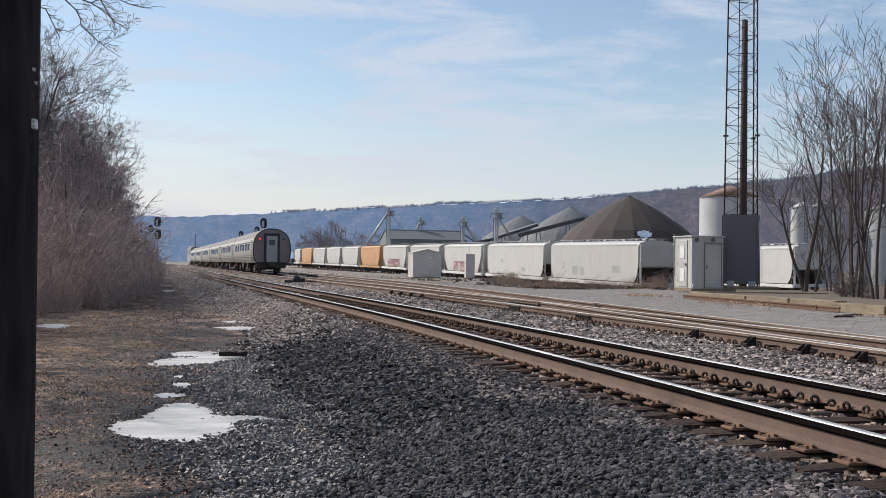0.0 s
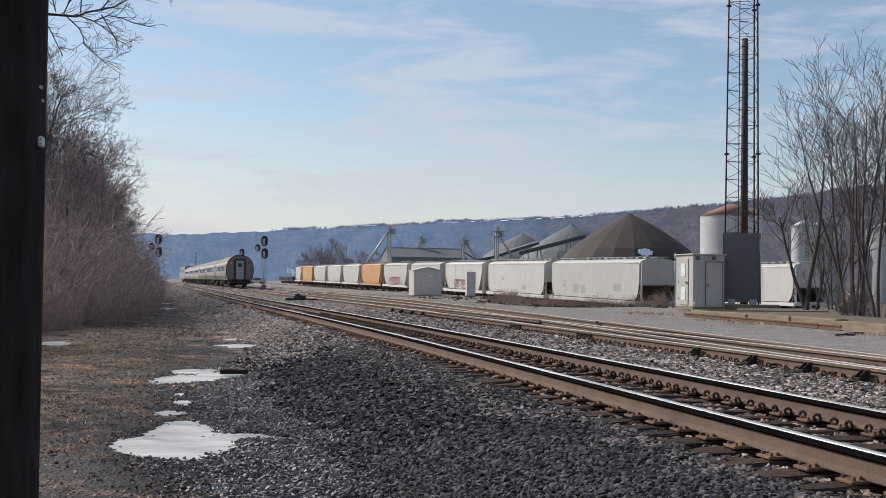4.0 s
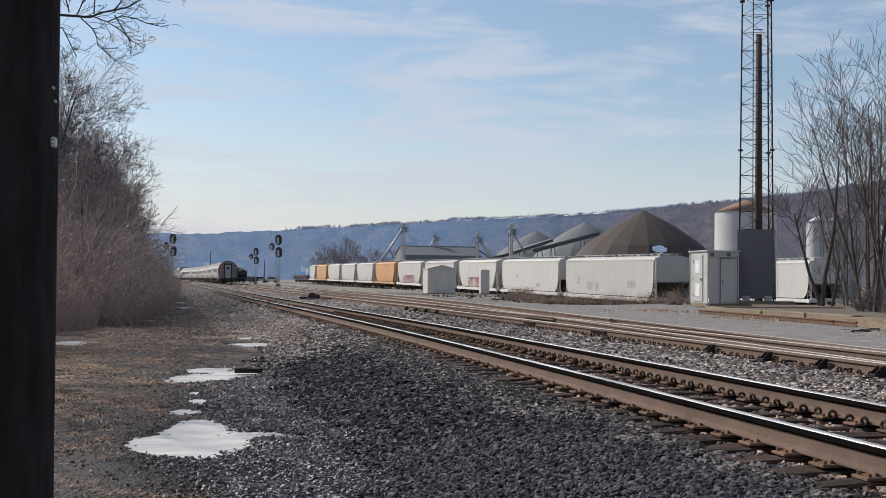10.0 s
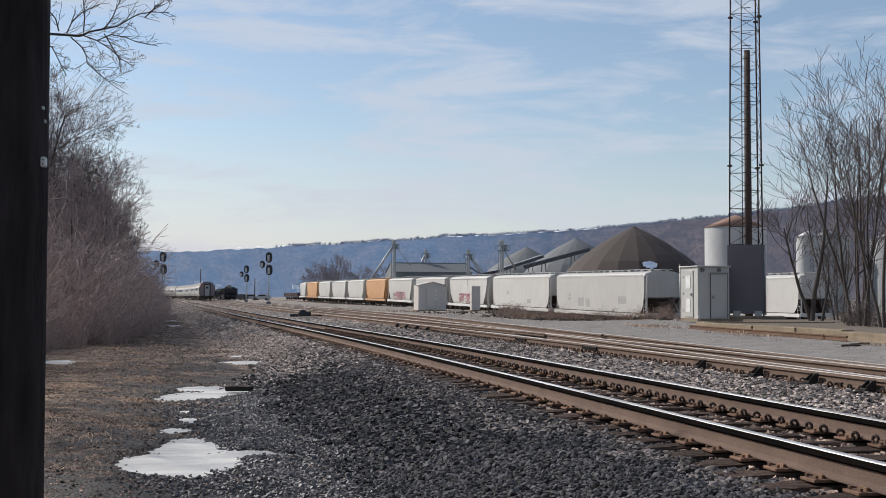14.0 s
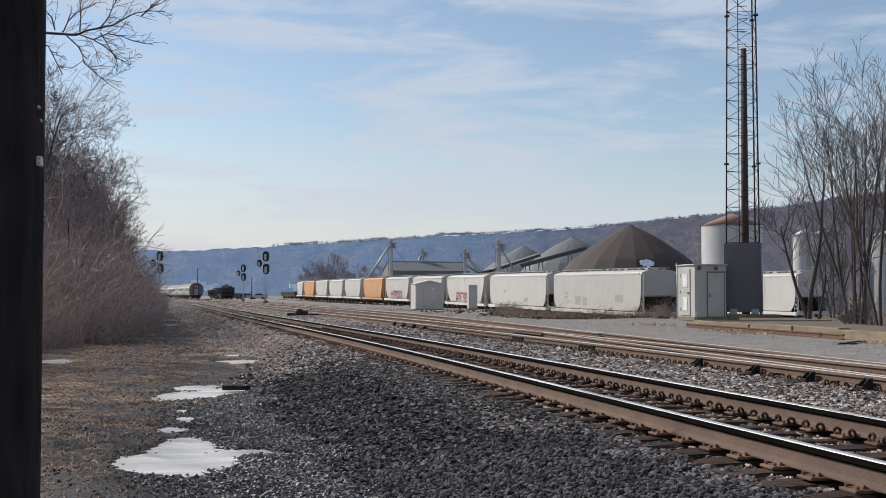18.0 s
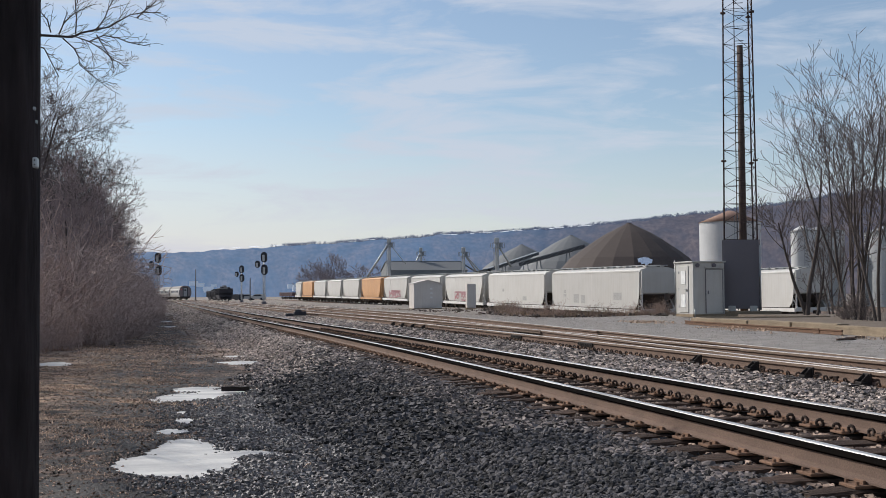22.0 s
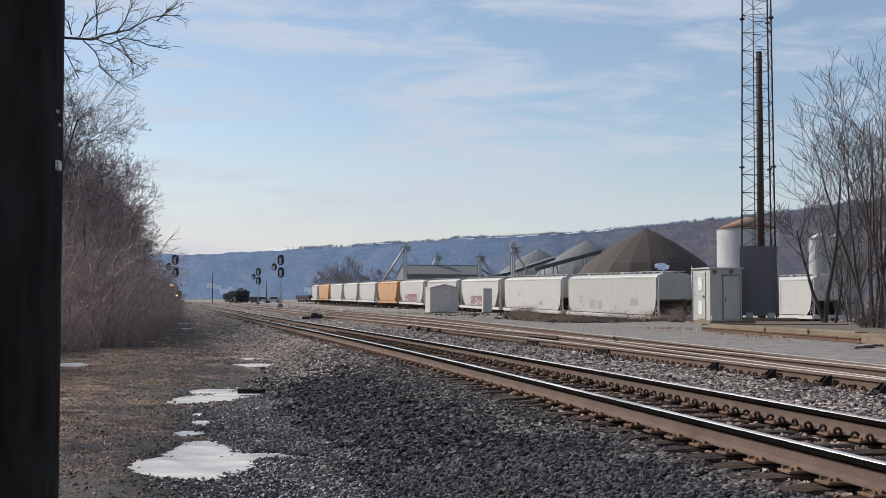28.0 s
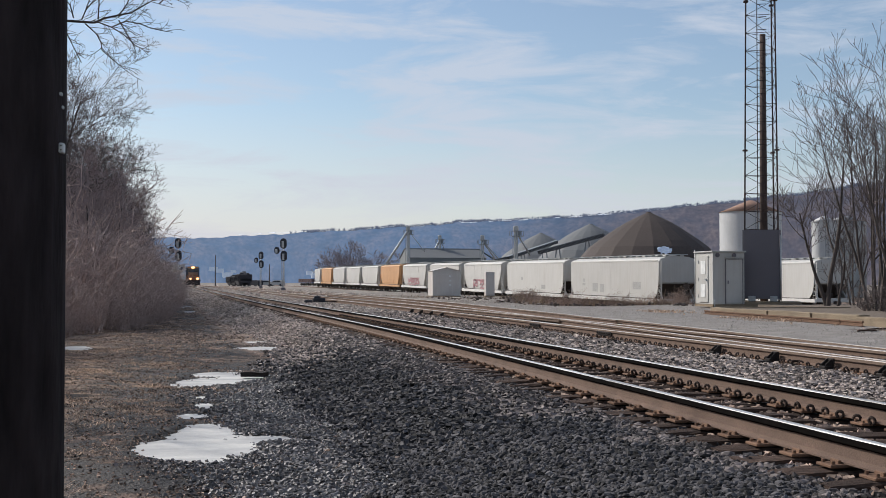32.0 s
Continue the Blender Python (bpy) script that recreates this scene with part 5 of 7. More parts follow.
M["grey_roof"] = material("grey_roof", (0.14, 0.145, 0.15), 0.7, second=(0.14, 0.145, 0.145), scale=0.2, fine=5, fine_amount=0.1, bump=0.1)


DOME = ((0.0, 0.35), (0.5, 1.4), (1.0, 2.45), (2.0, 4.45), (3.3, 6.6), (4.6, 8.5), (5.8, 10.25), (7.0, 11.8), (8.7, 13.3), (10.4, 14.2))  # drop below the top, radius


def dome(x, y, z0, h, mat, label, gores=20, k=1.0):
    d = thing("storage_dome", pose(x, y, z0), label, "storage dome", "conical storage domes")
    for i in range(gores):
        bm = bmesh.new()
        a0, a1 = 2 * math.pi * i / gores, 2 * math.pi * (i + 1) / gores
        rows = [[bm.verts.new((14.2 * k * math.cos(a), 14.2 * k * math.sin(a), 0)) for a in (a0, a1)]]
        for drop, r in reversed(DOME):
            rows.append([bm.verts.new((r * k * math.cos(a), r * k * math.sin(a), h - drop * k)) for a in (a0, a1)])
        for q, w in zip(rows, rows[1:]):
            bm.faces.new((q[0], q[1], w[1], w[0]))
        part("gore", bm, mat, d)
    bm = bmesh.new()
    tube(bm, (0, 0, h - 0.3), (0, 0, h + 0.06), 0.75, 0.45, seg=12)
    part("cap", bm, mat, d)
    return d


dome(87.5, 215.0, -1.0, 16.0, M["dome"], "large brown shingled conical storage dome")
dome(99.8, 284.6, -1.0, 17.25, M["grey_roof"], "grey conical storage dome behind the brown one")
dome(104.8, 345.0, -1.0, 17.5, M["grey_roof"], "distant grey conical storage dome")


# ---- bare trees ----
def tubes_mesh(name, segs, sides):
    """Many thin tapered tubes in one mesh: segments (p0, p1, r0, r1)."""
    S = np.array([(*a, *b, c, d) for a, b, c, d in segs], np.float64)
    p0, p1, r0, r1 = S[:, 0:3], S[:, 3:6], S[:, 6], S[:, 7]
    d = p1 - p0
    d /= np.maximum(np.linalg.norm(d, axis=1, keepdims=True), 1e-9)
    ref = np.where(np.abs(d[:, 2:3]) < 0.9, np.array([[0, 0, 1.0]]), np.array([[1.0, 0, 0]]))
    u = np.cross(d, ref)
    u /= np.linalg.norm(u, axis=1, keepdims=True)
    w = np.cross(d, u)
    ang = 2 * np.pi * np.arange(sides) / sides
    ring = u[:, None] * np.cos(ang)[None, :, None] + w[:, None] * np.sin(ang)[None, :, None]
    V = np.concatenate([p0[:, None] + ring * r0[:, None, None], p1[:, None] + ring * r1[:, None, None]], 1)
    i = np.arange(sides)
    f = np.stack([i, (i + 1) % sides, sides + (i + 1) % sides, sides + i], -1)
    Fa = (f[None] + (2 * sides) * np.arange(len(S))[:, None, None]).reshape(-1, 4)
    return mesh_from(name, V.reshape(-1, 3), Fa)


LIMB = [0]


def thin_out(rnd, thin, cap):
    """Keeps the twig set connected: only whole end twigs are left out."""
    if len(thin) > cap:
        deepest = max(t[4] for t in thin)
        ends = sorted({t[5] for t in thin if t[4] == deepest})
        count = sum(1 for t in thin if t[4] == deepest)
        keep_share = max(0.0, 1 - (len(thin) - cap) / max(1, count))
        keep = set(rnd.sample(ends, int(len(ends) * keep_share)))
        thin = [t for t in thin if t[4] < deepest or t[5] in keep]
    return [t[:4] for t in thin]


def grow(rnd, p, d, length, r, depth, max_depth, thick, thin, wander=0.22, up=0.08, kids=(4, 6), spread=0.7, rmin=0.006, reach=(0.34, 0.62)):
    """A limb that bends, tapers and sends out side limbs all along its outer part."""
    LIMB[0] += 1
    limb = LIMB[0]
    n = (9, 7, 5, 4, 3)[min(depth, 4)]
    step = length / n
    count = 0 if depth >= max_depth else rnd.randint(1, 3) if depth == max_depth - 1 and depth > 2 else rnd.randint(*kids)
    first = 0.18 if depth == 0 else 0.2
    at = sorted(rnd.uniform(first, 1.0) for _ in range(count))
    turn = rnd.uniform(0, 6.28)
    bend = Vector((rnd.uniform(-1, 1), rnd.uniform(-1, 1), rnd.uniform(-0.6, 0.8))) * wander * (0.45 if depth else 0.15)
    r_end = max(rmin, r * 0.28)
    for i in range(n):
        d = (d + bend + Vector((rnd.uniform(-1, 1), rnd.uniform(-1, 1), rnd.uniform(-1, 1))) * wander * (1.0 if depth else 0.55) + Vector((0, 0, up))).normalized()
        q = p + d * step
        ra, rb = r + (r_end - r) * i / n, r + (r_end - r) * (i + 1) / n
        if ra > max(0.03, rmin * 1.3):
            thick.append((tuple(p), tuple(q), ra, rb))
        else:
            thin.append((tuple(p), tuple(q), max(rmin, ra), max(rmin, rb), depth, limb))
        for f in at:
            if i / n < f <= (i + 1) / n:
                turn += 2.4 + rnd.uniform(-0.5, 0.5)
                u = d.orthogonal().normalized()
                w = d.cross(u)
                angle = spread * rnd.uniform(0.6, 1.35)
                nd = d * math.cos(angle) + (u * math.cos(turn) + w * math.sin(turn)) * math.sin(angle)
                ln = length * rnd.uniform(*reach) * (1.2 - 0.55 * f)
                grow(rnd, p.lerp(q, f * n - i), nd.normalized(), ln, max(rmin, rb * rnd.uniform(0.45, 0.7)), depth + 1, max_depth, thick, thin, wander, up, kids, spread, rmin, reach)
        p = q


def bare_tree(name, seed, height, r, label, stems=1, lean=0.1, depth=4, kids=(4, 6), spread=0.7, up=0.08, wander=0.2, rmin=0.007, cap=9000, group="", twig=None, leans=(), reach=(0.34, 0.62)):
    """leans: the way each stem leans (x, y, share of the full height); without it the stems lean at random."""
    rnd = random.Random(seed)
    thick, thin = [], []
    if not leans:
        leans = []
        for k in range(stems):
            a = rnd.uniform(0, 6.28)
            leans.append((math.cos(a) * lean, math.sin(a) * lean, rnd.uniform(0.75, 1.0)))
    for lx, ly, share in leans:
        d = Vector((lx, ly, 1)).normalized()
        base = Vector((lx, ly, 0)).normalized() * (0.12 if height > 9 and len(leans) == 3 else 0.22) * (len(leans) > 1) + Vector((0, 0, -0.15))
        grow(rnd, base, d, height * 0.8 * share, r * math.sqrt(share) * rnd.uniform(0.8, 1.0), 0, depth, thick, thin, wander, up, kids, spread, rmin, reach)
    thin = thin_out(rnd, thin, cap)
    k = height / max(s[1][2] for s in thick + thin)
    size = lambda segs: [(tuple(c * k for c in s[0]), tuple(c * k for c in s[1]), s[2], s[3]) for s in segs]
    t = thing(name, None, label, "tree", group)
    part_mesh("trunk", tubes_mesh("trunk", size(thick), 7), M["bark"], t, smooth=True)
    part_mesh("crown", tubes_mesh("crown", size(thin), 3), twig or M["twig"], t, "fine leafless twigs")
    return t


def bush(name, seed, height, width, count, label, mat, rmin=0.008):
    """Many bent stems that fork over and over into a tangle."""
    rnd = random.Random(seed)
    segs = []
    wild = lambda k, up=0.0: Vector((rnd.uniform(-1, 1), rnd.uniform(-1, 1), rnd.uniform(-0.7, 0.7) + up)) * k
    for _ in range(count):
        a, rr = rnd.uniform(0, 6.28), width * math.sqrt(rnd.random())
        p = Vector((math.cos(a) * rr, math.sin(a) * rr, -0.05))
        d = (Vector((math.cos(a) * 0.3, math.sin(a) * 0.3, 1)) + wild(0.5)).normalized()
        ln = height * rnd.uniform(0.3, 1.0) * (1.1 - 0.5 * rr / width)
        r = rnd.uniform(0.008, 0.018)
        for i in range(5):
            d = (d + wild(0.38, 0.3)).normalized()
            q = p + d * ln / 5
            segs.append((tuple(p), tuple(q), r, max(rmin, r * 0.75)))
            r = max(rmin, r * 0.75)
            for _ in range(rnd.randint(1, 3)):
                s = (d * 0.4 + wild(1.0, 0.15)).normalized()
                e = q + s * min(0.6, ln * rnd.uniform(0.08, 0.26))
                segs.append((tuple(q), tuple(e), r * 0.7, rmin * 0.8))
                for _ in range(rnd.randint(1, 3)):
                    s2 = (s * 0.6 + wild(1.0)).normalized()
                    segs.append((tuple(e), tuple(e + s2 * min(0.55, ln * rnd.uniform(0.05, 0.15))), rmin * 0.8, rmin * 0.5))
            p = q
    b = part_mesh(name, tubes_mesh(name, segs, 3), mat)
    return tagged(b, label, "bush", "bushes along the path")


M["grey_bark"] = material("grey_bark", (0.085, 0.07, 0.063), 0.95, second=(0.04, 0.032, 0.029), scale=2, fine=30, bump=0.5, stretch=(1, 1, 0.25), per_object=0.2)
M["dark_twig"] = material("dark_twig", (0.145, 0.118, 0.11), 0.9, second=(0.09, 0.074, 0.07), scale=0.5, fine=10, bump=0)
M["bush"] = material("bush", (0.42, 0.325, 0.29), 0.9, second=(0.27, 0.208, 0.187), scale=0.6, fine=8, bump=0, per_object=0.25)
M["bank_brush"] = material("bank_brush", (0.31, 0.228, 0.185), 0.9, second=(0.19, 0.14, 0.115), scale=0.6, fine=8, bump=0, per_object=0.3)
M["sapling"] = material("sapling", (0.32, 0.257, 0.25), 0.9, second=(0.2, 0.163, 0.163), scale=0.4, fine=8, bump=0, per_object=0.2)
M["weed"] = material("weed", (0.24, 0.175, 0.115), 0.9, second=(0.17, 0.12, 0.075), scale=0.8, fine=8, bump=0, per_island=0.3)


def wood_edge(y):
    """How far the bushes reach towards the path."""
    return float(np.interp(y, (26, 36, 39, 41.5, 44, 70, 90, 130, 210), (-5.0, -3.7, -2.9, -1.6, -1.0, -0.7, -0.9, -1.9, -4.4)))


def strewn(kinds, spots, rnd):
    """One thing at each spot (x, y, scale), turned at random; the kinds take turns."""
    used = set()
    for i, (x, y, sc) in enumerate(spots):
        k = i % len(kinds)
        m = Matrix.Translation((x, y, -0.66)) @ Matrix.Rotation(rnd.uniform(0, 6.28), 4, "Z")
        if k in used:
            o = copy_thing(kinds[k], m)
        else:
            o = kinds[k]
            o.matrix_world = m
            used.add(k)
        o.scale = (sc, sc, sc)


def left_wood():
    rnd = random.Random(21)
    kinds = [bare_tree("bare_tree", 40 + i, 17.5, 0.17, "leafless grey-brown tree in the belt beside the path", 2 + i % 2, 0.14, 4, (7, 8), 0.75, 0.05, 0.16, 0.0095, 15000, "trees beside the path", None, (), (0.31, 0.58)) for i in range(4)]
    spots = [(-8.3, 57.0, 0.76), (-8.2, 62.0, 0.84), (-7.2, 66.0, 0.8), (-6.3, 74.0, 0.72), (-7.0, 82.0, 0.78), (-6.6, 91.0, 0.74), (-7.6, 100.0, 0.8)]
    y = 52.0
    while y < 250:
        for row in range(1 if y < 100 else 2):
            spots.append((-9.8 - 2.2 * float(smooth01(80, 170, y)) - row * 3.2 - rnd.uniform(0, 1.4), y + rnd.uniform(-2, 2), rnd.uniform(0.82, 1.02) * (0.8 if y < 58 else 1.0 if y < 95 else 0.93)))
        y += 7 if y < 170 else 11
    spots += [(-9.0, 13.0, 0.5), (-8.6, 22.0, 0.55), (-8.4, 32.0, 0.6), (-11.0, 38.0, 0.75)]
    strewn(kinds, spots, rnd)
    young = [bare_tree("young_tree", 240 + i, 8.6, 0.075, "slender leafless young tree at the edge of the belt", 4, 0.2, 4, (6, 7), 0.7, 0.05, 0.13, 0.009, 8000, "young trees beside the path", M["sapling"], (), (0.3, 0.52)) for i in range(2)]
    spots = []
    y = 52.0
    while y < 190:
        spots.append((wood_edge(y) - 3.9 - 1.0 * float(smooth01(90, 150, y)) - rnd.uniform(0, 1.4), y + rnd.uniform(-1.2, 1.2), rnd.uniform(0.8, 1.15)))
        y += 4.2 if y < 110 else 6.5
    strewn(young, spots, rnd)
    bk = [bush("bush", 60 + i, 3.4, 1.5, 105, "tangled reddish-brown leafless bush beside the path", M["bush"]) for i in range(3)]
    spots = []
    y = 27.0
    while y < 210:
        for row, (back, sc) in enumerate(((1.1, 0.72), (2.7, 1.12), (4.4, 1.7))):
            spots.append((wood_edge(y) - back - rnd.uniform(0, 0.7), y + rnd.uniform(-0.8, 0.8), sc * rnd.uniform(0.82, 1.15)))
        y += 2.1 if y < 60 else 3.4 if y < 110 else 7
    strewn(bk, spots, rnd)
    ug = [bush("undergrowth", 160 + i, 6.4, 2.6, 150, "dense grey-brown leafless saplings under the trees", M["sapling"], 0.009) for i in range(2)]
    spots = []
    y = 46.0
    while y < 215:
        spots.append((wood_edge(y) - 6.3 - 1.2 * (y > 90) - rnd.uniform(0, 1.0), y + rnd.uniform(-1, 1), rnd.uniform(0.75, 0.95)))
        if y > 84:
            spots.append((wood_edge(y) - 9.8 - rnd.uniform(0, 1.5), y + rnd.uniform(-1, 1), rnd.uniform(1.1, 1.45)))
        y += 4.0 if y < 110 else 8
    strewn(ug, spots, rnd)

    t = thing("dead_branch", None, "pale broken branch caught in the bushes", "branch")
    part_mesh("stick", tubes_mesh("stick", [((-6.2, 101.2, 1.5), (-5.8, 100.9, 1.93), 0.05, 0.045), ((-5.8, 100.9, 1.93), (-5.24, 100.8, 2.63), 0.045, 0.04), ((-5.24, 100.8, 2.63), (-4.37, 100.5, 3.12), 0.04, 0.025)], 6), material("dead_wood", (0.55, 0.50, 0.46), 0.9, scale=2, fine=10), t)


left_wood()


def right_trees():
    grp = "trees by the platform"
    dk = M["dark_twig"]
    a = bare_tree("bare_tree", 5, 9.0, 0.125, "leafless forked tree on the old platform", 3, 0.3, 4, (5, 7), 0.75, 0.09, 0.16, 0.008, 3600, grp, dk, ((-0.30, 0.15, 0.66), (-0.02, 0.0, 1.0), (0.3, -0.15, 0.42)), (0.42, 0.7))
    a.matrix_world = Matrix.Translation((26.79, 45.26, 0.06))
    k1 = bare_tree("bare_tree", 12, 9.9, 0.072, "leafless many-stemmed tree on the old platform", 4, 0.16, 4, (4, 6), 0.72, 0.11, 0.14, 0.007, 2600, grp, dk, (), (0.4, 0.68))
    k1.matrix_world = Matrix.Translation((25.7, 40.5, 0.06))
    k2 = bare_tree("bare_tree", 14, 10.0, 0.072, "leafless many-stemmed tree on the old platform", 4, 0.16, 4, (4, 6), 0.72, 0.11, 0.14, 0.007, 2600, grp, dk, (), (0.4, 0.68))
    k2.matrix_world = Matrix.Translation((23.7, 36.8, 0.06))
    for one in (a, k1, k2):
        for piece in one.children:
            if piece.name.startswith("trunk"):
                piece.data.materials[0] = M["grey_bark"]
    for k, x, y, r, sc in ((k1, 23.1, 34.6, 2.0, 0.92), (k2, 23.3, 32.4, 4.1, 0.88), (k1, 28.6, 46.5, 1.1, 0.62)):
        o = copy_thing(k, Matrix.Translation((x, y, 0.06)) @ Matrix.Rotation(r, 4, "Z"))
        o.scale = (sc, sc, sc)
    br = bush("brush", 71, 1.3, 0.16, 14, "dark tangled brush under the platform trees", M["dark_twig"], 0.007)
    rnd = random.Random(9)
    br.matrix_world = Matrix.Translation((25.0, 38.9, 0.06))
    for i in range(5):
        copy_thing(br, Matrix.Translation((23.0 + i * 0.36 + rnd.uniform(-0.3, 0.3), 35.4 + i * 0.9 + rnd.uniform(-0.6, 0.6), 0.06)) @ Matrix.Rotation(i * 1.3, 4, "Z"))


right_trees()


# ---- near pole ----
np_ = thing("near_utility_pole", pose(-0.402, 2.3, -0.7), "dark weathered wooden utility pole close by", "pole")
bm = bmesh.new()
tube(bm, (0, 0, -0.3), (0, 0, 9.0), 0.165, 0.125, seg=40)
part("pole", bm, M["wood_pole"], np_, smooth=True)
bm = bmesh.new()
box(bm, (0.152, -0.04, 1.977), (0.01, 0.024, 0.019), bevel=0.002)
tag = part("tag", bm, M["white_plate"], np_, "small white metal tag")
for dz in (-0.004, 0.004):
    bm = bmesh.new()
    tube(bm, (0.1515, -0.05, 1.977 + dz), (0.1515, -0.0535, 1.977 + dz), 0.0014, seg=6)
    part("nail_head", bm, M["dark_steel"], tag)
for k, zt in enumerate((2.055, 2.078, 2.09, 1.948)):
    bm = bmesh.new()
    box(bm, (0.15 - 0.002 * k, -0.03 - 0.012 * (k % 2), zt), (0.008, 0.012, 0.006), bevel=0.001)
    part("staple", bm, M["galv"], np_)

# ---- far hills ----
RIDGE = [(-30, 60), (-14.5, 75.5), (-12, 79), (-9, 85), (-7, 88.5), (-4, 97), (0, 107), (2, 110), (5, 116.5), (8, 123), (11, 132), (14, 142), (21, 163), (40, 225), (60, 255)]
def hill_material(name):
    """Bare winter woods; their blue haze is painted as emission, strongest to the left."""
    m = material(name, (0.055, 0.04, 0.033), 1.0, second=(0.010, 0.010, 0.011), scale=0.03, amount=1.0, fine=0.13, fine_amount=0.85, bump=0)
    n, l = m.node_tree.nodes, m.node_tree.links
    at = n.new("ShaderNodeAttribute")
    at.attribute_name = "painted_haze"
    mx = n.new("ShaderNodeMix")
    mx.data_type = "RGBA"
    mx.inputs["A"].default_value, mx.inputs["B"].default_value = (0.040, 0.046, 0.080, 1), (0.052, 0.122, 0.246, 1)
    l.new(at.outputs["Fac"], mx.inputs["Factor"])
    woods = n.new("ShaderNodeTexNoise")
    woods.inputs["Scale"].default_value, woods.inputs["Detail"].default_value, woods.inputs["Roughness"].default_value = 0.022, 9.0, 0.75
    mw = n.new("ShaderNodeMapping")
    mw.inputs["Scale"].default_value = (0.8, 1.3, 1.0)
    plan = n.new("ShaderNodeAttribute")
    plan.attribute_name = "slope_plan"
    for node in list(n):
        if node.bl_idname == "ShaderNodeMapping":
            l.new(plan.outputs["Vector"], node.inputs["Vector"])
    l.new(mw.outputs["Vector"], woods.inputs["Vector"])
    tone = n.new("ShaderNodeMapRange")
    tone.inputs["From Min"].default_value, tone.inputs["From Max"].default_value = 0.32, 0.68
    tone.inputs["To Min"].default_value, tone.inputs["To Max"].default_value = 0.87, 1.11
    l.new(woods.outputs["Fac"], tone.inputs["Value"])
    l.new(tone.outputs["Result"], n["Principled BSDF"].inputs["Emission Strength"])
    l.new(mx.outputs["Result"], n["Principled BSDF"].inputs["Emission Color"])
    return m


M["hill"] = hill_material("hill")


def hill_wobble(A, T):
    return (1.2 * np.sin(A * 41 + 0.5) + 1.1 * np.sin(A * 97 + 1) + 0.9 * np.sin(A * 231 + 2) + 0.7 * np.sin(A * 517 + 3)) * T + 6 * np.sin(A * 23 + T * 3) * np.sin(T * np.pi) + 2.5 * np.sin(A * 71 - T * 4) * np.sin(T * np.pi)


def hills():
    az = np.radians(np.arange(-34, 60, 0.12))
    t = np.linspace(0, 1, 26)
    A, T = np.meshgrid(az, t)
    R = 1300 + 1500 * T - 250 * smooth01(0.1, 0.6, A)
    H = np.interp(np.degrees(A), *zip(*RIDGE)) / 2050 * 2800
    Z = H * (T ** 1.15) + hill_wobble(A, T)
    aw = A + np.radians(12.97)
    X, Y = R * np.sin(aw), R * np.cos(aw)
    idx = np.arange(X.size).reshape(X.shape)
    f = np.stack([idx[:-1, :-1], idx[:-1, 1:], idx[1:, 1:], idx[1:, :-1]], -1).reshape(-1, 4)
    me = mesh_from("hill", np.stack([X, Y, Z], -1).reshape(-1, 3), f)
    hz = me.attributes.new("painted_haze", "FLOAT", "POINT")
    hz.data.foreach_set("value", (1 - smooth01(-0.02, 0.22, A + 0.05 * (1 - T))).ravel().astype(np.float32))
    sp = me.attributes.new("slope_plan", "FLOAT_VECTOR", "POINT")
    sp.data.foreach_set("vector", np.stack([A * 2400, Z * 1.0 + 15 * np.sin(A * 31), T * 30], -1).reshape(-1).astype(np.float32))
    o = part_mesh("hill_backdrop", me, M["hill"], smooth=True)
    tagged(o, "long wooded winter ridge with painted blue haze", "hill", kind="structure")


hills()


# ---- hill dressing ----
def scatter_tufts(name, label, spots, size, seed, mat, category):
    """Small bare trees far away, each a few spread sticks."""
    rnd = random.Random(seed)
    segs = []
    for x, y, z in spots:
        h = rnd.uniform(*size)
        segs.append(((x, y, z), (x, y, z + h * 0.6), h * 0.014, h * 0.011))
        for _ in range(13):
            a, b = rnd.uniform(0, 6.28), rnd.uniform(0.2, 1.0)
            p = (x, y, z + h * rnd.uniform(0.15, 0.5))
            q = (x + math.cos(a) * h * 0.42 * b, y + math.sin(a) * h * 0.42 * b, z + h * rnd.uniform(0.5, 1.0 - 0.25 * b))
            segs.append((p, q, h * 0.016, h * 0.012))
    o = part_mesh(name, tubes_mesh(name, segs, 3), mat)
    return tagged(o, label, category, kind="stuff")


# snow brightness and blue haze on the ridge trees are put in as emission
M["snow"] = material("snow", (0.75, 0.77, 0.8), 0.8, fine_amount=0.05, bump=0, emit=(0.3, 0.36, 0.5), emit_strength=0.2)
M["ridge_wood_glow"] = material("ridge_wood_glow", (0.07, 0.055, 0.05), 1.0, bump=0, fine_amount=0.1, scale=0.01, fine=0.1, emit=(0.085, 0.115, 0.19), emit_strength=0.8)


def hill_point(az_deg, t):
    A = radians(az_deg)
    R = 1300 + 1500 * t - 250 * float(smooth01(0.1, 0.6, A))
    H = float(np.interp(az_deg, *zip(*RIDGE))) / 2050 * 2800
    wob = hill_wobble(A, t)
    aw = A + radians(12.97)
    return R * math.sin(aw), R * math.cos(aw), H * t ** 1.15 + float(wob)


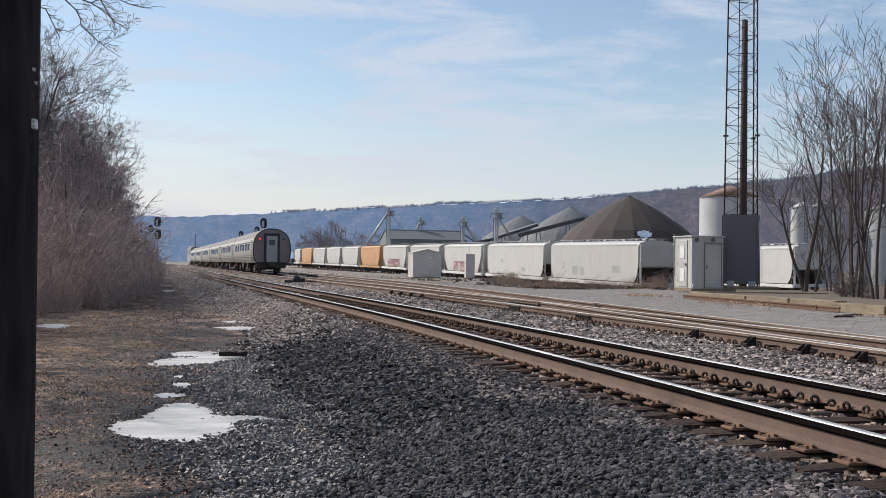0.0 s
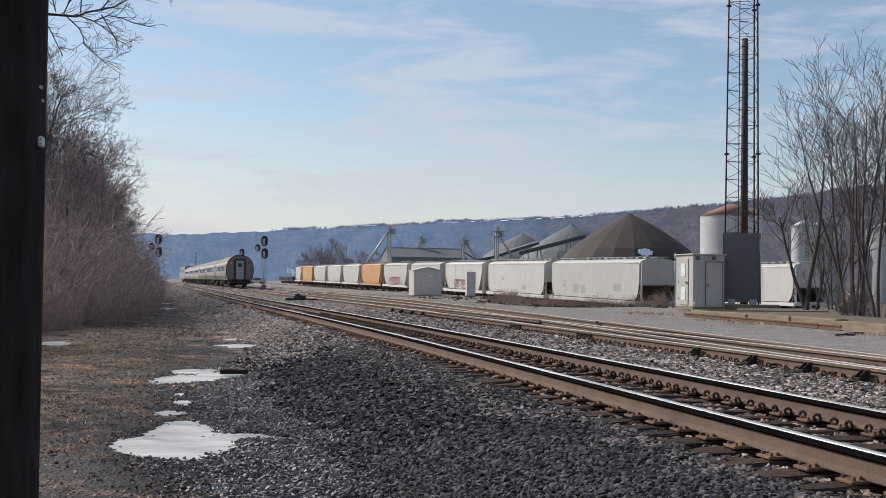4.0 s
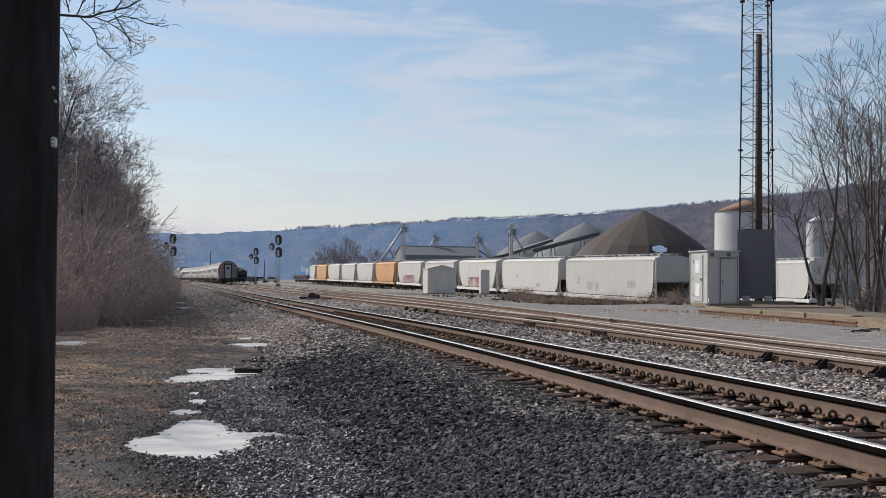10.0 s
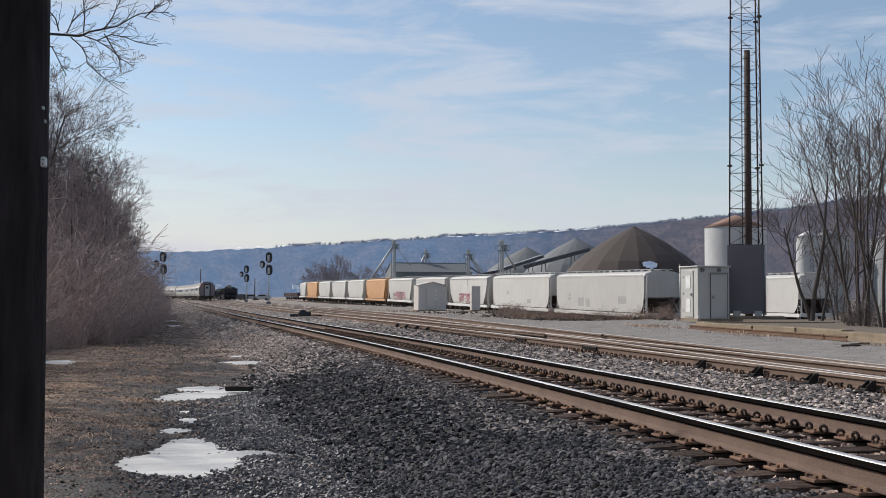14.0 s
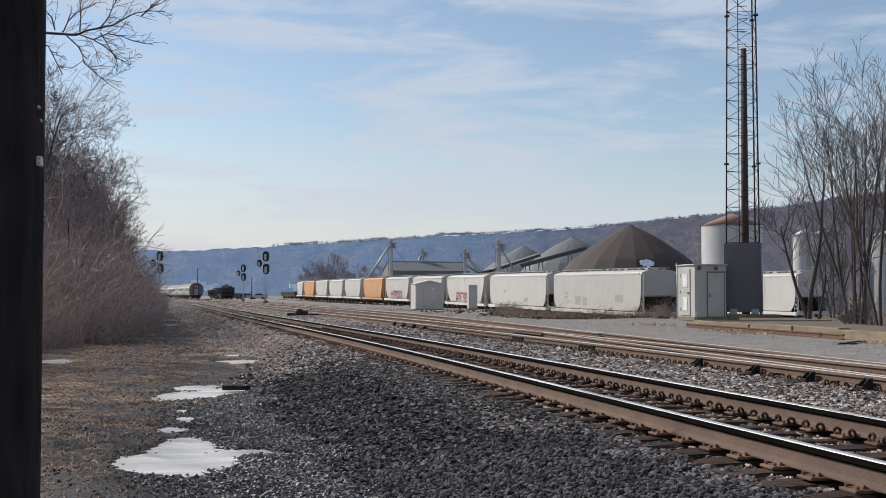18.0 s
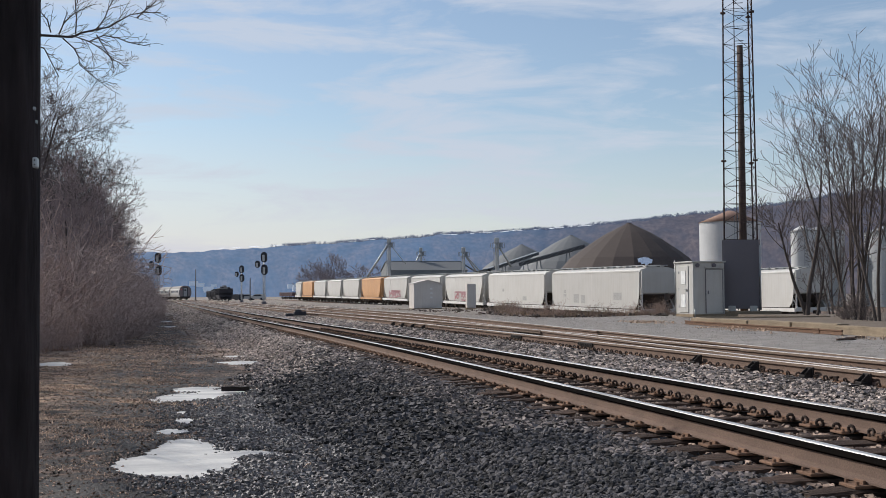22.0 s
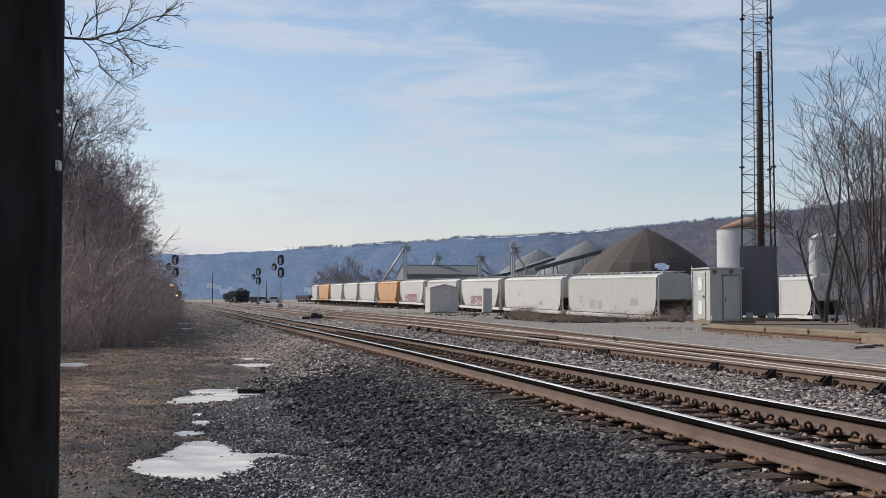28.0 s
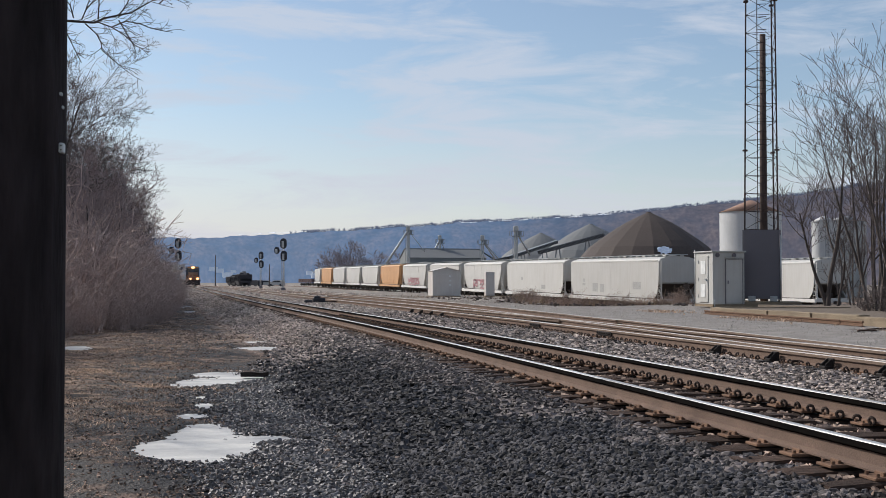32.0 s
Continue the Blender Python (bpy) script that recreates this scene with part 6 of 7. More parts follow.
def hill_dressing():
    rnd = random.Random(4)
    spots = []
    az = -22.0
    while az < 24:
        crowd = 0.5 + 0.5 * math.sin(az * 2.3) * math.sin(az * 0.9 + 1)
        if rnd.random() < (0.0 if az < -8.6 else 0.15 if az < -7.6 else 0.35 + 0.65 * crowd):
            x, y, z = hill_point(az, rnd.uniform(0.975, 1.0))
            spots.append((x, y, z - 2))
        az += 0.012
    scatter_tufts("ridge_trees", "line of bare trees on the far ridge", spots, (5.5, 12.5), 2, M["ridge_wood_glow"], "woods")
    verts, faces = [], []
    for a0, a1, t0, share in ((-10.9, -9.5, 0.985, 0.8), (-9.3, -8.9, 0.975, 0.7), (-8.8, -7.9, 0.985, 0.9), (-4.6, -2.9, 0.955, 0.5), (0.0, 6.3, 0.945, 0.6), (6.7, 7.2, 0.945, 1.0)):
        a = a0
        while a < a1:
            ln, off = rnd.uniform(0.1, 0.42), rnd.uniform(-0.005, 0.005)
            k = rnd.uniform(0.003, 0.009) * 0.75
            if rnd.random() < share:
                base = len(verts)
                for i in range(7):
                    for up in (-1, 1):
                        x, y, z = hill_point(a + ln * i / 6, t0 + off + up * k * math.sin(math.pi * (0.08 + 0.84 * i / 6)))
                        z = float(np.interp(a + ln * i / 6, *zip(*RIDGE))) / 2050 * 2800 * (t0 + off + up * k) ** 1.15
                        verts.append((x * 0.985, y * 0.985, z + 3))
                faces += [(base + 2 * i, base + 2 * i + 2, base + 2 * i + 3, base + 2 * i + 1) for i in range(6)]
            a += ln * rnd.uniform(0.8, 1.2)
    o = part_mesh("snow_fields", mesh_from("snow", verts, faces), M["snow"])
    tagged(o, "thin snow fields along the top of the ridge", "snow", kind="stuff")
    bm = bmesh.new()
    for _ in range(22):
        a, t = rnd.choice((-11.8, -11.4, -7.0, -6.6)) + rnd.gauss(0, 0.25), rnd.uniform(0.02, 0.13)
        x, y, z = hill_point(a, t)
        s = rnd.uniform(5, 11)
        box(bm, (x * 0.97, y * 0.97, z + s * 0.25 + 2), (s, s * 0.7, s * 0.5))
    # the houses glow faintly: haze painted as emission
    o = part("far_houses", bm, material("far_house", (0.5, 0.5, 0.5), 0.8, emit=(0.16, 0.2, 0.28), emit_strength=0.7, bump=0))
    tagged(o, "small pale houses low on the hazy hillside", "houses", kind="stuff")


hill_dressing()


# twigs and trunks made paler: distance haze put into the base colour
M["hazy_wood"] = material("hazy_wood", (0.26, 0.225, 0.235), 0.95, second=(0.19, 0.165, 0.175), scale=0.4, fine=4, bump=0)


for i, (x, y, h) in enumerate([(38.5, 345, 9.5), (42, 340, 12.5), (44.5, 346, 14.5), (47.5, 342, 14.0), (50.5, 348, 12.5), (53.5, 344, 11.0), (57.5, 350, 10.0), (40, 350, 12.0), (46.5, 352, 14.0), (61, 346, 10.5)]):
    t = bare_tree("far_tree", 90 + i % 3, h, 0.14, "leafless tree behind the end of the yard", 4, 0.35, 3, (5, 6), 0.75, 0.03, 0.2, 0.032, 2600, "trees behind the yard")
    t.matrix_world = Matrix.Translation((x, y, -0.2))
    for piece in t.children:
        piece.data.materials[0] = M["hazy_wood"]


# ---- grain handling plant ----
M["steel_grey"] = material("steel_grey", (0.20, 0.22, 0.24), 0.6, 0.3, second=(0.28, 0.29, 0.30), scale=0.3, fine=4, fine_amount=0.15, bump=0.05)
M["silo_white"] = material("silo_white", (0.50, 0.50, 0.50), 0.55, 0.1, second=(0.35, 0.355, 0.36), scale=0.3, fine=6, fine_amount=0.05, bump=0.05, streaks=0.3, streak_color=(0.36, 0.33, 0.3))
M["silo_roof"] = material("silo_roof", (0.30, 0.18, 0.13), 0.75, second=(0.24, 0.16, 0.125), scale=0.4, fine=5, bump=0.05)
M["wall_sheet"] = material("wall_sheet", (0.19, 0.20, 0.20), 0.7, second=(0.155, 0.16, 0.16), scale=0.3, fine=5, fine_amount=0.1, bump=0.1)


def grain_leg(x, y, top, pipes, w=1.1):
    """A bucket elevator with its head, platform and spouts."""
    g = thing("grain_elevator_leg", pose(x, y, -1.0), "tall grey bucket elevator with sloping spouts", "grain elevator", "elevator legs of the grain plant")
    h = top + 1.0
    for sx in (-0.32, 0.32):
        bm = bmesh.new()
        box(bm, (sx * w, 0, h / 2), (0.42 * w, 0.5 * w, h), bevel=0.02)
        part("casing", bm, M["galv"], g)
    bm = bmesh.new()
    box(bm, (0, 0, h - 0.4), (1.5 * w, 0.8 * w, 1.5), bevel=0.2)
    part("head", bm, M["galv"], g)
    bm = bmesh.new()
    box(bm, (0.3, 0, h - 1.9), (3.4 * w, 2.0 * w, 0.12))
    for sx in (-1.6, 0, 2.0):
        for sy in (-1, 1):
            tube(bm, (sx * w, sy * 0.95 * w, h - 1.85), (sx * w, sy * 0.95 * w, h - 0.8), 0.05, seg=5)
    for sy in (-1, 1):
        tube(bm, (-1.4 * w, sy * 0.95 * w, h - 0.8), (2.0 * w, sy * 0.95 * w, h - 0.8), 0.05, seg=5)
    box(bm, (1.0 * w, 0, h - 1.3), (0.6, 0.6, 0.9), bevel=0.05)
    part("platform", bm, M["steel_grey"], g)
    for px, pz, r in pipes:
        bm = bmesh.new()
        tube(bm, (0, 0, h - 0.9), (px, 0, pz + 1.0), r, seg=8)
        part("spout", bm, M["galv"], g)
    bm = bmesh.new()
    for sx in (-1, 1):
        tube(bm, (sx * 0.7 * w, 0.5, 0), (sx * 0.7 * w, 0.5, h - 1.9), 0.07, seg=5)
    k = 1.0
    while k < h - 3:
        tube(bm, (-0.7 * w, 0.5, k), (0.7 * w, 0.5, k + 1.4), 0.05, seg=5)
        k += 1.4
    part("ladder_frame", bm, M["steel_grey"], g)


grain_leg(53.8, 295, 15.4, [(-5.7, 5.8, 0.28), (4.5, 9.0, 0.07)], 0.7)
grain_leg(66.0, 313, 13.8, [(-2.2, 8.5, 0.22), (2.5, 8.0, 0.1)], 0.65)
grain_leg(65.4, 262, 11.8, [(3.6, 5.8, 0.22), (5.0, 5.4, 0.12)], 0.65)
grain_leg(67.6, 241, 13.0, [(3.2, 7.0, 0.2)], 0.75)


def warehouse():
    w = thing("grain_warehouse", pose(56.2, 305, -1.0), "long low grey metal grain warehouse", "warehouse")
    bm = bmesh.new()
    extrude_profile(bm, [(0, 0), (16, 0), (16, 8.6), (8, 11.2), (0, 8.6)], "x", 0.0, 21.0)
    part("wall", bm, M["wall_sheet"], w)
    for k in (0, 1):
        bm = bmesh.new()
        box(bm, (10.5, 4 if k == 0 else 12, 9.98), (21.4, 8.6, 0.12), Matrix.Rotation(0.3142 if k == 0 else -0.3142, 3, "X"))
        part("roof", bm, M["grey_roof"], w)
    bm = bmesh.new()
    box(bm, (10.5, 8, 11.3), (21.2, 0.7, 0.35), bevel=0.05)
    part("ridge_cap", bm, M["steel_grey"], w)
    bm = bmesh.new()
    tube(bm, (21.0, 8, 11.3), (26.0, 8, 8.2), 0.15, seg=6)
    tube(bm, (21.0, 9, 11.3), (26.0, 9, 8.2), 0.15, seg=6)
    part("spout", bm, M["steel_grey"], w)
    s2 = thing("grain_shed", pose(50.5, 297.5, -1.0), "lower grey shed beside the warehouse", "shed")
    bm = bmesh.new()
    extrude_profile(bm, [(0, 0), (18, 0), (18, 5.6), (9, 7.4), (0, 5.6)], "y", 0, 6)
    part("wall", bm, M["wall_sheet"], s2)
    bm = bmesh.new()
    for k in (-1, 1):
        box(bm, (9 + k * 4.6, 3, 6.6), (9.4, 6.4, 0.1), Matrix.Rotation(0.197 * k, 3, "Y"))
    part("roof", bm, M["grey_roof"], s2)


warehouse()


M["conveyor_dark"] = material("conveyor_dark", (0.085, 0.09, 0.1), 0.7, 0.2, second=(0.08, 0.085, 0.09), scale=0.5, fine=5, bump=0.05)


def conveyor(a, b, label):
    a, b = Vector(a), Vector(b)
    c = thing("conveyor", None, label, "conveyor", "conveyors to the domes")
    d = (b - a)
    rot = d.to_track_quat("Y", "Z").to_matrix()
    bm = bmesh.new()
    box(bm, (a + b) / 2, (1.1, d.length, 0.6), rot, bevel=0.05)
    part("gallery", bm, M["conveyor_dark"], c)
    bm = bmesh.new()
    box(bm, (a + b) / 2 + rot @ Vector((0, 0, 0.36)), (1.3, d.length + 0.3, 0.12), rot)
    part("cover", bm, M["steel_grey"], c)
    n = int(d.length / 1.6)
    for i in range(n):
        p, q = a + d * (i / n), a + d * ((i + 1) / n)
        up = rot @ Vector((0, 0, 1))
        for sx in (-0.57, 0.57):
            o = rot @ Vector((sx, 0, 0))
            bm = bmesh.new()
            tube(bm, p + o - up * 0.28, q + o + up * 0.32, 0.04, seg=4)
            part("truss_bar", bm, M["steel_grey"], c)
    for f in (0.3, 0.75):
        p = a + d * f
        for sx in (-1.0, 1.0):
            bm = bmesh.new()
            tube(bm, (p.x + sx * 1.4, p.y, -1.2), (p.x + sx * 0.3, p.y, p.z), 0.13, seg=6)
            part("support_leg", bm, M["steel_grey"], c)


conveyor((67.7, 248, 6.5), (80.3, 252, 10.3), "covered conveyor rising toward the grey domes")
conveyor((72.4, 240.0, 7.5), (84.7, 233.0, 11.2), "covered conveyor rising toward the brown dome")
conveyor((62.5, 248.5, 5.4), (67.4, 247.9, 6.4), "low covered conveyor between the elevator legs")


def silo(x, y, r, h, roof, mat, roof_mat, label):
    s = thing("silo", pose(x, y, -1.2), label, "silo", "silos of the plant")
    ring = 1.2
    z = 0.0
    while z < h - 0.01:
        bm = bmesh.new()
        z1 = min(h, z + ring)
        tube(bm, (0, 0, z), (0, 0, z1 - 0.03), r, seg=36, caps=False)
        tube(bm, (0, 0, z1 - 0.03), (0, 0, z1), r + 0.03, seg=36, caps=False)
        part("ring", bm, mat, s, smooth=True)
        z = z1
    bm = bmesh.new()
    tube(bm, (0, 0, h), (0, 0, h + roof), r + 0.15, 0.3, seg=36)
    part("roof", bm, roof_mat, s)
    bm = bmesh.new()
    for sx in (-0.25, 0.25):
        tube(bm, (sx - r * 0.3, -r - 0.1, 0), (sx - r * 0.3, -r - 0.1, h + 0.8), 0.04, seg=5)
    k = 0.4
    while k < h:
        tube(bm, (-0.25 - r * 0.3, -r - 0.1, k), (0.25 - r * 0.3, -r - 0.1, k), 0.03, seg=4)
        k += 0.5
    part("ladder", bm, M["steel_grey"], s)


silo(85.4, 168, 4.75, 13.4, 1.9, M["silo_white"], M["silo_roof"], "white steel silo with a rust-red cone roof")
silo(89.9, 154, 1.7, 11.2, 0.9, M["silo_white"], M["silo_white"], "slim white silo behind the bare trees")
silo(95.2, 157, 3.0, 11.4, 1.0, M["galv"], M["steel_grey"], "bluish galvanised silo behind the bare trees")
silo(101.5, 150, 3.4, 11.0, 1.0, M["galv"], M["steel_grey"], "second galvanised silo at the plant edge")
silo(82.0, 150, 2.0, 5.2, 0.6, material("green_tank", (0.42, 0.42, 0.16), 0.6), M["galv"], "small olive tank behind the white car")


M["grey_wood"] = material("grey_wood", (0.13, 0.115, 0.11), 0.9, scale=1, fine=10, bump=0.1)


# ---- dark cars, far cars and vehicles ----
def open_hopper(m, length, load):
    c = thing("open_hopper_car", m, "black open-top hopper car with a heaped load", "freight car", "dark cars on the yard lead")
    h = length / 2
    top = 2.75 if load else 2.3
    bm = bmesh.new()
    loft(bm, [(0.35, 1.2, h - 2.6), (1.2, 1.5, h - 1.2), (1.8, 1.55, h - 0.7), (top, 1.55, h - 0.5)])
    part("body", bm, M["car_black"], c)
    for i in range(9):
        for sx in (-1, 1):
            bm = bmesh.new()
            box(bm, (sx * 1.58, -h + 1.0 + i * (length - 2) / 8, top - 0.75), (0.08, 0.12, 1.4))
            part("side_post", bm, M["car_black"], c)
    rnd = random.Random(length * 7 + load)
    bm = bmesh.new()
    loft(bm, [(top - 0.1, 1.4, h - 0.7), (top + 0.12, 1.1, h - 1.6)])
    for k in range(9 if load else 4):
        y, s = rnd.uniform(1.2 - h, h - 1.2), rnd.uniform(0.3, 0.75)
        box(bm, (rnd.uniform(-0.7, 0.7), y, top + 0.12), (s * 1.4, s * 2.0, s * (1.1 if load else 0.6)), Matrix.Rotation(rnd.uniform(-0.5, 0.5), 3, "X"), bevel=0.12 * s)
    part("load", bm, M["car_black"], c)
    bm = bmesh.new()
    box(bm, (0, 0, 0.95), (0.6, length, 0.3))
    for e in (-1, 1):
        box(bm, (0, e * (h - 0.1), 1.05), (2.9, 0.2, 0.35))
        for sx in (-1.3, 1.3):
            box(bm, (sx, e * (h - 0.15), 1.7), (0.1, 0.1, 1.6))
    part("frame", bm, M["car_black"], c)
    for e in (-1, 1):
        truck_parts(c, e * (h - 1.8), mat=M["car_black"])


def on_track(lat, s, z=0.0):
    return Matrix.Translation((float(lat(s)), s, z)) @ Matrix.Rotation(heading(lat, s), 4, "Z")


def lat_lead(s):
    return lat3(s) + 2.3


open_hopper(on_track(lat_lead, 273.0), 14.0, True)
open_hopper(on_track(lat_lead, 288.0), 14.0, False)
open_hopper(on_track(lat_lead, 303.0), 14.0, False)
M["gondola"] = material("gondola", (0.14, 0.095, 0.095), 0.8, second=(0.09, 0.07, 0.07), scale=1.0, fine=10)
for i in range(2):
    g = thing("gondola_car", pose(32.3 + i * 4.2, 335 - i * 8.6, 0, 0, 0, 20), "low dark red gondola car at the far yard end", "freight car", "far gondola cars")
    bm = bmesh.new()
    box(bm, (0, 0, 1.45), (2.9, 9.0, 1.1), bevel=0.03)
    part("body", bm, M["gondola"], g)
    bm = bmesh.new()
    for k in range(8):
        box(bm, (-1.5, -4.2 + k * 1.2, 1.45), (0.1, 0.12, 1.05))
    part("side_posts", bm, M["gondola"], g)
    for e in (-1, 1):
        truck_parts(g, e * 3.0)


def far_vehicle(x, y, rz, mat, label, kind):
    v = thing("parked_vehicle", pose(x, y, -0.15, 0, 0, rz), label, "vehicle", "vehicles beyond the signals")
    bm = bmesh.new()
    extrude_profile(bm, [(-2.3, 0.35), (2.3, 0.35), (2.35, 0.8), (2.2, 1.0), (1.2, 1.08), (0.6, 1.65), (-1.2, 1.7), (-2.2, 1.15 if kind else 1.6), (-2.35, 0.8)], "x", -0.9, 0.9)
    part("body", bm, mat, v)
    bm = bmesh.new()
    for sx in (-0.91, 0.91):
        extrude_profile(bm, [(-1.6, 1.12), (1.0, 1.12), (0.55, 1.55), (-1.15, 1.58)], "x", sx - 0.01, sx + 0.01)
    part("side_glass", bm, M["signal_black"], v)
    for sx in (-0.82, 0.82):
        for sy in (-1.4, 1.4):
            bm = bmesh.new()
            tube(bm, (sx - 0.1, sy, 0.34), (sx + 0.1, sy, 0.34), 0.34, seg=14)
            part("wheel", bm, M["signal_black"], v)


far_vehicle(16.6, 330, 35, M["signal_black"], "dark parked car beyond the signals", 0)
far_vehicle(19.2, 333, 80, M["silo_white"], "white parked pickup beyond the signals", 1)
far_vehicle(22.4, 329, 70, M["silo_white"], "white parked van beyond the signals", 0)
for x, y, h in ((5.1, 306.7, 8.2), (18.6, 300, 5.8)):
    p = thing("utility_pole", pose(x, y, -0.2), "distant bare wooden utility pole beside the tracks", "pole")
    bm = bmesh.new()
    tube(bm, (0, 0, 0), (0, 0, h), 0.16, 0.11, seg=8)
    part("pole", bm, M["grey_wood"], p)


# ---- small things near the tracks ----
def switch_machine():
    s = thing("switch_machine", pose(6.95, 67.5, -0.2), "low black electric switch machine beside the track", "switch machine")
    bm = bmesh.new()
    box(bm, (0.1, 0, 0.2), (0.7, 0.6, 0.24), bevel=0.04)
    box(bm, (0.0, 0, 0.36), (0.36, 0.4, 0.14), bevel=0.05)
    part("case", bm, M["signal_black"], s)
    bm = bmesh.new()
    box(bm, (-0.5, 0.1, 0.12), (0.45, 0.5, 0.16), bevel=0.05)
    part("motor", bm, M["signal_black"], s)
    bm = bmesh.new()
    tube(bm, (0.3, 0, 0.12), (1.4, 0, 0.1), 0.03, seg=6)
    part("throw_rod", bm, M["clip"], s)


switch_machine()
def platform_litter():
    """A half-buried block by the spare rail and broken boards on the gravel."""
    rnd = random.Random(61)
    t = thing("broken_block", pose(19.37, 37.72, float(ground_level(19.37, 37.72)) - 0.02, 0, 0, 20), "dark broken block lying by the spare rail", "block")
    bm = bmesh.new()
    box(bm, (0, 0, 0.11), (0.5, 0.34, 0.24))
    bmesh.ops.subdivide_edges(bm, edges=bm.edges[:], cuts=2)
    for v in bm.verts:
        v.co += Vector((rnd.uniform(-0.05, 0.05), rnd.uniform(-0.05, 0.05), rnd.uniform(-0.04, 0.03) - 0.5 * v.co.x ** 2 * (v.co.z > 0.1)))
    part("lump", bm, M["brace"], t)
    for k in range(5):
        x, y = 15.7 + 0.34 * k + rnd.uniform(-0.1, 0.1), 25.2 + 0.36 * k + rnd.uniform(-0.15, 0.15)
        b = thing("board_scrap", pose(x, y, float(ground_level(x, y)) + 0.012, rnd.uniform(-4, 4), rnd.uniform(-4, 4), rnd.uniform(10, 80)), "dark weathered scrap of board on the gravel", "board", "scraps by the platform")
        bm = bmesh.new()
        ln = rnd.uniform(0.3, 0.8)
        box(bm, (0, 0, 0.015), (ln, rnd.uniform(0.05, 0.12), 0.03), bevel=0.004)
        bmesh.ops.subdivide_edges(bm, edges=[e for e in bm.edges if abs(e.verts[0].co.x - e.verts[1].co.x) > ln * 0.5], cuts=3)
        for v in bm.verts:
            v.co += Vector((0, rnd.uniform(-0.01, 0.01), rnd.uniform(-0.006, 0.008)))
        part("board", bm, M["tie"], b)


platform_litter()
lg = thing("timber_block", pose(1.05, 20.95, -0.66, 0, 0, -8), "short black tarred timber lying by the puddle", "timber")
bm = bmesh.new()
box(bm, (0, 0, 0.045), (0.47, 0.2, 0.075))
bmesh.ops.subdivide_edges(bm, edges=bm.edges[:], cuts=4)
rt = random.Random(17)
for v in bm.verts:
    v.co += Vector((rt.uniform(-0.022, 0.022), rt.uniform(-0.02, 0.02), rt.uniform(-0.016, 0.012) * (v.co.z > 0.03)))
part("block", bm, M["brace"], lg)
M["dead_grass"] = material("dead_grass", (0.62, 0.435, 0.305), 0.9, second=(0.17, 0.113, 0.084), scale=1.5, amount=0.95, fine=4, bump=0, per_island=0.45)


def blades(name, label, count, area, height, seed, density, mat, lean=0.9, width=0.004):
    """Thin bent leaves of dead grass."""
    r = np.random.RandomState(seed)
    x0, x1, y0, y1 = area
    x, y = r.uniform(x0, x1, count), y0 + (y1 - y0) * r.uniform(0, 1, count) ** 1.3
    keep = r.uniform(0, 1, count) < density(x, y)
    x, y = x[keep], y[keep]
    n = len(x)
    z = ground_level(x, y)
    h = r.uniform(*height, n)
    a = r.uniform(0, 2 * np.pi, n)
    le = r.uniform(0.3, 1.0, n) * lean
    dx, dy = np.cos(a), np.sin(a)
    w = width * (1 + y * 0.06)
    p0 = np.stack([x, y, z - 0.01], -1)
    mid = p0 + np.stack([dx * h * le * 0.35, dy * h * le * 0.35, h * 0.62], -1)
    tip = p0 + np.stack([dx * h * le, dy * h * le, h * np.maximum(0.15, 1.05 - 0.5 * le)], -1)
    side = np.stack([-dy * w, dx * w, np.zeros(n)], -1)
    V = np.stack([p0 - side, p0 + side, mid + side * 0.8, mid - side * 0.8, tip + side * 0.2, tip - side * 0.2], 1).reshape(-1, 3)
    f = np.array([(0, 1, 2, 3), (3, 2, 4, 5)])
    Fa = (f[None] + 6 * np.arange(n)[:, None, None]).reshape(-1, 4)
    o = part_mesh(name, mesh_from(name, V, Fa), mat)
    return tagged(o, label, "grass", kind="stuff")


def grass_where(x, y):
    u = x - lat1(y)
    k = 1 - smooth01(-5.8, -4.0, u + 0.8 * wobble(x, y, 0.6, 2.0))
    wet = dampness(x, y)
    k = k * (0.55 + 0.45 * smooth01(11, 18, y))
    return np.clip(k * smooth01(-0.25, 0.35, wobble(x, y, 1.3, 7.0) + 0.6 * wobble(x, y, 4.7, 2.0)) + 0.15 * smooth01(0.4, 0.8, wobble(x, y, 1.5, 9.0) + 0.4 * wobble(x, y, 5.0, 1.0)), 0, 1) * (1 - wet) * (np.arctan2(x, y) > radians(-9.5))


blades("dead_grass", "flattened dead grass beside the muddy path", 300000, (-5.5, 2.2, 8, 75), (0.02, 0.075), 5, grass_where, M["dead_grass"], 3.2, 0.0024)
blades("platform_grass", "dry straw along the old platform edge", 9000, (16.5, 20.5, 22, 46), (0.04, 0.16), 15, lambda x, y: smooth01(0.0, 0.5, wobble(x, y, 0.9, 4.0)) * (np.abs(x - 18.4 + 0.09 * (41 - y)) < 0.9), M["dead_grass"], 1.6, 0.003)
blades("tall_weeds", "tall dry weeds on the bank before the hopper cars", 30000, (17.3, 30, 54, 96), (0.12, 0.5), 6, lambda x, y: smooth01(0.0, 0.12, bank_drop(x, y)) * (1 - smooth01(0.75, 1.0, bank_drop(x, y))) * (0.2 + 0.8 * smooth01(-0.1, 0.5, wobble(x, y, 0.7, 3.0))), M["weed"], 0.5, 0.003)
blades("cabinet_weeds", "dry grass and weeds round the cabinets and the hut", 4000, (15.5, 27, 86, 98), (0.05, 0.22), 17, lambda x, y: smooth01(0.1, 0.6, wobble(x, y, 1.1, 2.0)) * 0.8, M["weed"], 1.3, 0.0022)
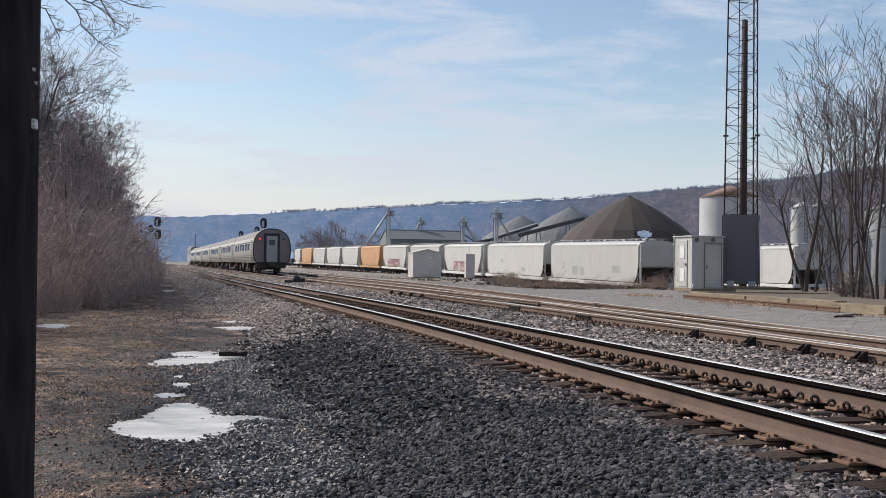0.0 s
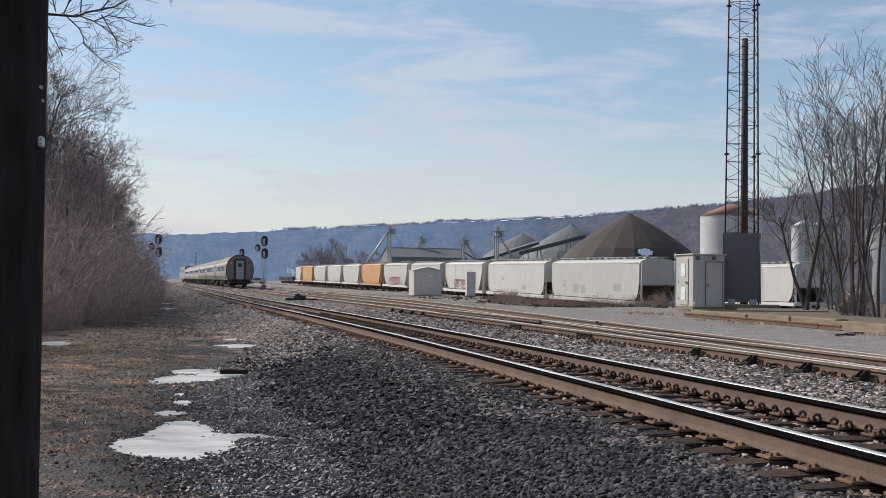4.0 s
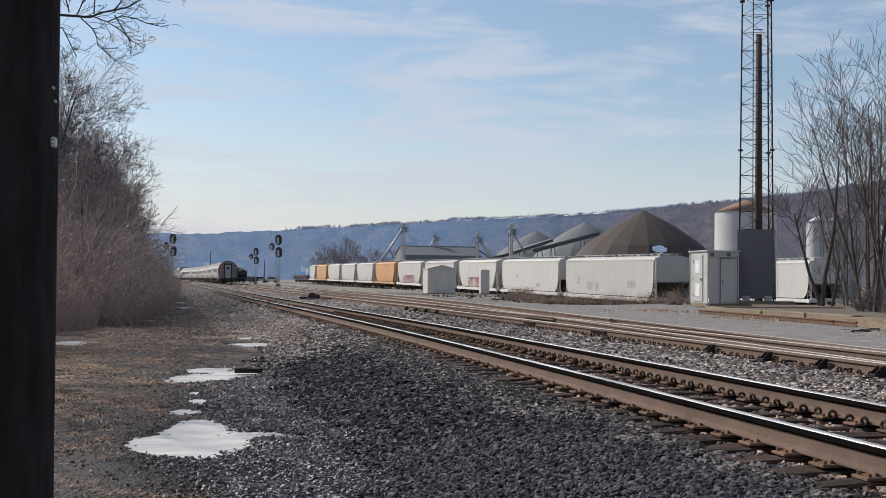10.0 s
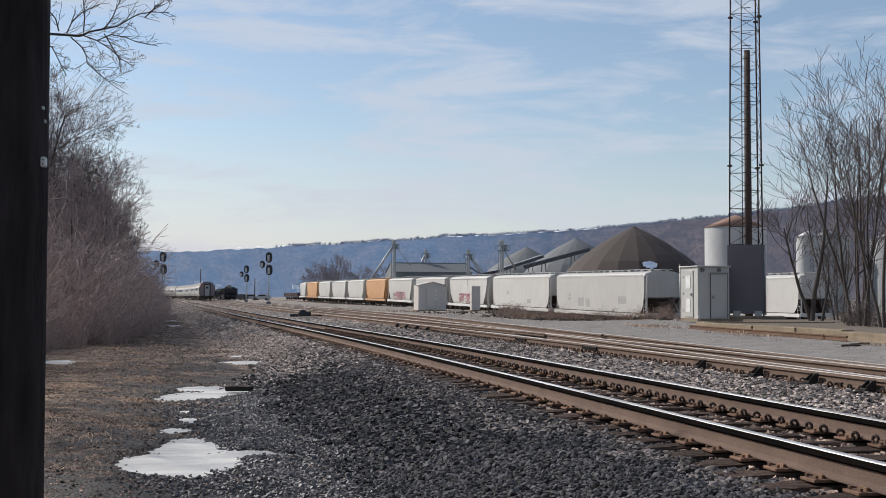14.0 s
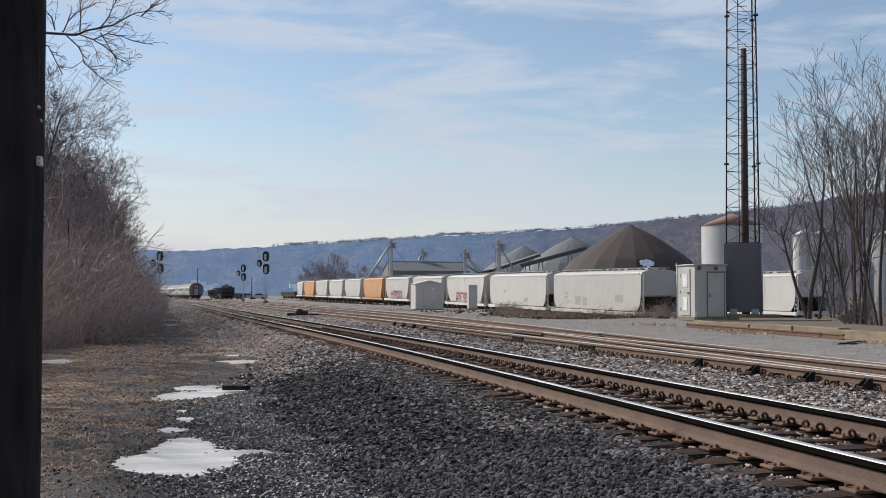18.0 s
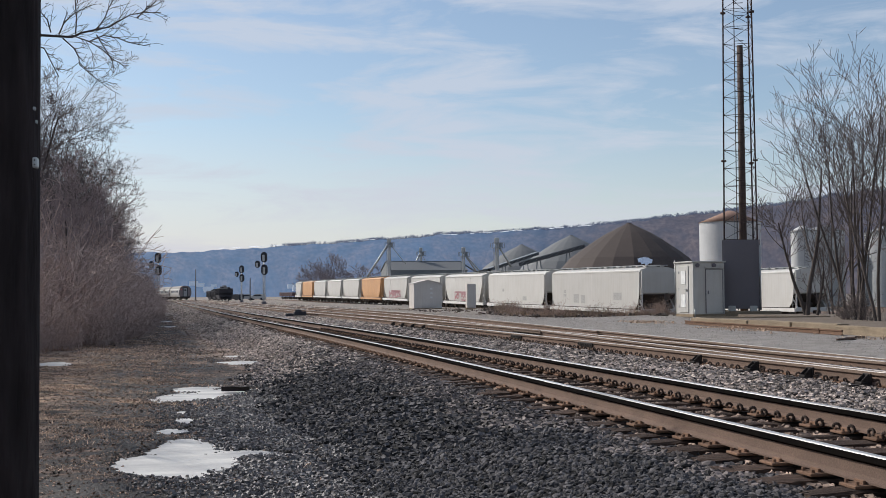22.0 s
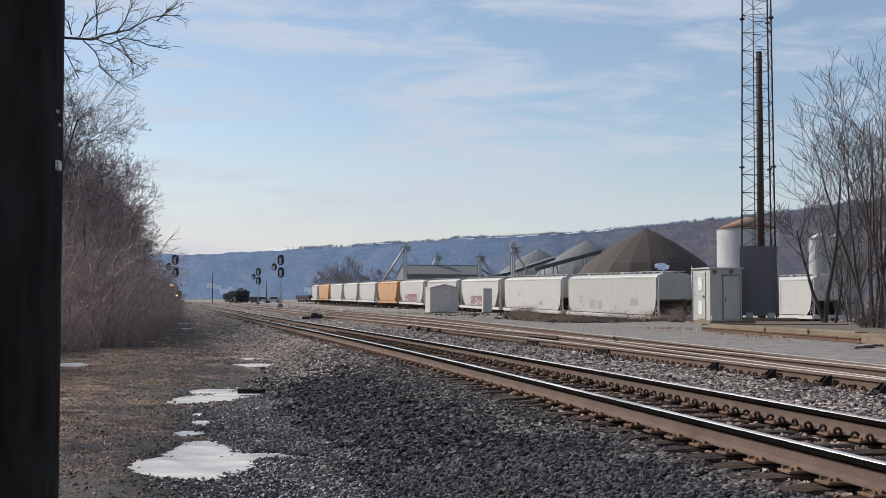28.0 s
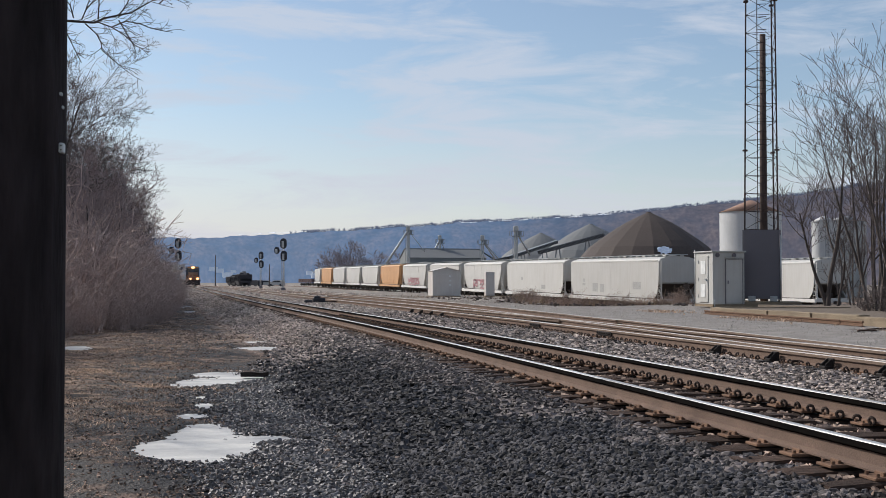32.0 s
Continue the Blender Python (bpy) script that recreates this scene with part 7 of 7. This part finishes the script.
M["rubble"] = material("rubble", (0.17, 0.135, 0.115), 0.9, second=(0.07, 0.056, 0.048), scale=0.6, fine=12, fine_amount=0.3, bump=0.4, per_island=0.5)
stones("rubble", "rubble and lumps of earth along the edge of the bank", 5000, (16.8, 30, 53.5, 90), (0.05, 0.36), 41, M["rubble"], lambda x, y: smooth01(0.0, 0.02, bank_drop(x + 0.5, y + 0.6) + 0.03 * wobble(x, y, 0.5, 1.0)) * (1 - smooth01(0.25, 0.5, bank_drop(x, y))) * (0.25 + 0.75 * smooth01(-0.2, 0.4, wobble(x, y, 0.6, 2.0))), False, True)
rw = random.Random(44)
wk = [bush("bank_bush", 80 + i, 1.9, 0.7, 40, "dry brown weeds and brush on the bank", M["bank_brush"], 0.006) for i in range(2)]
for i in range(110):
    along = i / 110
    if along < 0.45:
        x_w, s_w = 18.5 + 9.0 * along / 0.45 + rw.uniform(-0.4, 0.4), 57.0 + 6.0 * max(0, along / 0.45 - 0.3) + rw.uniform(-0.5, 1.8)
    else:
        s_w = 57.0 + 34 * (along - 0.45) / 0.55 + rw.uniform(-0.5, 0.5)
        x_w = max(17.8, 0.272 * s_w) + rw.uniform(0.7, 2.6)
    m = Matrix.Translation((x_w, s_w, float(ground_level(x_w, s_w)))) @ Matrix.Rotation(rw.uniform(0, 6), 4, "Z")
    o = copy_thing(wk[i % 2], m) if i > 1 else wk[i]
    o.matrix_world = m
    sc = rw.uniform(0.25, 0.55) * (1.45 if rw.random() < 0.2 else 1.0)
    o.scale = (sc, sc, sc)


def overhead_limb():
    """The limb of a tree beside the path that hangs out over it."""
    rnd = random.Random(77)
    thick, thin = [], []
    main = [(-3.2, 4.2), (-1.55, 4.17), (-1.22, 4.15), (-1.1, 4.2), (-0.94, 4.23), (-0.78, 4.26), (-0.67, 4.33), (-0.54, 4.41), (-0.38, 4.45), (-0.18, 4.47)]
    side = [[(-1.22, 4.15), (-1.01, 4.07), (-0.86, 3.98), (-0.75, 3.88)], [(-1.01, 4.07), (-0.85, 4.16), (-0.69, 4.15), (-0.56, 4.11), (-0.37, 4.09)],
            [(-0.94, 4.23), (-0.84, 4.4), (-0.8, 4.52), (-0.74, 4.64)], [(-1.32, 4.12), (-1.19, 4.01), (-1.14, 3.91), (-1.13, 3.82), (-1.03, 3.74), (-0.88, 3.62)],
            [(-0.94, 4.2), (-0.88, 4.1), (-0.75, 3.88)], [(-2.2, 4.2), (-1.54, 4.01), (-1.48, 3.89), (-1.37, 3.67)], [(-1.17, 4.17), (-1.16, 4.36), (-1.18, 4.61)],
            [(-1.45, 4.17), (-1.49, 4.32), (-1.58, 4.43)], [(-0.47, 4.43), (-0.38, 4.52), (-0.34, 4.59)], [(-1.36, 4.15), (-1.3, 4.31), (-1.19, 4.43), (-1.04, 4.53)]]
    lines = [[(x, 14.4 + 0.12 * math.sin(3 * x + k), z) for x, z in line] for k, line in enumerate([main] + side)]
    lines[0][0] = (-3.2, 14.5, 4.16)
    for i, line in enumerate(lines):
        r = 0.019 if i == 0 else 0.0085
        for a, b in zip(line, line[1:]):
            thick.append((a, b, r, r * 0.86))
            r *= 0.86
            d = (Vector(b) - Vector(a)).normalized()
            for _ in range(3):
                side = Vector((rnd.uniform(-0.3, 1), rnd.uniform(-1, 1), rnd.uniform(-0.8, 1))).normalized()
                grow(rnd, Vector(a).lerp(Vector(b), rnd.uniform(0.3, 1.0)), (d + side * 0.9).normalized(), rnd.uniform(0.12, 0.34), 0.0045, 3, 4, thick, thin, 0.24, 0.02, (2, 3), 0.7, 0.0024)
    t = thing("overhanging_limb", None, "leafless limb hanging out over the path", "branch")
    tr = [((-8.2, 12.5, -0.7), (-8.0, 12.7, 2.6), 0.22, 0.17), ((-8.0, 12.7, 2.6), (-6.0, 13.3, 4.3), 0.13, 0.09), ((-6.0, 13.3, 4.3), (-3.2, 14.5, 4.16), 0.09, 0.018)]
    tagged(part_mesh("stem", tubes_mesh("stem", tr + thick, 7), M["bark"], t), kind="stuff")
    tagged(part_mesh("twig_spray", tubes_mesh("twig_spray", [s[:4] for s in thin], 3), M["bark"], t), kind="stuff")


overhead_limb()


# ---- marks on cars, sheet on the dome ----
def scrawl(seed, y0, y1, z0, z1, mat, m, label):
    """Illegible painted strokes on a car's side, 4 mm proud."""
    rnd = random.Random(seed)
    bm = bmesh.new()
    for k in range(26):
        y, z = rnd.uniform(y0, y1), rnd.uniform(z0, z1)
        a = rnd.uniform(0, 3.14)
        for _ in range(5):
            a += rnd.uniform(-1.2, 1.2)
            y2, z2 = min(y1, max(y0, y + math.cos(a) * 0.6)), min(z1, max(z0, z + math.sin(a) * 0.5))
            box(bm, (-1.612, (y + y2) / 2, (z + z2) / 2), (0.008, max(0.12, math.hypot(y2 - y, z2 - z)), 0.2), Matrix.Rotation(math.atan2(z2 - z, y2 - y), 3, "X"))
            y, z = y2, z2
    o = part("graffiti", bm, mat)
    o.matrix_world = m
    tagged(o, label, "graffiti", kind="structure")


M["paint_red"] = material("paint_red", (0.40, 0.17, 0.19), 0.6, second=(0.46, 0.36, 0.36), scale=2, fine=10, bump=0)
M["paint_grey"] = material("paint_grey", (0.33, 0.325, 0.31), 0.6, second=(0.28, 0.27, 0.26), scale=2, fine=10, bump=0)
for seed, s_c, a, b, mat, lab in ((1, 134.0, -3.5, 3.5, M["paint_red"], "red painted scrawl low on a hopper car"), (2, 172.0, -4.0, 4.0, M["paint_red"], "faded red painted scrawl on a hopper car")):
    scrawl(seed, a, b, 1.3, 2.3, mat, yard_pose(s_c), lab)
for s_c, y, z, w, h in ((93.2, 3.6, 1.95, 1.3, 0.75), (93.2, 2.0, 1.9, 1.0, 0.7), (93.2, 6.4, 2.55, 0.5, 0.28), (93.2, 6.4, 2.2, 0.7, 0.22), (93.2, -5.5, 2.2, 1.6, 0.6), (114.0, 4.0, 2.6, 0.6, 0.3), (114.0, -3.0, 1.8, 1.2, 0.4)):
    bm = bmesh.new()
    box(bm, (-1.603, y, z), (0.01, w, h))
    o = part("stencil_panel", bm, M["paint_grey"])
    o.matrix_world = yard_pose(s_c)
    tagged(o, "faded grey stencil panel on a hopper car", "marking", "markings on the hopper cars", "structure")


def tarp():
    rnd = random.Random(5)
    bm = bmesh.new()
    n = 9
    g = []
    for i in range(n):
        row = []
        for j in range(n):
            x, z = -1.35 + 2.7 * i / (n - 1), -0.75 + 1.5 * j / (n - 1)
            row.append(bm.verts.new((x + rnd.uniform(-0.12, 0.12), rnd.uniform(-0.12, 0.12) + z * 0.9, z + rnd.uniform(-0.12, 0.12))))
        g.append(row)
    for i in range(n - 1):
        for j in range(n - 1):
            if (i - 3.5) ** 2 / 16 + (j - 3.5) ** 2 / 14 < 1.0:
                bm.faces.new((g[i][j], g[i + 1][j], g[i + 1][j + 1], g[i][j + 1]))
    bmesh.ops.delete(bm, geom=[v for v in bm.verts if not v.link_faces], context="VERTS")
    o = part("tarpaulin", bm, material("tarp", (0.62, 0.70, 0.82), 0.5, second=(0.75, 0.79, 0.85), scale=1.5, fine=10, bump=0.1))
    o.matrix_world = Matrix.Translation((85.58, 202.5, 7.2)) @ Matrix.Rotation(-0.15, 4, "Z")
    tagged(o, "pale blue sheet lying on the brown dome", "tarpaulin")


tarp()


# ---- trains ----
M["stainless"] = material("stainless", (0.46, 0.44, 0.41), 0.5, 0.35, second=(0.38, 0.36, 0.33), scale=0.8, fine=20, fine_amount=0.06, bump=0.03, streaks=0.25, streak_color=(0.32, 0.29, 0.26))
M["coach_end"] = material("coach_end", (0.19, 0.165, 0.17), 0.65, 0.0, second=(0.12, 0.105, 0.108), scale=1.2, fine=25)
M["dark_glass"] = material("dark_glass", (0.03, 0.034, 0.04), 0.12, second=(0.05, 0.05, 0.055), scale=2, fine_amount=0.05, bump=0)
M["door_grey"] = material("door_grey", (0.30, 0.31, 0.32), 0.5, 0.2, second=(0.25, 0.25, 0.26), scale=2, fine_amount=0.08, bump=0.03)
M["red_lamp"] = material("red_lamp", (0.5, 0.02, 0.02), 0.4, bump=0, emit=(1.0, 0.05, 0.06), emit_strength=0.8)
M["head_lamp"] = material("head_lamp", (0.9, 0.8, 0.6), 0.3, bump=0, emit=(1.0, 0.42, 0.14), emit_strength=5.0)
M["loco_blue"] = material("loco_blue", (0.035, 0.05, 0.085), 0.5, second=(0.05, 0.06, 0.08), scale=1, fine=20, fine_amount=0.1, bump=0.02)
M["loco_grey"] = material("loco_grey", (0.27, 0.285, 0.285), 0.55, 0.2, second=(0.2, 0.21, 0.21), scale=0.8, fine=20, fine_amount=0.08, bump=0.03)
M["loco_yellow"] = material("loco_yellow", (0.46, 0.20, 0.05), 0.5, second=(0.38, 0.16, 0.045), scale=1, fine=20, fine_amount=0.1, bump=0.02)
M["coach_roof"] = material("coach_roof", (0.25, 0.235, 0.22), 0.85, second=(0.19, 0.18, 0.165), scale=0.8, fine=20, fine_amount=0.1, bump=0.03)
COACH = [(-1.30, 0.95), (-1.50, 1.25), (-1.58, 1.7), (-1.60, 2.15), (-1.57, 2.6), (-1.44, 3.05), (-1.18, 3.45), (-0.75, 3.74), (-0.3, 3.85)]
COACH = COACH + [(-x, z) for x, z in reversed(COACH)]


def coach(label):
    c = thing("passenger_coach", None, label, "passenger coach", "coaches of the passenger train")
    h = 12.75
    bm = bmesh.new()
    extrude_profile(bm, COACH, "y", -h + 0.12, h - 0.12)
    for f in bm.faces:
        f.material_index = 1 if f.normal.z > 0.45 else 0
    part("shell", bm, [M["stainless"], M["coach_roof"]], c)
    for e in (-1, 1):
        bm = bmesh.new()
        extrude_profile(bm, [(x * 1.003, 2.3 + (z - 2.3) * 1.003) for x, z in COACH], "y", e * h - 0.13, e * h + 0.13)
        end = part("end_wall", bm, M["coach_end"], c, "dark grey end wall")
        y = e * (h + 0.15)
        bm = bmesh.new()
        for (xa, za), (xb, zb) in zip(COACH, COACH[1:] + COACH[:1]):
            tube(bm, (xa * 0.98, e * (h + 0.13), 2.3 + (za - 2.3) * 0.98), (xb * 0.98, e * (h + 0.13), 2.3 + (zb - 2.3) * 0.98), 0.045, seg=6)
        part("rim", bm, M["signal_black"], end, "black rubber rim round the end")
        bm = bmesh.new()
        box(bm, (0, y, 2.2), (1.35, 0.1, 2.5), bevel=0.03)
        part("door_frame", bm, M["signal_black"], end)
        bm = bmesh.new()
        box(bm, (0, y + e * 0.06, 2.12), (0.92, 0.06, 2.2), bevel=0.03)
        part("end_door", bm, M["door_grey"], end, "grey end door with a small dark window")
        bm = bmesh.new()
        box(bm, (0, y + e * 0.1, 2.68), (0.46, 0.03, 0.42), bevel=0.012)
        part("door_window", bm, M["dark_glass"], end)
        for sx in (-1, 1):
            bm = bmesh.new()
            tube(bm, (sx * 1.02, e * (h + 0.12), 2.98), (sx * 1.02, e * (h + 0.17), 2.98), 0.09, seg=10)
            part("tail_lamp", bm, M["red_lamp"] if (e < 0 and sx < 0) else M["signal_black"], end)
        bm = bmesh.new()
        box(bm, (0, e * (h + 0.2), 0.8), (0.5, 0.5, 0.4), bevel=0.05)
        box(bm, (0, e * (h - 0.2), 0.75), (2.4, 0.5, 0.5), bevel=0.05)
        part("coupler", bm, M["dark_steel"], c)
        truck_parts(c, e * (h - 3.9), 0.45)
    bm = bmesh.new()
    for k in range(5):
        box(bm, (0.3 * (-1) ** k, -5.5 + k * 2.7, 0.7), (1.9, 1.9, 0.6), bevel=0.06)
    part("underfloor_gear", bm, M["dark_steel"], c)
    for sx in (-1, 1):
        for g in range(6):
            for k in range(3):
                bm = bmesh.new()
                yy = -9.0 + g * 3.2 + k * 0.72
                box(bm, (sx * 1.59, yy, 2.32), (0.05, 0.55, 0.6), bevel=0.015)
                part("side_window", bm, M["dark_glass"], c)
        for yy in (-11.4, 11.4):
            bm = bmesh.new()
            box(bm, (sx * 1.585, yy, 1.95), (0.05, 0.85, 1.9), bevel=0.015)
            part("side_door", bm, M["door_grey"], c)
        bm = bmesh.new()
        for z in (1.45, 1.62, 1.79, 2.74):
            box(bm, (sx * 1.575, 0, z), (0.06, 24.6, 0.035))
        part("side_fluting", bm, M["stainless"], c)
    return c


def passenger_engine():
    c = thing("passenger_locomotive", None, "silver-grey diesel locomotive at the head of the coaches", "locomotive")
    bm = bmesh.new()
    prof = [(-10.4, 0.9), (8.2, 0.9), (10.4, 1.1), (10.2, 1.9), (8.6, 3.5), (8.0, 3.95), (-10.4, 3.95)]
    extrude_profile(bm, prof, "x", -1.52, 1.52)
    part("body", bm, M["loco_grey"], c)
    bm = bmesh.new()
    for k in range(5):
        box(bm, (0, -8 + k * 3.0, 4.05), (1.9, 2.0, 0.22), bevel=0.05)
    part("roof_vents", bm, M["coach_end"], c)
    bm = bmesh.new()
    box(bm, (0, -10.42, 2.4), (2.7, 0.08, 2.8), bevel=0.03)
    part("rear_wall", bm, M["coach_end"], c)
    for sx in (-1, 1):
        bm = bmesh.new()
        box(bm, (sx * 1.53, 6.9, 3.1), (0.04, 1.3, 0.7), bevel=0.02)
        part("cab_window", bm, M["dark_glass"], c)
        bm = bmesh.new()
        box(bm, (sx * 1.53, -1.5, 2.9), (0.05, 12.0, 0.9))
        part("side_grille", bm, M["coach_end"], c)
    bm = bmesh.new()
    box(bm, (0, 0, 0.7), (2.3, 5.0, 0.7), bevel=0.1)
    part("fuel_tank", bm, M["dark_steel"], c)
    for y in (-6.8, 6.8):
        truck_parts(c, y, 0.5)
    return c


def freight_engine():
    """A six-axle freight locomotive whose cab end points to -y."""
    c = thing("freight_locomotive", None, "dark blue freight locomotive with lit headlights", "locomotive")
    bm = bmesh.new()
    box(bm, (0, 0, 1.35), (3.0, 22.0, 0.35), bevel=0.03)
    part("frame", bm, M["dark_steel"], c)
    bm = bmesh.new()
    extrude_profile(bm, [(-10.4, 1.5), (-8.3, 1.5), (-8.3, 3.25), (-9.6, 3.2), (-10.3, 2.7)], "x", -1.0, 1.0)
    part("nose", bm, material("loco_nose", (0.15, 0.075, 0.035), 0.5, second=(0.09, 0.05, 0.03), scale=1, fine=20), c, "dark orange-brown short hood")
    bm = bmesh.new()
    extrude_profile(bm, [(-8.3, 1.5), (-5.4, 1.5), (-5.4, 4.55), (-7.7, 4.6), (-8.3, 4.25)], "x", -1.53, 1.53)
    cab = part("cab", bm, M["loco_blue"], c)
    for sx in (-0.85, 0.85):
        bm = bmesh.new()
        box(bm, (sx, -8.33, 3.72), (0.95, 0.05, 0.6), bevel=0.02)
        part("windshield", bm, M["dark_glass"], cab)
    for sx in (-1, 1):
        bm = bmesh.new()
        box(bm, (sx * 1.54, -6.7, 3.6), (0.04, 1.5, 0.65), bevel=0.02)
        part("cab_window", bm, M["dark_glass"], cab)
    bm = bmesh.new()
    box(bm, (0, 2.5, 2.95), (1.9, 15.6, 2.9), bevel=0.06)
    part("long_hood", bm, M["loco_blue"], c)
    bm = bmesh.new()
    box(bm, (0, 7.5, 4.3), (3.0, 4.6, 0.6), bevel=0.1)
    part("radiator", bm, M["loco_blue"], c)
    bm = bmesh.new()
    for x in (-0.16, 0.16):
        tube(bm, (x, -8.38, 4.35), (x, -8.5, 4.35), 0.22, seg=14)
    part("headlight", bm, M["head_lamp"], c, "glowing twin headlight")
    for sx in (-0.8, 0.8):
        bm = bmesh.new()
        tube(bm, (sx, -10.9, 1.75), (sx, -11.02, 1.75), 0.24, seg=14)
        part("ditch_light", bm, M["head_lamp"], c, "glowing ditch light")
    bm = bmesh.new()
    extrude_profile(bm, [(-11.3, 0.25), (-10.8, 0.25), (-10.8, 1.2), (-11.0, 1.2)], "x", -1.4, 1.4)
    part("plow", bm, M["dark_steel"], c)
    bm = bmesh.new()
    for sx in (-1.45, 1.45):
        for y in np.arange(-10.6, 10.7, 1.9):
            tube(bm, (sx, y, 1.5), (sx, y, 2.5), 0.025, seg=5)
        tube(bm, (sx, -5, 2.5), (sx, 10.6, 2.5), 0.025, seg=5)
    part("handrail", bm, M["loco_yellow"], c)
    bm = bmesh.new()
    box(bm, (0, -8.36, 4.36), (2.4, 0.05, 0.3), bevel=0.02)
    part("number_board", bm, M["loco_yellow"], c, "orange panel above the windshield")
    bm = bmesh.new()
    box(bm, (0, 0, 0.85), (2.6, 5.5, 0.8), bevel=0.12)
    part("fuel_tank", bm, M["dark_steel"], c)
    for y in (-7.0, 7.0):
        truck_parts(c, y, 0.53)
    return c


def container_car():
    c = thing("container_car", None, "well car with stacked pale shipping containers", "freight car", "container cars of the freight train")
    bm = bmesh.new()
    for sx in (-1.35, 1.35):
        box(bm, (sx, 0, 0.85), (0.14, 13.5, 0.75), bevel=0.03)
    box(bm, (0, 0, 0.45), (2.6, 12.5, 0.15))
    for e in (-1, 1):
        box(bm, (0, e * 8.2, 1.0), (2.2, 3.2, 0.35), bevel=0.05)
    part("well_frame", bm, M["dark_steel"], c)
    for k, z in enumerate((0.55, 3.0)):
        bm = bmesh.new()
        box(bm, (0, 0, z + 1.2), (2.44, 12.2, 2.4), bevel=0.02)
        i = -5.9
        while i < 6:
            for sx in (-1.225, 1.225):
                box(bm, (sx, i, z + 1.2), (0.035, 0.12, 2.1))
            i += 0.4
        part("container", bm, M["white_car"], c)
    for e in (-1, 1):
        truck_parts(c, e * 8.4)
    return c


def rear_at(t):
    return float(np.interp(t, (0, 6, 9, 13, 16.5, 19, 21, 23, 24.4, 32), (98.5, 157, 186, 228, 262, 288, 308, 328, 342, 418)))


def front_at(t):
    return 272.0 + 8.0 * (32.0 - t)


coaches = [coach("stainless steel passenger coach with dark windows")]
coaches += [copy_thing(coaches[0], Matrix()) for _ in range(5)]
lead = passenger_engine()
engine = freight_engine()
wells = [container_car()]
wells += [copy_thing(wells[0], Matrix()) for _ in range(5)]


# ---- what moves ----
def motions():
    times = [float(t) for t in range(0, 33)]
    for i, c in enumerate(coaches):
        walk(c, [(t, on_track(lat2, rear_at(t) + 12.9 + 26.0 * i)) for t in times])
    walk(lead, [(t, on_track(lat2, rear_at(t) + 26.0 * 6 + 10.6)) for t in times])
    walk(engine, [(t, on_track(lat1, front_at(t) + 11.2)) for t in times])
    for i, c in enumerate(wells):
        walk(c, [(t, on_track(lat1, front_at(t) + 22.6 + 10.3 + 20.6 * i)) for t in times])


motions()
